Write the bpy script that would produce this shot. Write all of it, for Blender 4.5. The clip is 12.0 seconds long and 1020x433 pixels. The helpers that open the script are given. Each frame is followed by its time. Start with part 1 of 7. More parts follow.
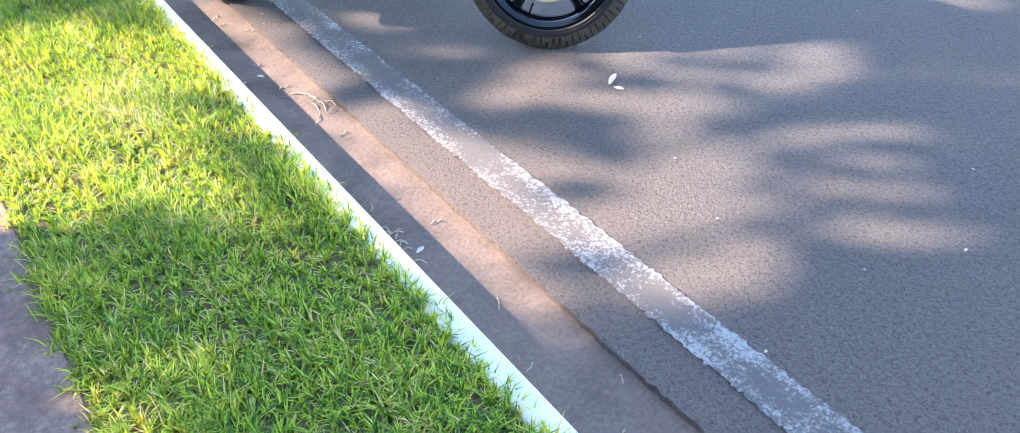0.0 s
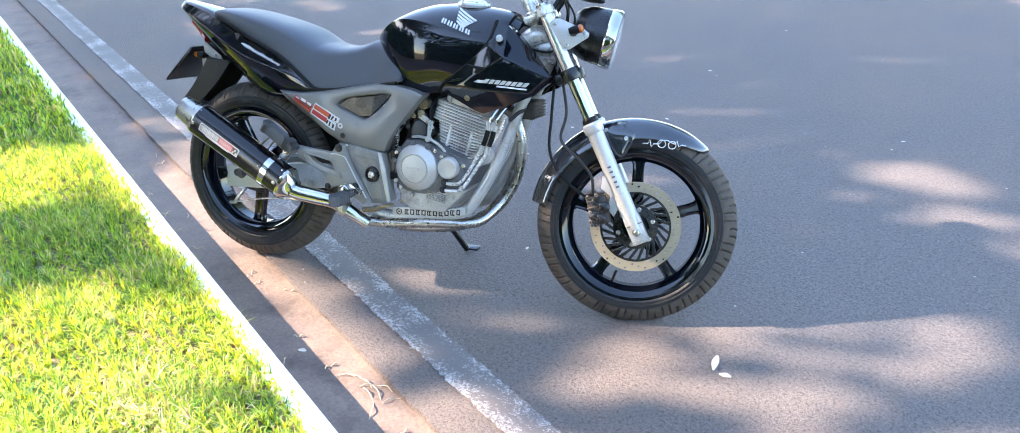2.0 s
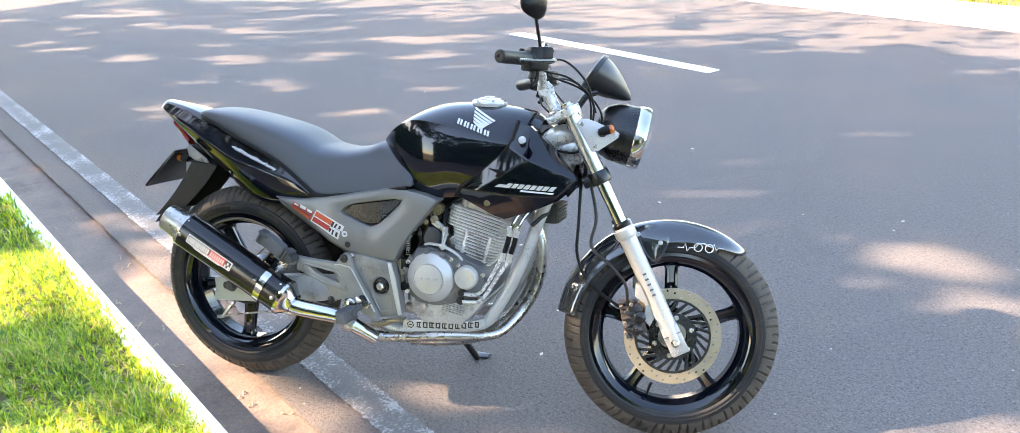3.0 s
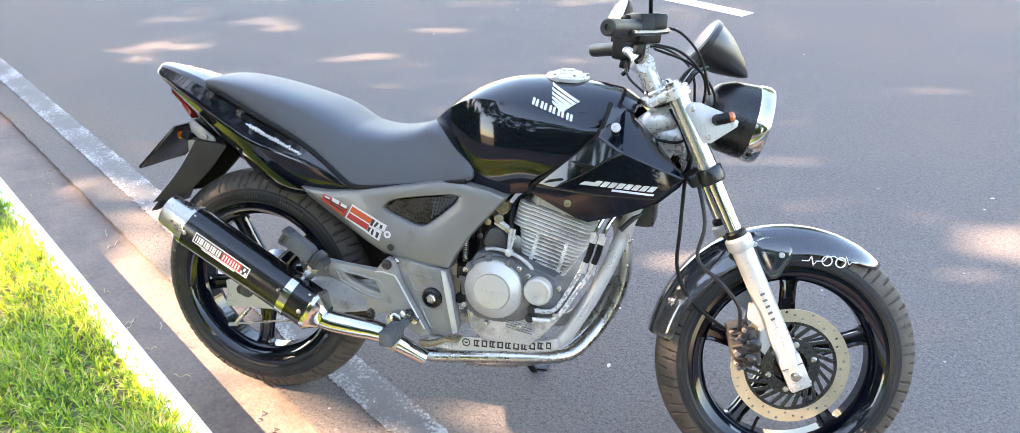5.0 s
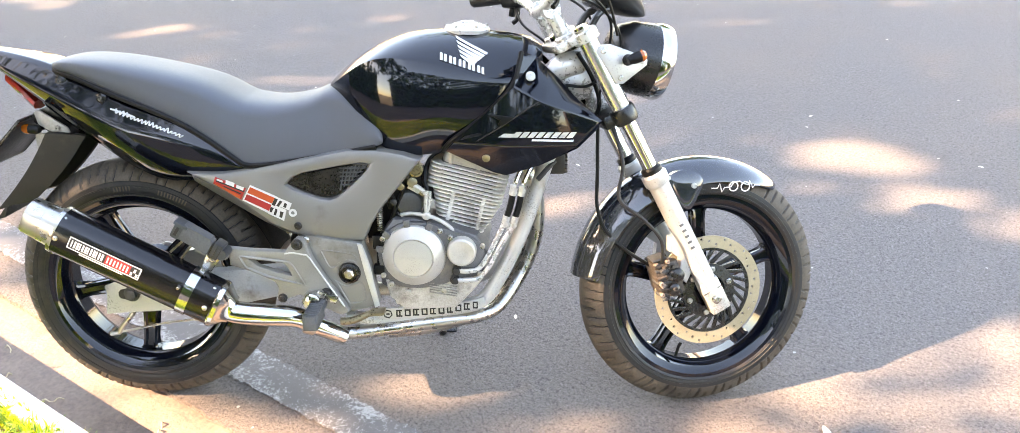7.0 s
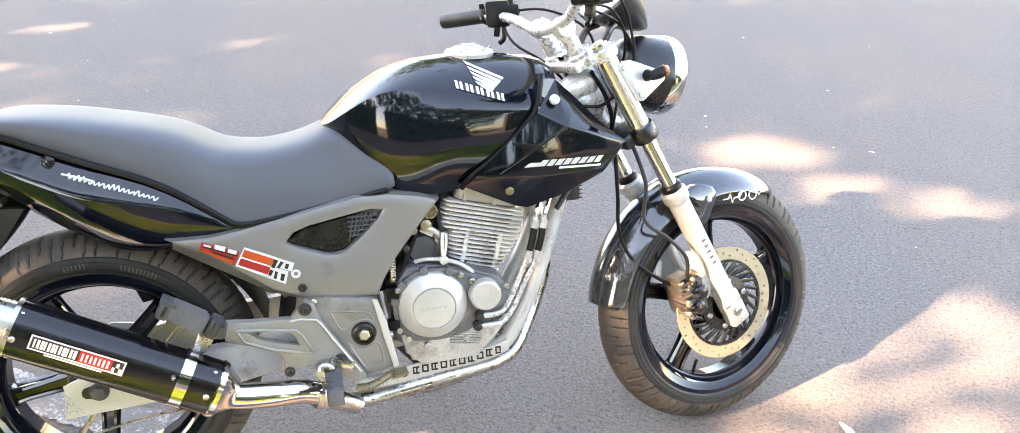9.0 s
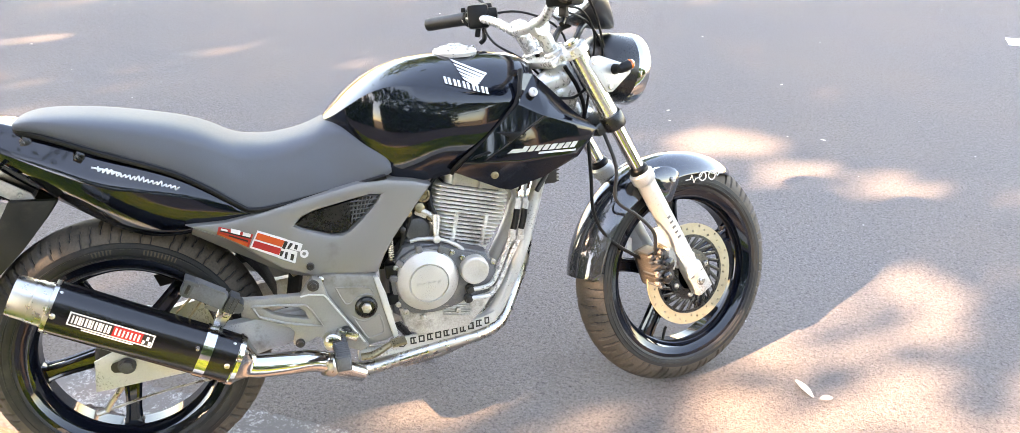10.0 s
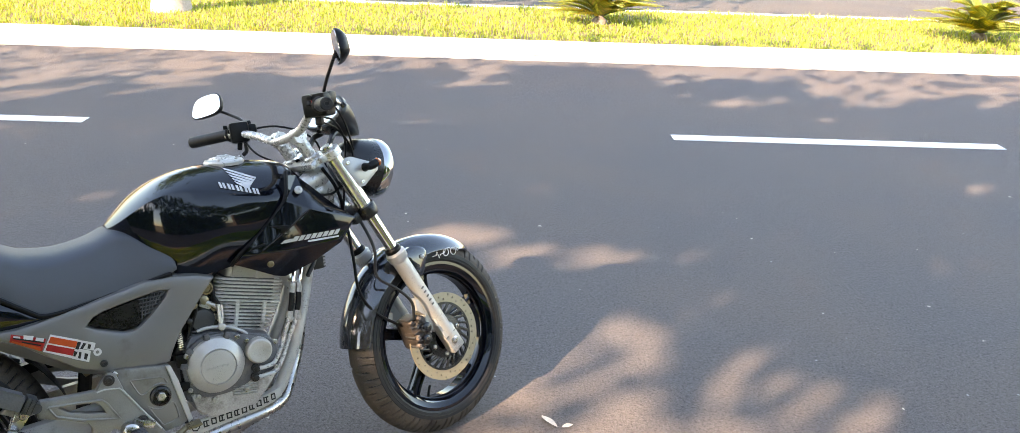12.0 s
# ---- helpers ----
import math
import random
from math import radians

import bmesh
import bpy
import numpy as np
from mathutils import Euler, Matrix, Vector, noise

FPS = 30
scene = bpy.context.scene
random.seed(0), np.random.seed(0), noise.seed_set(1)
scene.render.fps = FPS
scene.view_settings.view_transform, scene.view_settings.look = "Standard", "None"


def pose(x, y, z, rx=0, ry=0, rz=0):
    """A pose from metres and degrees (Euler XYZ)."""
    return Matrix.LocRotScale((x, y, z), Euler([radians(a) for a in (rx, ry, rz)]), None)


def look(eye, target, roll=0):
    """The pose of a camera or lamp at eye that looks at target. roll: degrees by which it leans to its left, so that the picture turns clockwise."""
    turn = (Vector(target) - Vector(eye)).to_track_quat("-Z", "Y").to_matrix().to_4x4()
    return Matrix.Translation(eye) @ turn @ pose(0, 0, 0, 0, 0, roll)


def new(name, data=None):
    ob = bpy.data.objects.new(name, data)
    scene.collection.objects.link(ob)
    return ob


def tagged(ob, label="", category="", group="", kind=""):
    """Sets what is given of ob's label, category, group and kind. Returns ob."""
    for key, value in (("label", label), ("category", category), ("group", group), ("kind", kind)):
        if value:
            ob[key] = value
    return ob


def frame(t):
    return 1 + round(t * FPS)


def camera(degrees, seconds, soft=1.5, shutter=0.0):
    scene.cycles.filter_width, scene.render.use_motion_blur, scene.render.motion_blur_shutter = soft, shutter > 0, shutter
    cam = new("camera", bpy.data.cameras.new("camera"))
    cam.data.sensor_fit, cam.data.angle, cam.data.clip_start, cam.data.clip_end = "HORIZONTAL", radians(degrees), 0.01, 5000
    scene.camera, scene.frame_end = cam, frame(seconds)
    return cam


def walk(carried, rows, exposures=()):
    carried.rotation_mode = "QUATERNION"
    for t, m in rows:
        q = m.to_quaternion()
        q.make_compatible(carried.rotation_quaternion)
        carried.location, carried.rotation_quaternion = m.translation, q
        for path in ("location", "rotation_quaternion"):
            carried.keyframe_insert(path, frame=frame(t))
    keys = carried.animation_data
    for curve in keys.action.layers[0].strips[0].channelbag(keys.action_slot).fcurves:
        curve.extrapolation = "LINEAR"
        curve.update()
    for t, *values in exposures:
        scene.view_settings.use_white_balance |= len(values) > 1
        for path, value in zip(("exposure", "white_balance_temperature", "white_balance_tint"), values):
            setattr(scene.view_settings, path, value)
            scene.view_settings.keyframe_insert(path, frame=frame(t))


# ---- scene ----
cam = camera(59.8, 12.0, soft=0.5)
PATH = [
    (0, (3.402, -0.871, 1.472), (2.078, -0.027, 0.234), -3.7),
    (0.5, (3.237, -0.856, 1.495), (1.876, 0.037, 0.333), -4.3),
    (1, (3.125, -0.838, 1.514), (1.705, 0.08, 0.447), -4.6),
    (1.5, (2.996, -0.811, 1.512), (1.529, 0.143, 0.545), -4.0),
    (2, (2.845, -0.79, 1.503), (1.349, 0.202, 0.621), -2.7),
    (2.5, (2.69, -0.785, 1.54), (1.217, 0.273, 0.698), -2.3),
    (3, (2.512, -0.849, 1.561), (1.058, 0.293, 0.798), -2.6),
    (3.2, (2.45, -0.875, 1.56), (0.983, 0.268, 0.824), -2.6),
    (4.8, (2.02, -0.719, 1.55), (0.574, 0.343, 0.667), -2.3),
    (5, (1.973, -0.725, 1.544), (0.598, 0.408, 0.636), -1.6),
    (5.5, (1.864, -0.779, 1.537), (0.655, 0.508, 0.597), -0.9),
    (6, (1.787, -0.836, 1.53), (0.7, 0.548, 0.581), -1.3),
    (6.5, (1.75, -0.879, 1.528), (0.727, 0.546, 0.567), -1.4),
    (7, (1.72, -0.902, 1.525), (0.73, 0.52, 0.527), -0.9),
    (7.2, (1.699, -0.916, 1.513), (0.712, 0.509, 0.514), -0.8),
    (8.8, (1.255, -0.965, 1.491), (0.58, 0.65, 0.523), 0.3),
    (9, (1.213, -0.991, 1.498), (0.623, 0.65, 0.52), 0.7),
    (9.5, (1.179, -1.075, 1.536), (0.701, 0.596, 0.547), 1.5),
    (10, (1.242, -1.196, 1.552), (0.72, 0.473, 0.583), 0.4),
    (10.5, (1.289, -1.315, 1.575), (0.715, 0.363, 0.649), -0.2),
    (11, (1.266, -1.42, 1.592), (0.751, 0.331, 0.773), 0.0),
    (11.5, (1.221, -1.511, 1.592), (0.926, 0.323, 0.851), 0.8),
    (12, (1.247, -1.61, 1.609), (1.284, 0.262, 0.905), 2.0),
]
# the clip's camera brightens as the dark bike fills the picture
EXPOSURES = [(0, 2.74, 6120, 11), (1, 2.9, 6120, 11), (2.5, 3.2, 6750, 11), (3.2, 3.29, 7400, 12), (5, 3.5, 7600, 14), (6, 3.72, 8800, 16), (7, 3.84, 8900, 16), (8.8, 3.96, 8900, 17), (9.6, 3.85, 8900, 17), (10.5, 3.72, 8900, 16), (11.2, 3.26, 8300, 13), (12, 2.66, 8000, 12)]
walk(cam, [(t, look(eye, target, roll)) for t, eye, target, roll in PATH], EXPOSURES)

# daylight: low sun from behind the lawn, through street trees
SUN_EL, SUN_AZ = 32.0, 48.0          # height of the sun; heading in which its light travels
EL, AZ = radians(SUN_EL), radians(SUN_AZ)
HEAD = (math.cos(AZ), math.sin(AZ))
world = bpy.data.worlds.new("daylight")
scene.world = world
world.use_nodes = True
wn = world.node_tree.nodes
sky = wn.new("ShaderNodeTexSky")
sky.sky_type = "NISHITA"
sky.sun_disc = False
sky.sun_elevation = EL
sky.sun_rotation = math.atan2(-HEAD[0], -HEAD[1])
wn["Background"].inputs[1].default_value = 0.15
world.node_tree.links.new(sky.outputs[0], wn["Background"].inputs[0])
sun_data = bpy.data.lights.new("sun", "SUN")
sun_data.energy, sun_data.angle, sun_data.color = 3.65, radians(0.45), (1.0, 0.8, 0.62)
sun = new("sun", sun_data)
sun.matrix_world = look((-HEAD[0] * 30, -HEAD[1] * 30, 30 * math.tan(EL)), (0, 0, 0))


# ---- materials ----
def ramp(nodes, stops):
    r = nodes.new("ShaderNodeValToRGB")
    while len(r.color_ramp.elements) < len(stops):
        r.color_ramp.elements.new(0.5)
    for e, (p, c) in zip(r.color_ramp.elements, stops):
        e.position, e.color = p, (*c, 1)
    return r


def surface(name, color, rough=0.5, metal=0.0, vary=0.15, scale=20.0, fine=200.0, bump=0.1, dirt=None, dirt_amount=0.0,
            coat=0.0, rough_vary=0.12, per_object=0.0, island=0.0, spec=0.5, depth=0.002):
    """A procedural surface: a base colour that varies at two scales, dirt in noise-shaped stains, fine relief."""
    m = bpy.data.materials.new(name)
    m.use_nodes = True
    n, l = m.node_tree.nodes, m.node_tree.links
    b = n["Principled BSDF"]
    co = n.new("ShaderNodeTexCoord")
    big = n.new("ShaderNodeTexNoise")
    big.inputs["Scale"].default_value, big.inputs["Detail"].default_value = scale, 5
    small = n.new("ShaderNodeTexNoise")
    small.inputs["Scale"].default_value, small.inputs["Detail"].default_value = fine, 3
    for t in (big, small):
        l.new(co.outputs["Object"], t.inputs["Vector"])
    both = n.new("ShaderNodeMath")
    both.operation = "ADD"
    l.new(big.outputs["Fac"], both.inputs[0])
    l.new(small.outputs["Fac"], both.inputs[1])
    lo = tuple(max(c * (1 - vary), 0) for c in color)
    hi = tuple(min(c * (1 + vary), 1) for c in color)
    shade = n.new("ShaderNodeMapRange")
    shade.inputs["From Min"].default_value, shade.inputs["From Max"].default_value = 0.7, 1.3
    l.new(both.outputs[0], shade.inputs["Value"])
    mix = n.new("ShaderNodeMix")
    mix.data_type = "RGBA"
    mix.inputs["A"].default_value, mix.inputs["B"].default_value = (*lo, 1), (*hi, 1)
    l.new(shade.outputs[0], mix.inputs["Factor"])
    out = mix.outputs["Result"]
    if dirt:
        stain = n.new("ShaderNodeTexNoise")
        stain.inputs["Scale"].default_value, stain.inputs["Detail"].default_value = scale * 0.6, 8
        stain.inputs["Roughness"].default_value = 0.7
        l.new(co.outputs["Object"], stain.inputs["Vector"])
        edge = n.new("ShaderNodeMapRange")
        edge.inputs["From Min"].default_value, edge.inputs["From Max"].default_value = 0.68 - dirt_amount * 0.45, 0.8 - dirt_amount * 0.35
        l.new(stain.outputs["Fac"], edge.inputs["Value"])
        dm = n.new("ShaderNodeMix")
        dm.data_type = "RGBA"
        dm.inputs["B"].default_value = (*dirt, 1)
        l.new(edge.outputs[0], dm.inputs["Factor"])
        l.new(out, dm.inputs["A"])
        out = dm.outputs["Result"]
    if per_object or island:
        src = n.new("ShaderNodeObjectInfo").outputs["Random"] if per_object else n.new("ShaderNodeNewGeometry").outputs["Random Per Island"]
        amt = per_object or island
        v = n.new("ShaderNodeMapRange")
        v.inputs["To Min"].default_value, v.inputs["To Max"].default_value = 1 - amt, 1 + amt
        l.new(src, v.inputs["Value"])
        hs = n.new("ShaderNodeHueSaturation")
        l.new(v.outputs[0], hs.inputs["Value"])
        l.new(out, hs.inputs["Color"])
        out = hs.outputs["Color"]
    l.new(out, b.inputs["Base Color"])
    rr = n.new("ShaderNodeMapRange")
    rr.inputs["From Min"].default_value, rr.inputs["From Max"].default_value = 0.7, 1.3
    rr.inputs["To Min"].default_value, rr.inputs["To Max"].default_value = max(rough - rough_vary, 0.02), min(rough + rough_vary, 1)
    l.new(both.outputs[0], rr.inputs["Value"])
    l.new(rr.outputs[0], b.inputs["Roughness"])
    b.inputs["Metallic"].default_value = metal
    b.inputs["Coat Weight"].default_value = coat
    b.inputs["Coat Roughness"].default_value = 0.03
    b.inputs["Specular IOR Level"].default_value = spec
    if bump:
        bp = n.new("ShaderNodeBump")
        bp.inputs["Strength"].default_value, bp.inputs["Distance"].default_value = bump, depth
        l.new(small.outputs["Fac"], bp.inputs["Height"])
        l.new(bp.outputs[0], b.inputs["Normal"])
    return m


def asphalt_material(name, base, dust, patch):
    """Worn asphalt: pale and dark aggregate grains, dusty patches, coarse relief."""
    m = bpy.data.materials.new(name)
    m.use_nodes = True
    n, l = m.node_tree.nodes, m.node_tree.links
    b = n["Principled BSDF"]
    co = n.new("ShaderNodeTexCoord")
    cells = n.new("ShaderNodeTexVoronoi")
    cells.inputs["Scale"].default_value = 230
    cells.inputs["Randomness"].default_value = 1
    grit = n.new("ShaderNodeTexNoise")
    grit.inputs["Scale"].default_value, grit.inputs["Detail"].default_value, grit.inputs["Roughness"].default_value = 150, 5, 0.68
    wide = n.new("ShaderNodeTexNoise")
    wide.inputs["Scale"].default_value, wide.inputs["Detail"].default_value = 0.9, 6
    for t in (cells, grit, wide):
        l.new(co.outputs["Object"], t.inputs["Vector"])
    stone = ramp(n, [(0.0, tuple(c * 0.87 for c in base)), (0.5, base), (0.92, tuple(c * 1.1 for c in base)), (1.0, tuple(min(1, c * 1.4) for c in base))])
    sep = n.new("ShaderNodeSeparateColor")
    l.new(cells.outputs["Color"], sep.inputs[0])
    l.new(sep.outputs[0], stone.inputs[0])
    m1 = n.new("ShaderNodeMix")
    m1.data_type = "RGBA"
    m1.inputs["B"].default_value = (*dust, 1)
    lift = n.new("ShaderNodeMapRange")
    lift.inputs["From Min"].default_value, lift.inputs["From Max"].default_value = 0.42, 0.75
    lift.inputs["To Max"].default_value = patch
    l.new(wide.outputs["Fac"], lift.inputs["Value"])
    # dust blown from the gutter fades out over the first metre of the lane
    axes = n.new("ShaderNodeSeparateXYZ")
    l.new(co.outputs["Object"], axes.inputs[0])
    blown = n.new("ShaderNodeMapRange")
    blown.inputs["From Min"].default_value, blown.inputs["From Max"].default_value = 0.1, 1.5
    blown.inputs["To Min"].default_value, blown.inputs["To Max"].default_value = 0.42, 0.0
    l.new(axes.outputs[1], blown.inputs["Value"])
    dusty = n.new("ShaderNodeMath")
    dusty.operation, dusty.use_clamp = "ADD", True
    l.new(lift.outputs[0], dusty.inputs[0])
    l.new(blown.outputs[0], dusty.inputs[1])
    l.new(dusty.outputs[0], m1.inputs["Factor"])
    l.new(stone.outputs[0], m1.inputs["A"])
    m2 = n.new("ShaderNodeMix")
    m2.data_type, m2.blend_type = "RGBA", "MULTIPLY"
    m2.inputs["Factor"].default_value = 1.0
    gr = ramp(n, [(0.34, (0.52, 0.5, 0.5)), (0.46, (0.89, 0.88, 0.88)), (0.56, (1.0, 1.0, 1.0)), (0.72, (1.22, 1.22, 1.22))])
    l.new(grit.outputs["Fac"], gr.inputs[0])
    pits = n.new("ShaderNodeTexNoise")
    pits.inputs["Scale"].default_value, pits.inputs["Detail"].default_value, pits.inputs["Roughness"].default_value = 80, 4, 0.7
    l.new(co.outputs["Object"], pits.inputs["Vector"])
    hole = ramp(n, [(0.34, (0.6, 0.57, 0.56)), (0.44, (0.95, 0.94, 0.94)), (0.62, (1.12, 1.11, 1.11))])
    l.new(pits.outputs["Fac"], hole.inputs[0])
    m3 = n.new("ShaderNodeMix")
    m3.data_type, m3.blend_type = "RGBA", "MULTIPLY"
    m3.inputs["Factor"].default_value = 1.0
    l.new(m1.outputs["Result"], m3.inputs["A"])
    l.new(hole.outputs[0], m3.inputs["B"])
    l.new(m3.outputs["Result"], m2.inputs["A"])
    l.new(gr.outputs[0], m2.inputs["B"])
    # sparse pale stone chips
    chips = n.new("ShaderNodeTexVoronoi")
    chips.inputs["Scale"].default_value = 11
    l.new(co.outputs["Object"], chips.inputs["Vector"])
    tint = n.new("ShaderNodeSeparateColor")
    l.new(chips.outputs["Color"], tint.inputs[0])
    size = n.new("ShaderNodeMath")
    size.operation, size.inputs[1].default_value, size.inputs[2].default_value = "MULTIPLY_ADD", 0.09, -0.035
    l.new(tint.outputs[0], size.inputs[0])
    pale = n.new("ShaderNodeMath")
    pale.operation = "LESS_THAN"
    l.new(chips.outputs["Distance"], pale.inputs[0])
    l.new(size.outputs[0], pale.inputs[1])
    m4 = n.new("ShaderNodeMix")
    m4.data_type = "RGBA"
    m4.inputs["B"].default_value = (0.42, 0.4, 0.38, 1)
    l.new(pale.outputs[0], m4.inputs["Factor"])
    l.new(m2.outputs["Result"], m4.inputs["A"])
    l.new(m4.outputs["Result"], b.inputs["Base Color"])
    b.inputs["Roughness"].default_value = 0.82
    b.inputs["Specular IOR Level"].default_value = 0.35
    add = n.new("ShaderNodeMath")
    add.operation = "ADD"
    l.new(grit.outputs["Fac"], add.inputs[0])
    l.new(sep.outputs[1], add.inputs[1])
    bp = n.new("ShaderNodeBump")
    bp.inputs["Strength"].default_value, bp.inputs["Distance"].default_value = 0.95, 0.009
    deep = n.new("ShaderNodeMath")
    deep.operation = "ADD"
    l.new(add.outputs[0], deep.inputs[0])
    l.new(pits.outputs["Fac"], deep.inputs[1])
    l.new(deep.outputs[0], bp.inputs["Height"])
    l.new(bp.outputs[0], b.inputs["Normal"])
    return m


def worn_paint_material(name, paint, under, wear, band=None):
    """Road paint worn through in grainy patches and fine cracks; a band (middle, half width) wears most along its middle."""
    m = bpy.data.materials.new(name)
    m.use_nodes = True
    n, l = m.node_tree.nodes, m.node_tree.links
    b = n["Principled BSDF"]
    co = n.new("ShaderNodeTexCoord")
    fine = n.new("ShaderNodeTexNoise")
    fine.inputs["Scale"].default_value, fine.inputs["Detail"].default_value, fine.inputs["Roughness"].default_value = 105, 6, 0.82
    wide = n.new("ShaderNodeTexNoise")
    wide.inputs["Scale"].default_value, wide.inputs["Detail"].default_value = 5, 5
    for t in (fine, wide):
        l.new(co.outputs["Object"], t.inputs["Vector"])

    def math_node(op, a, c=None, d=None):
        q = n.new("ShaderNodeMath")
        q.operation = op
        for k, value in enumerate((a, c, d)):
            if isinstance(value, (int, float)):
                q.inputs[k].default_value = value
            elif value is not None:
                l.new(value, q.inputs[k])
        return q.outputs[0]

    cover = math_node("MULTIPLY_ADD", wide.outputs["Fac"], 0.34, math_node("MULTIPLY", fine.outputs["Fac"], 0.66))
    if band:
        axes = n.new("ShaderNodeSeparateXYZ")
        l.new(co.outputs["Object"], axes.inputs[0])
        off = math_node("ABSOLUTE", math_node("SUBTRACT", axes.outputs[1], band[0]))
        rim = math_node("SMOOTH_MIN", math_node("DIVIDE", off, band[1]), 1.0, 0.2)
        cover = math_node("ADD", cover, math_node("MULTIPLY_ADD", rim, 0.06, -0.034))
    # cracks: the borders between crazed flakes, bent by the grain
    bent = n.new("ShaderNodeVectorMath")
    bent.operation = "MULTIPLY_ADD"
    bent.inputs[1].default_value = (0.03, 0.03, 0.03)
    soft = n.new("ShaderNodeTexNoise")
    soft.inputs["Scale"].default_value, soft.inputs["Detail"].default_value = 22, 3
    l.new(co.outputs["Object"], soft.inputs["Vector"])
    l.new(soft.outputs["Color"], bent.inputs[0])
    l.new(co.outputs["Object"], bent.inputs[2])
    flakes = n.new("ShaderNodeTexVoronoi")
    flakes.feature = "DISTANCE_TO_EDGE"
    flakes.inputs["Scale"].default_value = 26
    l.new(bent.outputs[0], flakes.inputs["Vector"])
    gap = n.new("ShaderNodeMapRange")
    gap.inputs["From Min"].default_value, gap.inputs["From Max"].default_value = 0.0, 0.075
    gap.inputs["To Min"].default_value, gap.inputs["To Max"].default_value = -0.045, 0.0
    l.new(flakes.outputs["Distance"], gap.inputs["Value"])
    cover = math_node("ADD", cover, gap.outputs[0])
    r = ramp(n, [(wear - 0.03, tuple(under)), (wear + 0.03, tuple(c * 0.78 for c in paint)), (wear + 0.11, tuple(paint))])
    l.new(cover, r.inputs[0])
    l.new(r.outputs[0], b.inputs["Base Color"])
    b.inputs["Roughness"].default_value = 0.75
    bp = n.new("ShaderNodeBump")
    bp.inputs["Strength"].default_value, bp.inputs["Distance"].default_value = 0.6, 0.004
    l.new(cover, bp.inputs["Height"])
    l.new(bp.outputs[0], b.inputs["Normal"])
    return m


def blade_material(name, dark, light, dry, dry_share, translucent=0.35):
    """Leaves and grass: each blade its own green, some dry; light passes through."""
    m = bpy.data.materials.new(name)
    m.use_nodes = True
    n, l = m.node_tree.nodes, m.node_tree.links
    b = n["Principled BSDF"]
    geo = n.new("ShaderNodeNewGeometry")
    r = ramp(n, [(0.0, dark), (1.0 - dry_share - 0.05, light), (1.0 - dry_share, dry), (1.0, dry)])
    co = n.new("ShaderNodeTexCoord")
    patch = n.new("ShaderNodeTexNoise")
    patch.inputs["Scale"].default_value, patch.inputs["Detail"].default_value, patch.inputs["Roughness"].default_value = 7, 5, 0.75
    l.new(co.outputs["Object"], patch.inputs["Vector"])
    shift = n.new("ShaderNodeMapRange")
    shift.inputs["From Min"].default_value, shift.inputs["From Max"].default_value = 0.3, 0.75
    shift.inputs["To Min"].default_value, shift.inputs["To Max"].default_value = -0.26, 0.26
    l.new(patch.outputs["Fac"], shift.inputs["Value"])
    total = n.new("ShaderNodeMath")
    total.operation = "ADD"
    l.new(geo.outputs["Random Per Island"], total.inputs[0])
    l.new(shift.outputs[0], total.inputs[1])
    l.new(total.outputs[0], r.inputs[0])
    l.new(r.outputs[0], b.inputs["Base Color"])
    b.inputs["Roughness"].default_value = 0.55
    tr = n.new("ShaderNodeBsdfTranslucent")
    glow = n.new("ShaderNodeMix")
    glow.data_type, glow.blend_type = "RGBA", "MULTIPLY"
    glow.inputs["Factor"].default_value = 1.0
    glow.inputs["B"].default_value = (1.4, 0.9, 0.12, 1)
    l.new(r.outputs[0], glow.inputs["A"])
    l.new(glow.outputs["Result"], tr.inputs["Color"])
    mx = n.new("ShaderNodeMixShader")
    mx.inputs[0].default_value = translucent
    l.new(b.outputs[0], mx.inputs[1])
    l.new(tr.outputs[0], mx.inputs[2])
    l.new(mx.outputs[0], n["Material Output"].inputs["Surface"])
    return m


ASPHALT = asphalt_material("asphalt", (0.146, 0.134, 0.134), (0.215, 0.165, 0.132), 0.42)
ASPHALT_FAR = asphalt_material("asphalt_sunny", (0.13, 0.12, 0.115), (0.2, 0.165, 0.14), 0.7)
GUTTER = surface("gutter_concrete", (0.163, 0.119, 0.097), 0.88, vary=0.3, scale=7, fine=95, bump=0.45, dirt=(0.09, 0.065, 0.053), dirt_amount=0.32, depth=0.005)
KERB_PAINT = surface("kerb_whitewash", (0.78, 0.77, 0.76), 0.7, vary=0.08, scale=9, fine=140, bump=0.35, dirt=(0.4, 0.36, 0.32), dirt_amount=0.12, depth=0.003)
SIDEWALK = surface("pavement_concrete", (0.3, 0.205, 0.165), 0.9, vary=0.45, scale=6, fine=70, bump=0.9, dirt=(0.17, 0.108, 0.085), dirt_amount=0.4, depth=0.009)
SOIL = surface("soil", (0.17, 0.13, 0.07), 0.95, vary=0.4, scale=9, fine=90, bump=0.7, depth=0.01)
LINE_OLD = worn_paint_material("edge_line_paint", (0.4, 0.38, 0.365), (0.12, 0.104, 0.099), 0.527, (0.2275, 0.0575))
LINE_NEW = worn_paint_material("dash_paint", (0.85, 0.85, 0.85), (0.2, 0.19, 0.19), 0.3)
GRASS = blade_material("lawn_grass", (0.05, 0.2, 0.045), (0.6, 0.85, 0.1), (0.75, 0.68, 0.42), 0.11, 0.5)
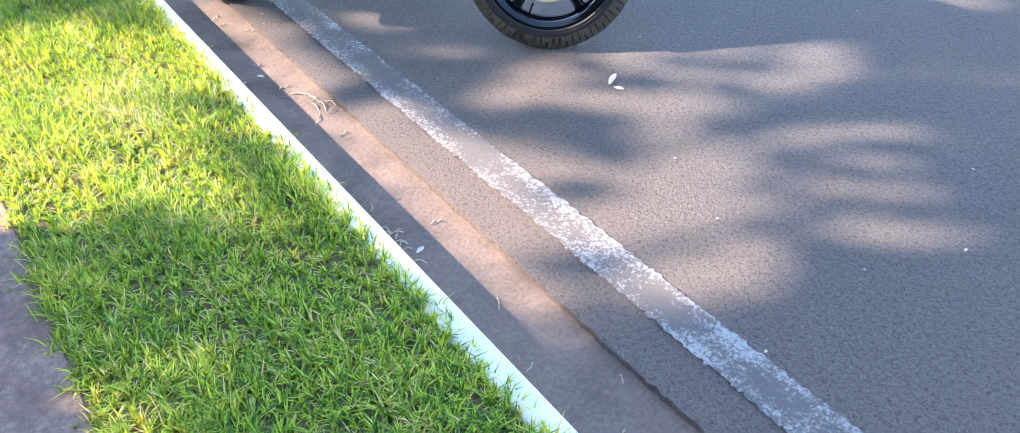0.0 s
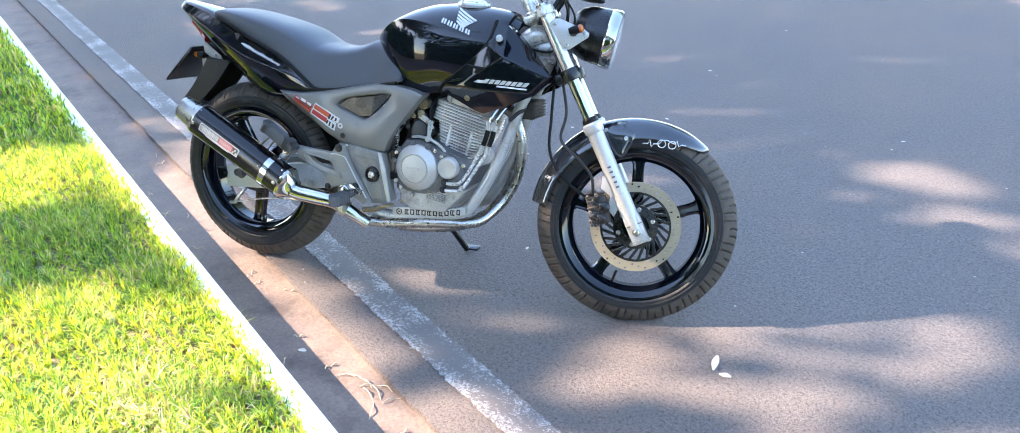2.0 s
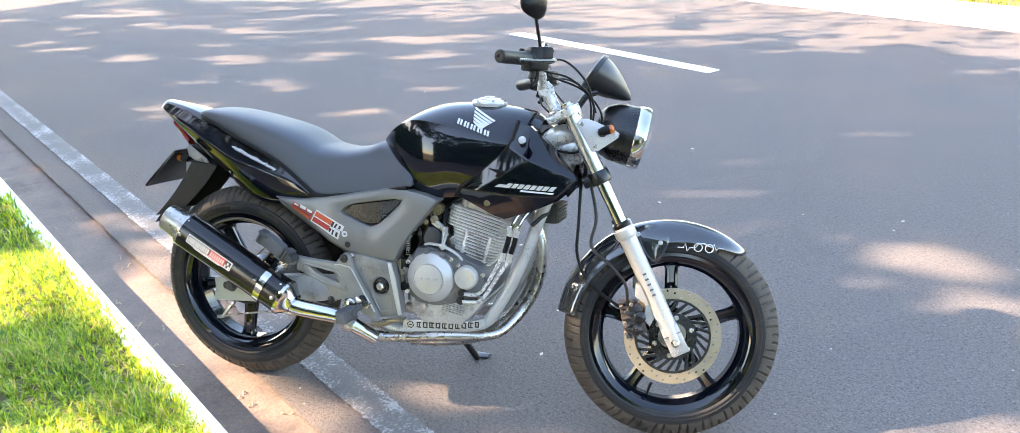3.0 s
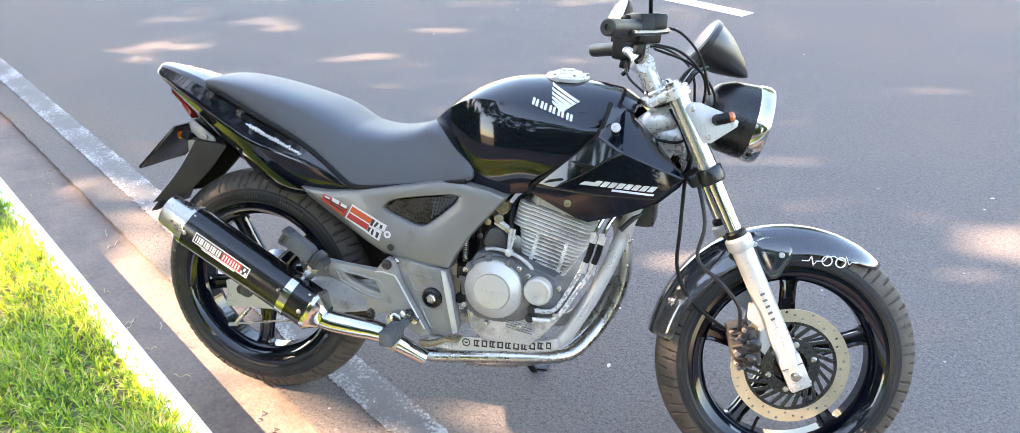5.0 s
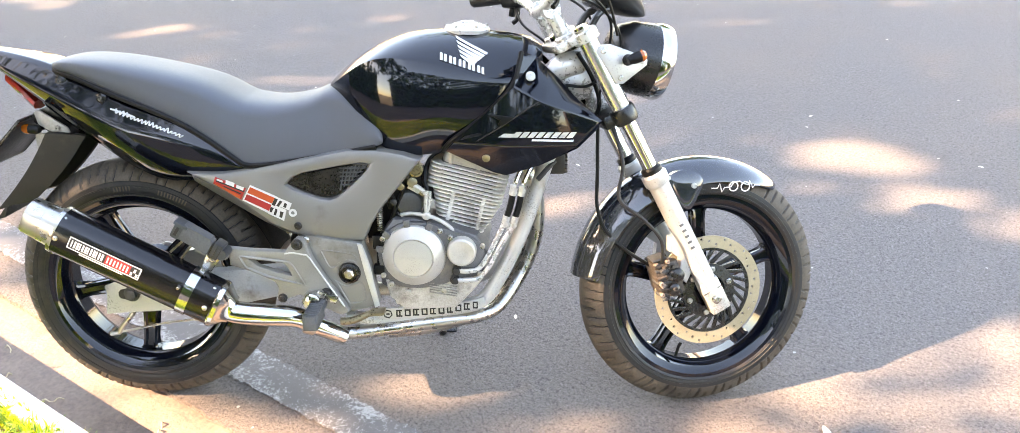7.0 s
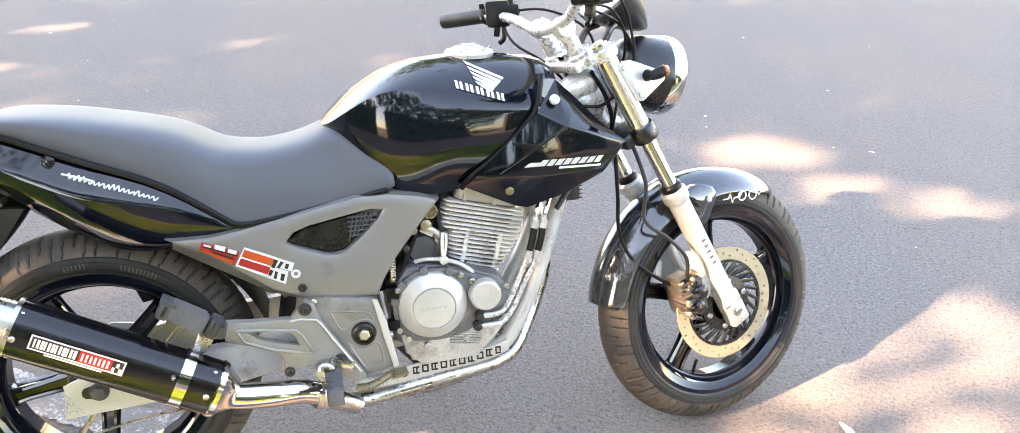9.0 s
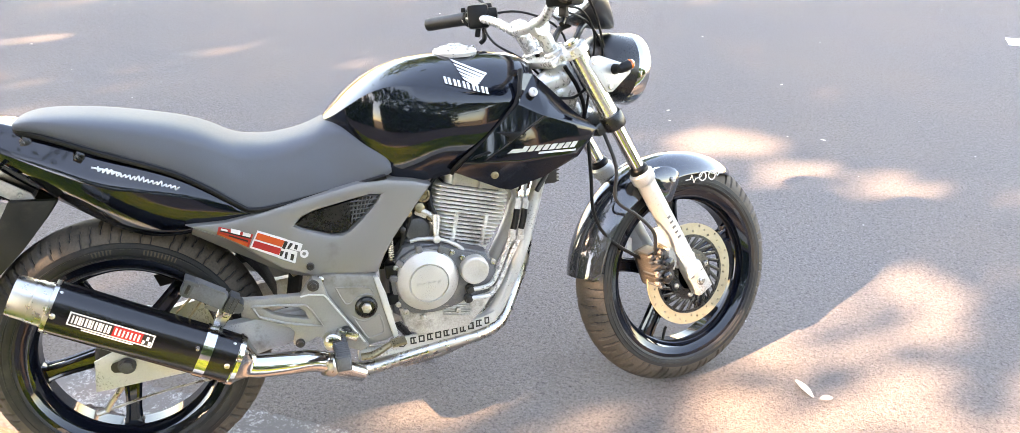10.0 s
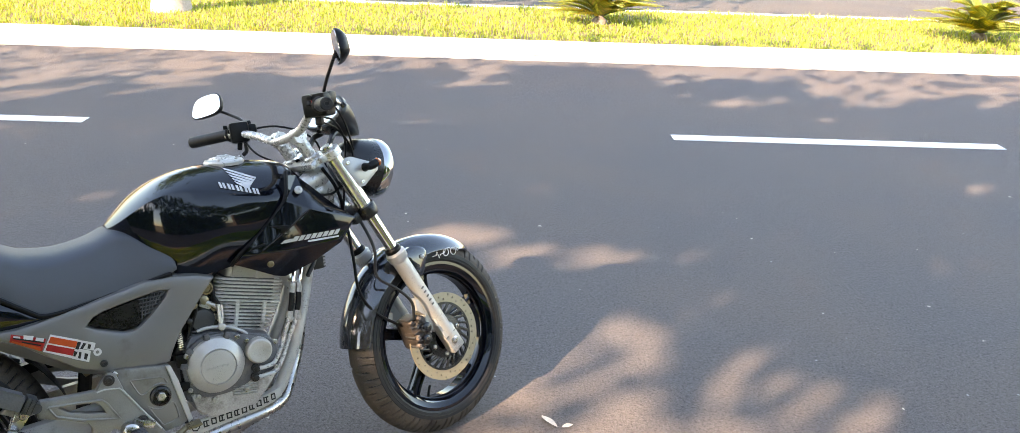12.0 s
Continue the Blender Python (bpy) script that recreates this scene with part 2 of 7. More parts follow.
GRASS_FAR = blade_material("median_grass", (0.18, 0.28, 0.05), (0.4, 0.52, 0.1), (0.6, 0.55, 0.25), 0.12, 0.4)
LEAF = blade_material("tree_leaves", (0.03, 0.07, 0.012), (0.07, 0.14, 0.025), (0.14, 0.15, 0.04), 0.05, 0.2)
PALM = blade_material("palm_leaves", (0.11, 0.17, 0.025), (0.36, 0.4, 0.06), (0.3, 0.22, 0.06), 0.08, 0.3)
BARK = surface("bark", (0.22, 0.18, 0.15), 0.9, vary=0.35, scale=8, fine=40, bump=0.8, depth=0.01)
DRY = surface("dry_leaf", (0.62, 0.55, 0.46), 0.7, vary=0.2, scale=30, fine=200, bump=0.3)
TWIG = surface("straw", (0.42, 0.34, 0.23), 0.8, vary=0.3, scale=40, fine=300, bump=0.2)


# ---- mesh helpers ----
def part(name, bm, material, parent=None, label="", m=None, smooth=35):
    """Links a bmesh as one mesh object under a thing or a part; m moves its vertices first."""
    if m is not None:
        bmesh.ops.transform(bm, matrix=m, verts=bm.verts)
    bmesh.ops.recalc_face_normals(bm, faces=bm.faces)
    me = bpy.data.meshes.new(name)
    bm.to_mesh(me)
    bm.free()
    if smooth:
        me.polygons.foreach_set("use_smooth", [True] * len(me.polygons))
        me.set_sharp_from_angle(angle=radians(smooth))
    me.materials.append(material)
    ob = new(name, me)
    if parent is not None:
        ob.parent = parent
    if label:
        ob["label"] = label
    return ob


def raw(name, verts, faces, material, parent=None):
    me = bpy.data.meshes.new(name)
    me.from_pydata(verts, [], faces)
    me.materials.append(material)
    ob = new(name, me)
    if parent is not None:
        ob.parent = parent
    return ob


def joined(*bms):
    out = bmesh.new()
    for b in bms:
        tmp = bpy.data.meshes.new("tmp")
        b.to_mesh(tmp)
        b.free()
        out.from_mesh(tmp)
        bpy.data.meshes.remove(tmp)
    return out


def from_rings(rings, closed=True, cap=True):
    """A skin over rings of equal length."""
    bm = bmesh.new()
    vs = [[bm.verts.new(p) for p in r] for r in rings]
    k = len(vs[0])
    for a, b in zip(vs, vs[1:]):
        for i in range(k if closed else k - 1):
            j = (i + 1) % k
            bm.faces.new((a[i], a[j], b[j], b[i]))
    if cap and closed:
        bm.faces.new(vs[0][::-1])
        bm.faces.new(vs[-1])
    return bm


def curve_points(pts, steps=6):
    """Catmull-Rom through the points, of any width."""
    p = [np.array(a, float) for a in pts]
    p = [2 * p[0] - p[1], *p, 2 * p[-1] - p[-2]]
    out = []
    for i in range(1, len(p) - 2):
        for s in range(steps):
            t = s / steps
            a, b, c, d = p[i - 1:i + 3]
            out.append(0.5 * (2 * b + (c - a) * t + (2 * a - 5 * b + 4 * c - d) * t * t + (3 * b - a - 3 * c + d) * t ** 3))
    out.append(p[-2])
    return out


def loop_points(pts, steps=4):
    p = [np.array(a, float) for a in pts]
    n, out = len(p), []
    for i in range(n):
        a, b, c, d = p[i - 1], p[i], p[(i + 1) % n], p[(i + 2) % n]
        for s in range(steps):
            t = s / steps
            out.append(0.5 * (2 * b + (c - a) * t + (2 * a - 5 * b + 4 * c - d) * t * t + (3 * b - a - 3 * c + d) * t ** 3))
    return out


def tube(pts, r, seg=10, steps=5, flat=None):
    """A round bar along a smooth line; r is one radius or one for each point."""
    rs = r if isinstance(r, (list, tuple)) else [r] * len(pts)
    line = curve_points([(*p, q) for p, q in zip(pts, rs)], steps) if steps else [np.array((*p, q), float) for p, q in zip(pts, rs)]
    rings, side = [], None
    for i, p in enumerate(line):
        d = Vector(line[min(i + 1, len(line) - 1)][:3] - line[max(i - 1, 0)][:3]).normalized()
        if side is None:
            side = d.orthogonal().normalized()
        side = (side - d * side.dot(d)).normalized()
        up = d.cross(side)
        rings.append([Vector(p[:3]) + float(p[3]) * (math.cos(a) * side + math.sin(a) * up) for a in np.linspace(0, 2 * math.pi, seg, endpoint=False)])
    return from_rings(rings)


def lathe(profile, c, axis=(0, 1, 0), seg=32, cap=True):
    """Turns (along, radius) pairs round an axis through c."""
    d = Vector(axis).normalized()
    u = d.orthogonal().normalized()
    w = d.cross(u)
    c = Vector(c)
    rings = [[c + d * float(h) + max(float(r), 1e-4) * (math.cos(a) * u + math.sin(a) * w) for a in np.linspace(0, 2 * math.pi, seg, endpoint=False)] for h, r in profile]
    return from_rings(rings, cap=cap)


def ring_lathe(profile, c, axis=(0, 1, 0), seg=48):
    """A closed profile turned to a ring, with no caps."""
    return lathe([*profile, profile[0]], c, axis, seg, cap=False)


def box(c, size, bevel=0.0, rx=0, ry=0, rz=0):
    bm = bmesh.new()
    bmesh.ops.create_cube(bm, size=1, matrix=pose(*c, rx, ry, rz) @ Matrix.Diagonal((*size, 1)))
    if bevel:
        bmesh.ops.bevel(bm, geom=bm.edges[:], offset=bevel, segments=2, profile=0.6, affect="EDGES")
    return bm


def plate(outline, y0, y1, bevel=0.0, holes=(), smooth=0):
    """A flat piece cut to an outline in x and z, with holes, from y0 to y1."""
    bm = bmesh.new()
    loops = [outline, *holes]
    if smooth:
        loops = [loop_points(o, smooth) for o in loops]
    for o in loops:
        vs = [bm.verts.new((p[0], y0, p[1])) for p in o]
        for a, b in zip(vs, vs[1:] + vs[:1]):
            bm.edges.new((a, b))
    bmesh.ops.triangle_fill(bm, use_beauty=True, use_dissolve=False, edges=bm.edges[:])
    ext = bmesh.ops.extrude_face_region(bm, geom=bm.faces[:])
    top = [g for g in ext["geom"] if isinstance(g, bmesh.types.BMVert)]
    bmesh.ops.translate(bm, verts=top, vec=(0, y1 - y0, 0))
    if bevel:
        s = set(top)
        rim = [e for e in bm.edges if e.verts[0] in s and e.verts[1] in s and len(e.link_faces) == 2 and e.calc_face_angle(0) > 0.8]
        bmesh.ops.bevel(bm, geom=rim, offset=bevel, segments=2, profile=0.5, affect="EDGES", clamp_overlap=True)
    return bm


def dome(outline, y_of, bulge, thick, smooth=0):
    """A pressed panel over a star-shaped outline in x and z; y_of(x, z) is its rim, bulge how far its middle stands out along -y or +y."""
    o = loop_points(outline, smooth) if smooth else [np.array(p, float) for p in outline]
    c = sum(o) / len(o)
    sg = -1 if y_of(*c) < 0 else 1
    rings = []
    for s, k in ((1, -thick), (1, 0), (0.96, 0.35), (0.8, 0.66), (0.55, 0.88), (0.25, 0.98), (0.03, 1.0)):
        ring = []
        for p in o:
            q = c + (p - c) * s
            ring.append((q[0], y_of(*q) + sg * (bulge * k if k >= 0 else k), q[1]))
        rings.append(ring)
    return from_rings(rings)


def mirrored(bm):
    bmesh.ops.transform(bm, matrix=Matrix.Diagonal((1, -1, 1, 1)), verts=bm.verts)
    return bm


def sheet(name, x0, x1, y0, y1, z, material, depth=0.2, bevel=0.0):
    """A slab of the ground with its top at z."""
    bm = bmesh.new()
    bmesh.ops.create_cube(bm, size=1, matrix=Matrix.Translation(((x0 + x1) / 2, (y0 + y1) / 2, z - depth / 2)) @ Matrix.Diagonal((x1 - x0, y1 - y0, depth, 1)))
    if bevel:
        up = [e for e in bm.edges if all(v.co.z > z - depth / 2 for v in e.verts) and abs(e.verts[0].co.x - e.verts[1].co.x) > 1]
        bmesh.ops.bevel(bm, geom=up, offset=bevel, segments=3, profile=0.5, affect="EDGES")
    return part(name, bm, material, smooth=30)


# ---- the street ----
X0, X1 = -70.0, 70.0
KERB_Z = 0.115
ground = raw("ground", [(-1500, -1500, -0.22), (1500, -1500, -0.22), (1500, 1500, -0.22), (-1500, 1500, -0.22)], [(0, 1, 2, 3)], SOIL)
tagged(ground, "brown bare earth reaching to the horizon", "ground", kind="structure")


def ragged_slab(name, x0, x1, y0, y1, z, material, wob=0.006, step=0.05, depth=0.1, far=70.0):
    """A slab along x whose two long edges are uneven near the bike."""
    rnd = random.Random(name)
    xs = [-far, *np.arange(x0, x1, step), far]
    rows = []
    for x in xs:
        a, b = y0 + rnd.uniform(-wob, wob), y1 + rnd.uniform(-wob, wob)
        rows.append([(x, a, z - depth), (x, a, z), (x, b, z), (x, b, z - depth)])
    return part(name, from_rings(rows), material, smooth=20)


road = ragged_slab("road", -9, 5, 0.04, 6.98, 0.0, ASPHALT, wob=0.004, step=0.022)
tagged(road, "worn grey asphalt road in dappled tree shade", "road", kind="structure")
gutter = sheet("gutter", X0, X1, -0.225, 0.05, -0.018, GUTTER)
tagged(gutter, "reddish brown concrete gutter along the kerb", "gutter", kind="structure")
kerb = sheet("kerb", X0, X1, -0.285, -0.215, KERB_Z, KERB_PAINT, depth=0.3, bevel=0.012)
tagged(kerb, "whitewashed concrete kerb beside the lawn strip", "kerb", kind="structure")
lawn_soil = sheet("lawn_bed", X0, X1, -0.97, -0.284, KERB_Z - 0.012, SOIL, depth=0.3)
tagged(lawn_soil, "bare soil bed under the lawn strip", "soil", kind="structure")
pavement = sheet("pavement", X0, X1, -4.5, -0.968, KERB_Z - 0.008, SIDEWALK, depth=0.3)
tagged(pavement, "reddish dusty concrete pavement beside the lawn", "pavement", kind="structure")
edge_line = ragged_slab("edge_line", -9, 5, 0.17, 0.285, 0.004, LINE_OLD, wob=0.0055, step=0.009, depth=0.006)
tagged(edge_line, "worn white painted edge line on the asphalt", "road marking", kind="structure")
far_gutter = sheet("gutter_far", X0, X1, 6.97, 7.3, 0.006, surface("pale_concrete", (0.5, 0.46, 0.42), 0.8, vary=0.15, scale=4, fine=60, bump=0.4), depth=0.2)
tagged(far_gutter, "pale sunlit concrete gutter by the median", "gutter", kind="structure")
far_kerb = sheet("kerb_far", X0, X1, 7.3, 7.42, 0.13, KERB_PAINT, depth=0.3, bevel=0.015)
tagged(far_kerb, "whitewashed kerb of the grassy median", "kerb", kind="structure")
median = sheet("median_bed", X0, X1, 7.42, 9.95, 0.115, SOIL, depth=0.3)
tagged(median, "soil of the median strip under the grass", "soil", kind="structure")
far_kerb2 = sheet("kerb_far_edge", X0, X1, 9.95, 10.07, 0.13, KERB_PAINT, depth=0.3, bevel=0.015)
tagged(far_kerb2, "whitewashed kerb on the far side of the median", "kerb", kind="structure")
road2 = sheet("road_beyond", X0, X1, 10.07, 17.5, 0.0, ASPHALT_FAR, depth=0.1)
tagged(road2, "sunlit dusty asphalt of the opposite carriageway", "road", kind="structure")
verge = sheet("verge_beyond", X0, X1, 17.5, 40, 0.1, SOIL, depth=0.3)
tagged(verge, "bare earth verge beyond the opposite carriageway", "ground", kind="structure")

DASH_L, DASH_PITCH = 2.3, 6.32
for i in range(-4, 5):
    d = sheet("lane_dash", 2.465 + i * DASH_PITCH, 2.465 + i * DASH_PITCH + DASH_L, 4.24, 4.37, 0.004, LINE_NEW, depth=0.006)
    tagged(d, "white painted lane dash on the asphalt", "road marking", group="lane dashes", kind="structure")


def grass_blades(count, x_of, y0, y1, z, h, w, seed, lean=0.6, tuft_size=0.03):
    """Bent blades of grass; x_of draws their place along the strip."""
    g = np.random.default_rng(seed)
    x, y = x_of(g, count), g.uniform(y0, y1, count)
    # tufts: pull the blades a little towards clump centres, and let the height drift
    root = np.random.default_rng(seed + 100).random((512, 512, 3))
    i, j = np.floor(x / tuft_size).astype(int), np.floor(y / tuft_size).astype(int)
    own = root[i % 512, j % 512]
    x += 0.6 * ((i + own[:, 0]) * tuft_size - x)
    y += 0.6 * ((j + own[:, 1]) * tuft_size - y)
    tuft = 0.25 * own[:, 2] + 0.375 + 0.375 * np.sin(x * 7.3 + 3 * np.sin(y * 5.1)) * np.cos(y * 9.7 + x * 2.1)
    y = np.where(y < y0 + 0.03, y0 + 0.03 - np.abs(g.normal(0, 0.02, count)) * (0.4 + np.sin(x * 23) ** 2), y)
    hh = h * g.uniform(0.5, 1.3, count) * (0.55 + 0.9 * tuft)
    a = g.uniform(0, 2 * np.pi, count)
    ln = g.uniform(0.1, 1.0, count) * lean
    dx, dy = np.cos(a) * ln, np.sin(a) * ln
    px, py = -np.sin(a) * w * g.uniform(0.6, 1.3, count), np.cos(a) * w * g.uniform(0.6, 1.3, count)
    v = np.empty((count, 5, 3))
    for k, (f, s, side) in enumerate(((0, 1, 1), (0, 1, -1), (0.55, 0.8, 1), (0.55, 0.8, -1), (1, 0, 0))):
        bend = f * f
        v[:, k, 0] = x + dx * hh * bend * 1.1 + px * s * side
        v[:, k, 1] = y + dy * hh * bend * 1.1 + py * s * side
        v[:, k, 2] = z + hh * f * (1 - 0.35 * ln * f)
    base = np.arange(count)[:, None] * 5
    faces = np.concatenate([base + q for q in ([0, 1, 3], [0, 3, 2], [2, 3, 4])]).tolist()
    return v.reshape(-1, 3).tolist(), faces


def near_x(g, n):
    return np.where(g.random(n) < 0.8, g.uniform(-1.6, 3.0, n), g.uniform(-7.5, 6.0, n))


v, f = grass_blades(135000, near_x, -0.965, -0.262, KERB_Z - 0.012, 0.04, 0.0023, 3, lean=1.1)
lawn = raw("lawn_grass", v, f, GRASS)
tagged(lawn, "short bright green lawn grass strip along the kerb", "grass", kind="stuff")
v, f = grass_blades(620, lambda g, n: g.normal(0.83, 0.13, n), -0.66, -0.48, KERB_Z - 0.008, 0.04, 0.002, 9, lean=1.4)
dead = raw("dead_grass", v, f, blade_material("dead_grass", (0.3, 0.24, 0.13), (0.66, 0.6, 0.36), (0.8, 0.75, 0.6), 0.2, 0.2))
tagged(dead, "patch of pale dead grass in the lawn", "grass", kind="stuff")
v, f = grass_blades(52000, lambda g, n: np.where(g.random(n) < 0.68, g.uniform(-14.0, -1.5, n), g.uniform(2.95, 9.0, n)), -0.965, -0.262, KERB_Z - 0.012, 0.05, 0.0055, 6, lean=1.1)
lawn_more = raw("lawn_grass", v, f, GRASS)
tagged(lawn_more, "green lawn grass strip farther along the kerb", "grass", kind="stuff")
v, f = grass_blades(60000, lambda g, n: g.uniform(-9, 12, n), 7.4, 9.95, 0.115, 0.055, 0.0055, 4, lean=1.1)
lawn2 = raw("median_grass", v, f, GRASS_FAR)
tagged(lawn2, "sunlit yellow-green grass on the road median", "grass", kind="stuff")


# unseen wall and hedge, added behind the pavement to darken what the tank mirrors
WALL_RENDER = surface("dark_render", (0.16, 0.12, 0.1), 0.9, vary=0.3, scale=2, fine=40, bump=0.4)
REFLECTION_GAPS = ((0.05, 1.0), (7.0, 8.8))            # two openings added so bright patches mirror in the tank
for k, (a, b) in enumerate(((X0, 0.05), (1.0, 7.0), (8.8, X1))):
    tagged(sheet("unseen_wall_%d" % (k + 1), a, b, -4.7, -4.5, 2.3, WALL_RENDER, depth=2.7), "unseen brown rendered wall added to darken reflections", "wall", kind="structure")
g = np.random.default_rng(15)
n = 22000
c = np.stack([g.uniform(-22, 22, n), -4.05 + 0.33 * np.cos(g.uniform(0, np.pi, n)), 0.1 + g.random(n) ** 0.8], 1)
# low before the lawn, tall farther along, to shape the bike's reflections
tall = np.clip((c[:, 0] - 0.0) / 0.8, 0, 1)
c[:, 2] = 0.1 + (c[:, 2] - 0.1) * (2.3 + 1.4 * tall + 0.25 * np.sin(c[:, 0] * 2.3) * tall)
for a, b in REFLECTION_GAPS:
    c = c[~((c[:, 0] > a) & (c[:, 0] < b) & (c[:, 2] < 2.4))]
n = len(c)
a, b = g.normal(size=(n, 3)) * 0.09, g.normal(size=(n, 3)) * 0.06
q = np.stack([c - a, c + b, c + a, c - b], 1).reshape(-1, 3)
hedge = raw("hedge", q.tolist(), [(i, i + 1, i + 2, i + 3) for i in range(0, len(q), 4)], LEAF)
tagged(hedge, "unseen dark green hedge of uneven height, added for reflections", "hedge", kind="stuff")


# ---- trees: their crowns stand towards the sun and leave gaps through which it lights the ground ----
ROAD_GAPS = ((1.58, 1.12, 0.62, 0.2, 51), (1.58, 0.68, 0.46, 0.17, 42), (2.2, 0.76, 0.5, 0.24, 50), (2.2, 0.4, 0.3, 0.2, 45), (2.14, 0.98, 0.2, 0.06, 45), (1.66, 0.36, 0.42, 0.1, 35), (2.2, 1.28, 0.2, 0.06, 55), (2.68, 0.66, 0.15, 0.05, 55),
             (1.75, 0.2, 0.75, 0.1, 3), (0.94, 0.52, 0.16, 0.05, 40), (0.53, 0.42, 0.2, 0.06, 40), (0.03, 2.37, 0.24, 0.08, 48),
             (1.06, 2.38, 0.34, 0.17, 28), (1.48, 2.14, 0.4, 0.19, 5), (0.58, 1.42, 0.22, 0.08, 45), 
             (-0.95, 0.09, 0.8, 0.12, -5), (-1.5, 0.22, 0.3, 0.08, 10), (2.05, 1.0, 0.26, 0.07, 60))
FAR_GAPS = ((-0.45, 3.05, 0.14, 0.06, 40), (-0.45, 3.7, 0.13, 0.06, 40), (-0.04, 3.63, 0.13, 0.06, 40), (-0.85, 2.77, 0.15, 0.07, 40),
            (-1.62, 2.8, 0.25, 0.07, 40), (-1.97, 2.3, 0.25, 0.07, 40), (-1.3, 2.13, 0.2, 0.07, 40), (-2.99, 3.72, 0.3, 0.09, 40),
            (-2.1, 4.0, 0.25, 0.08, 40), (-1.05, 4.02, 0.2, 0.07, 40), (-1.33, 1.01, 0.2, 0.08, 40), (-5.0, 2.0, 0.5, 0.15, 40),
            (3.05, 2.18, 0.16, 0.08, 40), (4.1, 3.34, 0.2, 0.07, 40), (3.3, 5.5, 0.5, 0.15, 30), (3.94, 3.87, 0.15, 0.05, 40), (0.7, 4.5, 0.2, 0.06, 40))
SMALL_GAPS = ((-2.02, 1.86, 0.16, 0.07, 40), (-2.38, 1.55, 0.16, 0.06, 40), (-2.78, 1.47, 0.16, 0.06, 40), (-1.33, 1.83, 0.16, 0.06, 40), (0.42, 3.71, 0.14, 0.06, 40), (0.88, 4.02, 0.14, 0.06, 40),
              (1.06, 3.67, 0.14, 0.06, 40), (0.33, 1.46, 0.2, 0.08, 45), (-0.55, 4.1, 0.14, 0.06, 40), (0.44, 4.28, 0.14, 0.06, 40))
LAWN_GAPS = ((0.78, -0.6, 0.66, 0.42, 0), (1.35, -0.36, 0.42, 0.11, 8), (1.0, -0.82, 0.45, 0.16, 0), (-0.3, -0.78, 0.35, 0.14, 0), (-1.0, -0.45, 0.4, 0.28, 0), (0.55, -0.34, 0.3, 0.1, 0), (1.5, -0.3, 0.25, 0.07, 5), (1.28, -0.68, 0.22, 0.05, 5), (1.5, -0.5, 0.16, 0.05, 5),
             (1.67, -0.73, 0.14, 0.05, 10), (2.15, -0.75, 0.2, 0.06, 10), (1.05, -0.01, 1.08, 0.16, 0), (-0.55, -0.04, 0.72, 0.15, 0), (-3.2, -0.5, 0.6, 0.3, 0))


def drift(u, w, cell, seed):
    """Smooth random values between 0 and 1 over a plane."""
    g = np.random.default_rng(seed).random((256, 256))
    a, b = u / cell + 64, w / cell + 64
    i, j = np.floor(a).astype(int), np.floor(b).astype(int)
    fa, fb = a - i, b - j
    fa, fb = fa * fa * (3 - 2 * fa), fb * fb * (3 - 2 * fb)
    i, j = i % 255, j % 255
    return (g[i, j] * (1 - fa) + g[i + 1, j] * fa) * (1 - fb) + (g[i, j + 1] * (1 - fa) + g[i + 1, j + 1] * fa) * fb


def sunny(x, y):
    """Whether the crowns leave this place of the ground in the sun."""
    along, across = x * HEAD[0] + y * HEAD[1], y * HEAD[0] - x * HEAD[1]
    twigs = 0.6 * drift(along, across * 2.2, 0.36, 21) + 0.4 * drift(along, across * 2.0, 0.17, 22)
    ragged = drift(along, across * 2.6, 0.55, 24)
    edge = y + 1.5 * (ragged - 0.5) + 0.7 * (twigs - 0.5)
    open_far = (edge > 5.3 + 0.32 * (x + 2.2)) & (x < 1.4) | (edge > 6.2) & (x > 2.6) | (edge > 5.7) & (x > 3.9) | (y > 6.75)
    # the crowns grow thinner along the street, so the road there lies in small dapples
    thin = 0.55 * ragged + 0.45 * drift(along, across * 2.2, 0.24, 25)
    open_far |= (x < -2.4) & (y > 0.8) & (thin > np.clip(0.66 + 0.016 * (x + 2.4) - 0.015 * (y - 1), 0.5, 0.7))
    gaps = np.zeros_like(open_far)
    fine = 0.65 * twigs + 0.35 * drift(along, across * 2.0, 0.1, 23)
    for cx, cy, a, b, r in (*ROAD_GAPS, *FAR_GAPS, *SMALL_GAPS, *LAWN_GAPS):
        c, s = math.cos(radians(r)), math.sin(radians(r))
        u, w = (x - cx) * c + (y - cy) * s, (y - cy) * c - (x - cx) * s
        gaps |= (u / a) ** 2 + (w / b) ** 2 < (0.48 + 0.8 * twigs if cy > 1.9 else (0.75 if cy < 0 else 0.6) + 0.9 * twigs)
    return open_far & (twigs > 0.12) | gaps & (fine > np.where(y < 0.06, 0.14, np.where((y < 1.1) | (x > 1.2) & (y < 1.75), 0.31, 0.35))) | (twigs > 0.92)


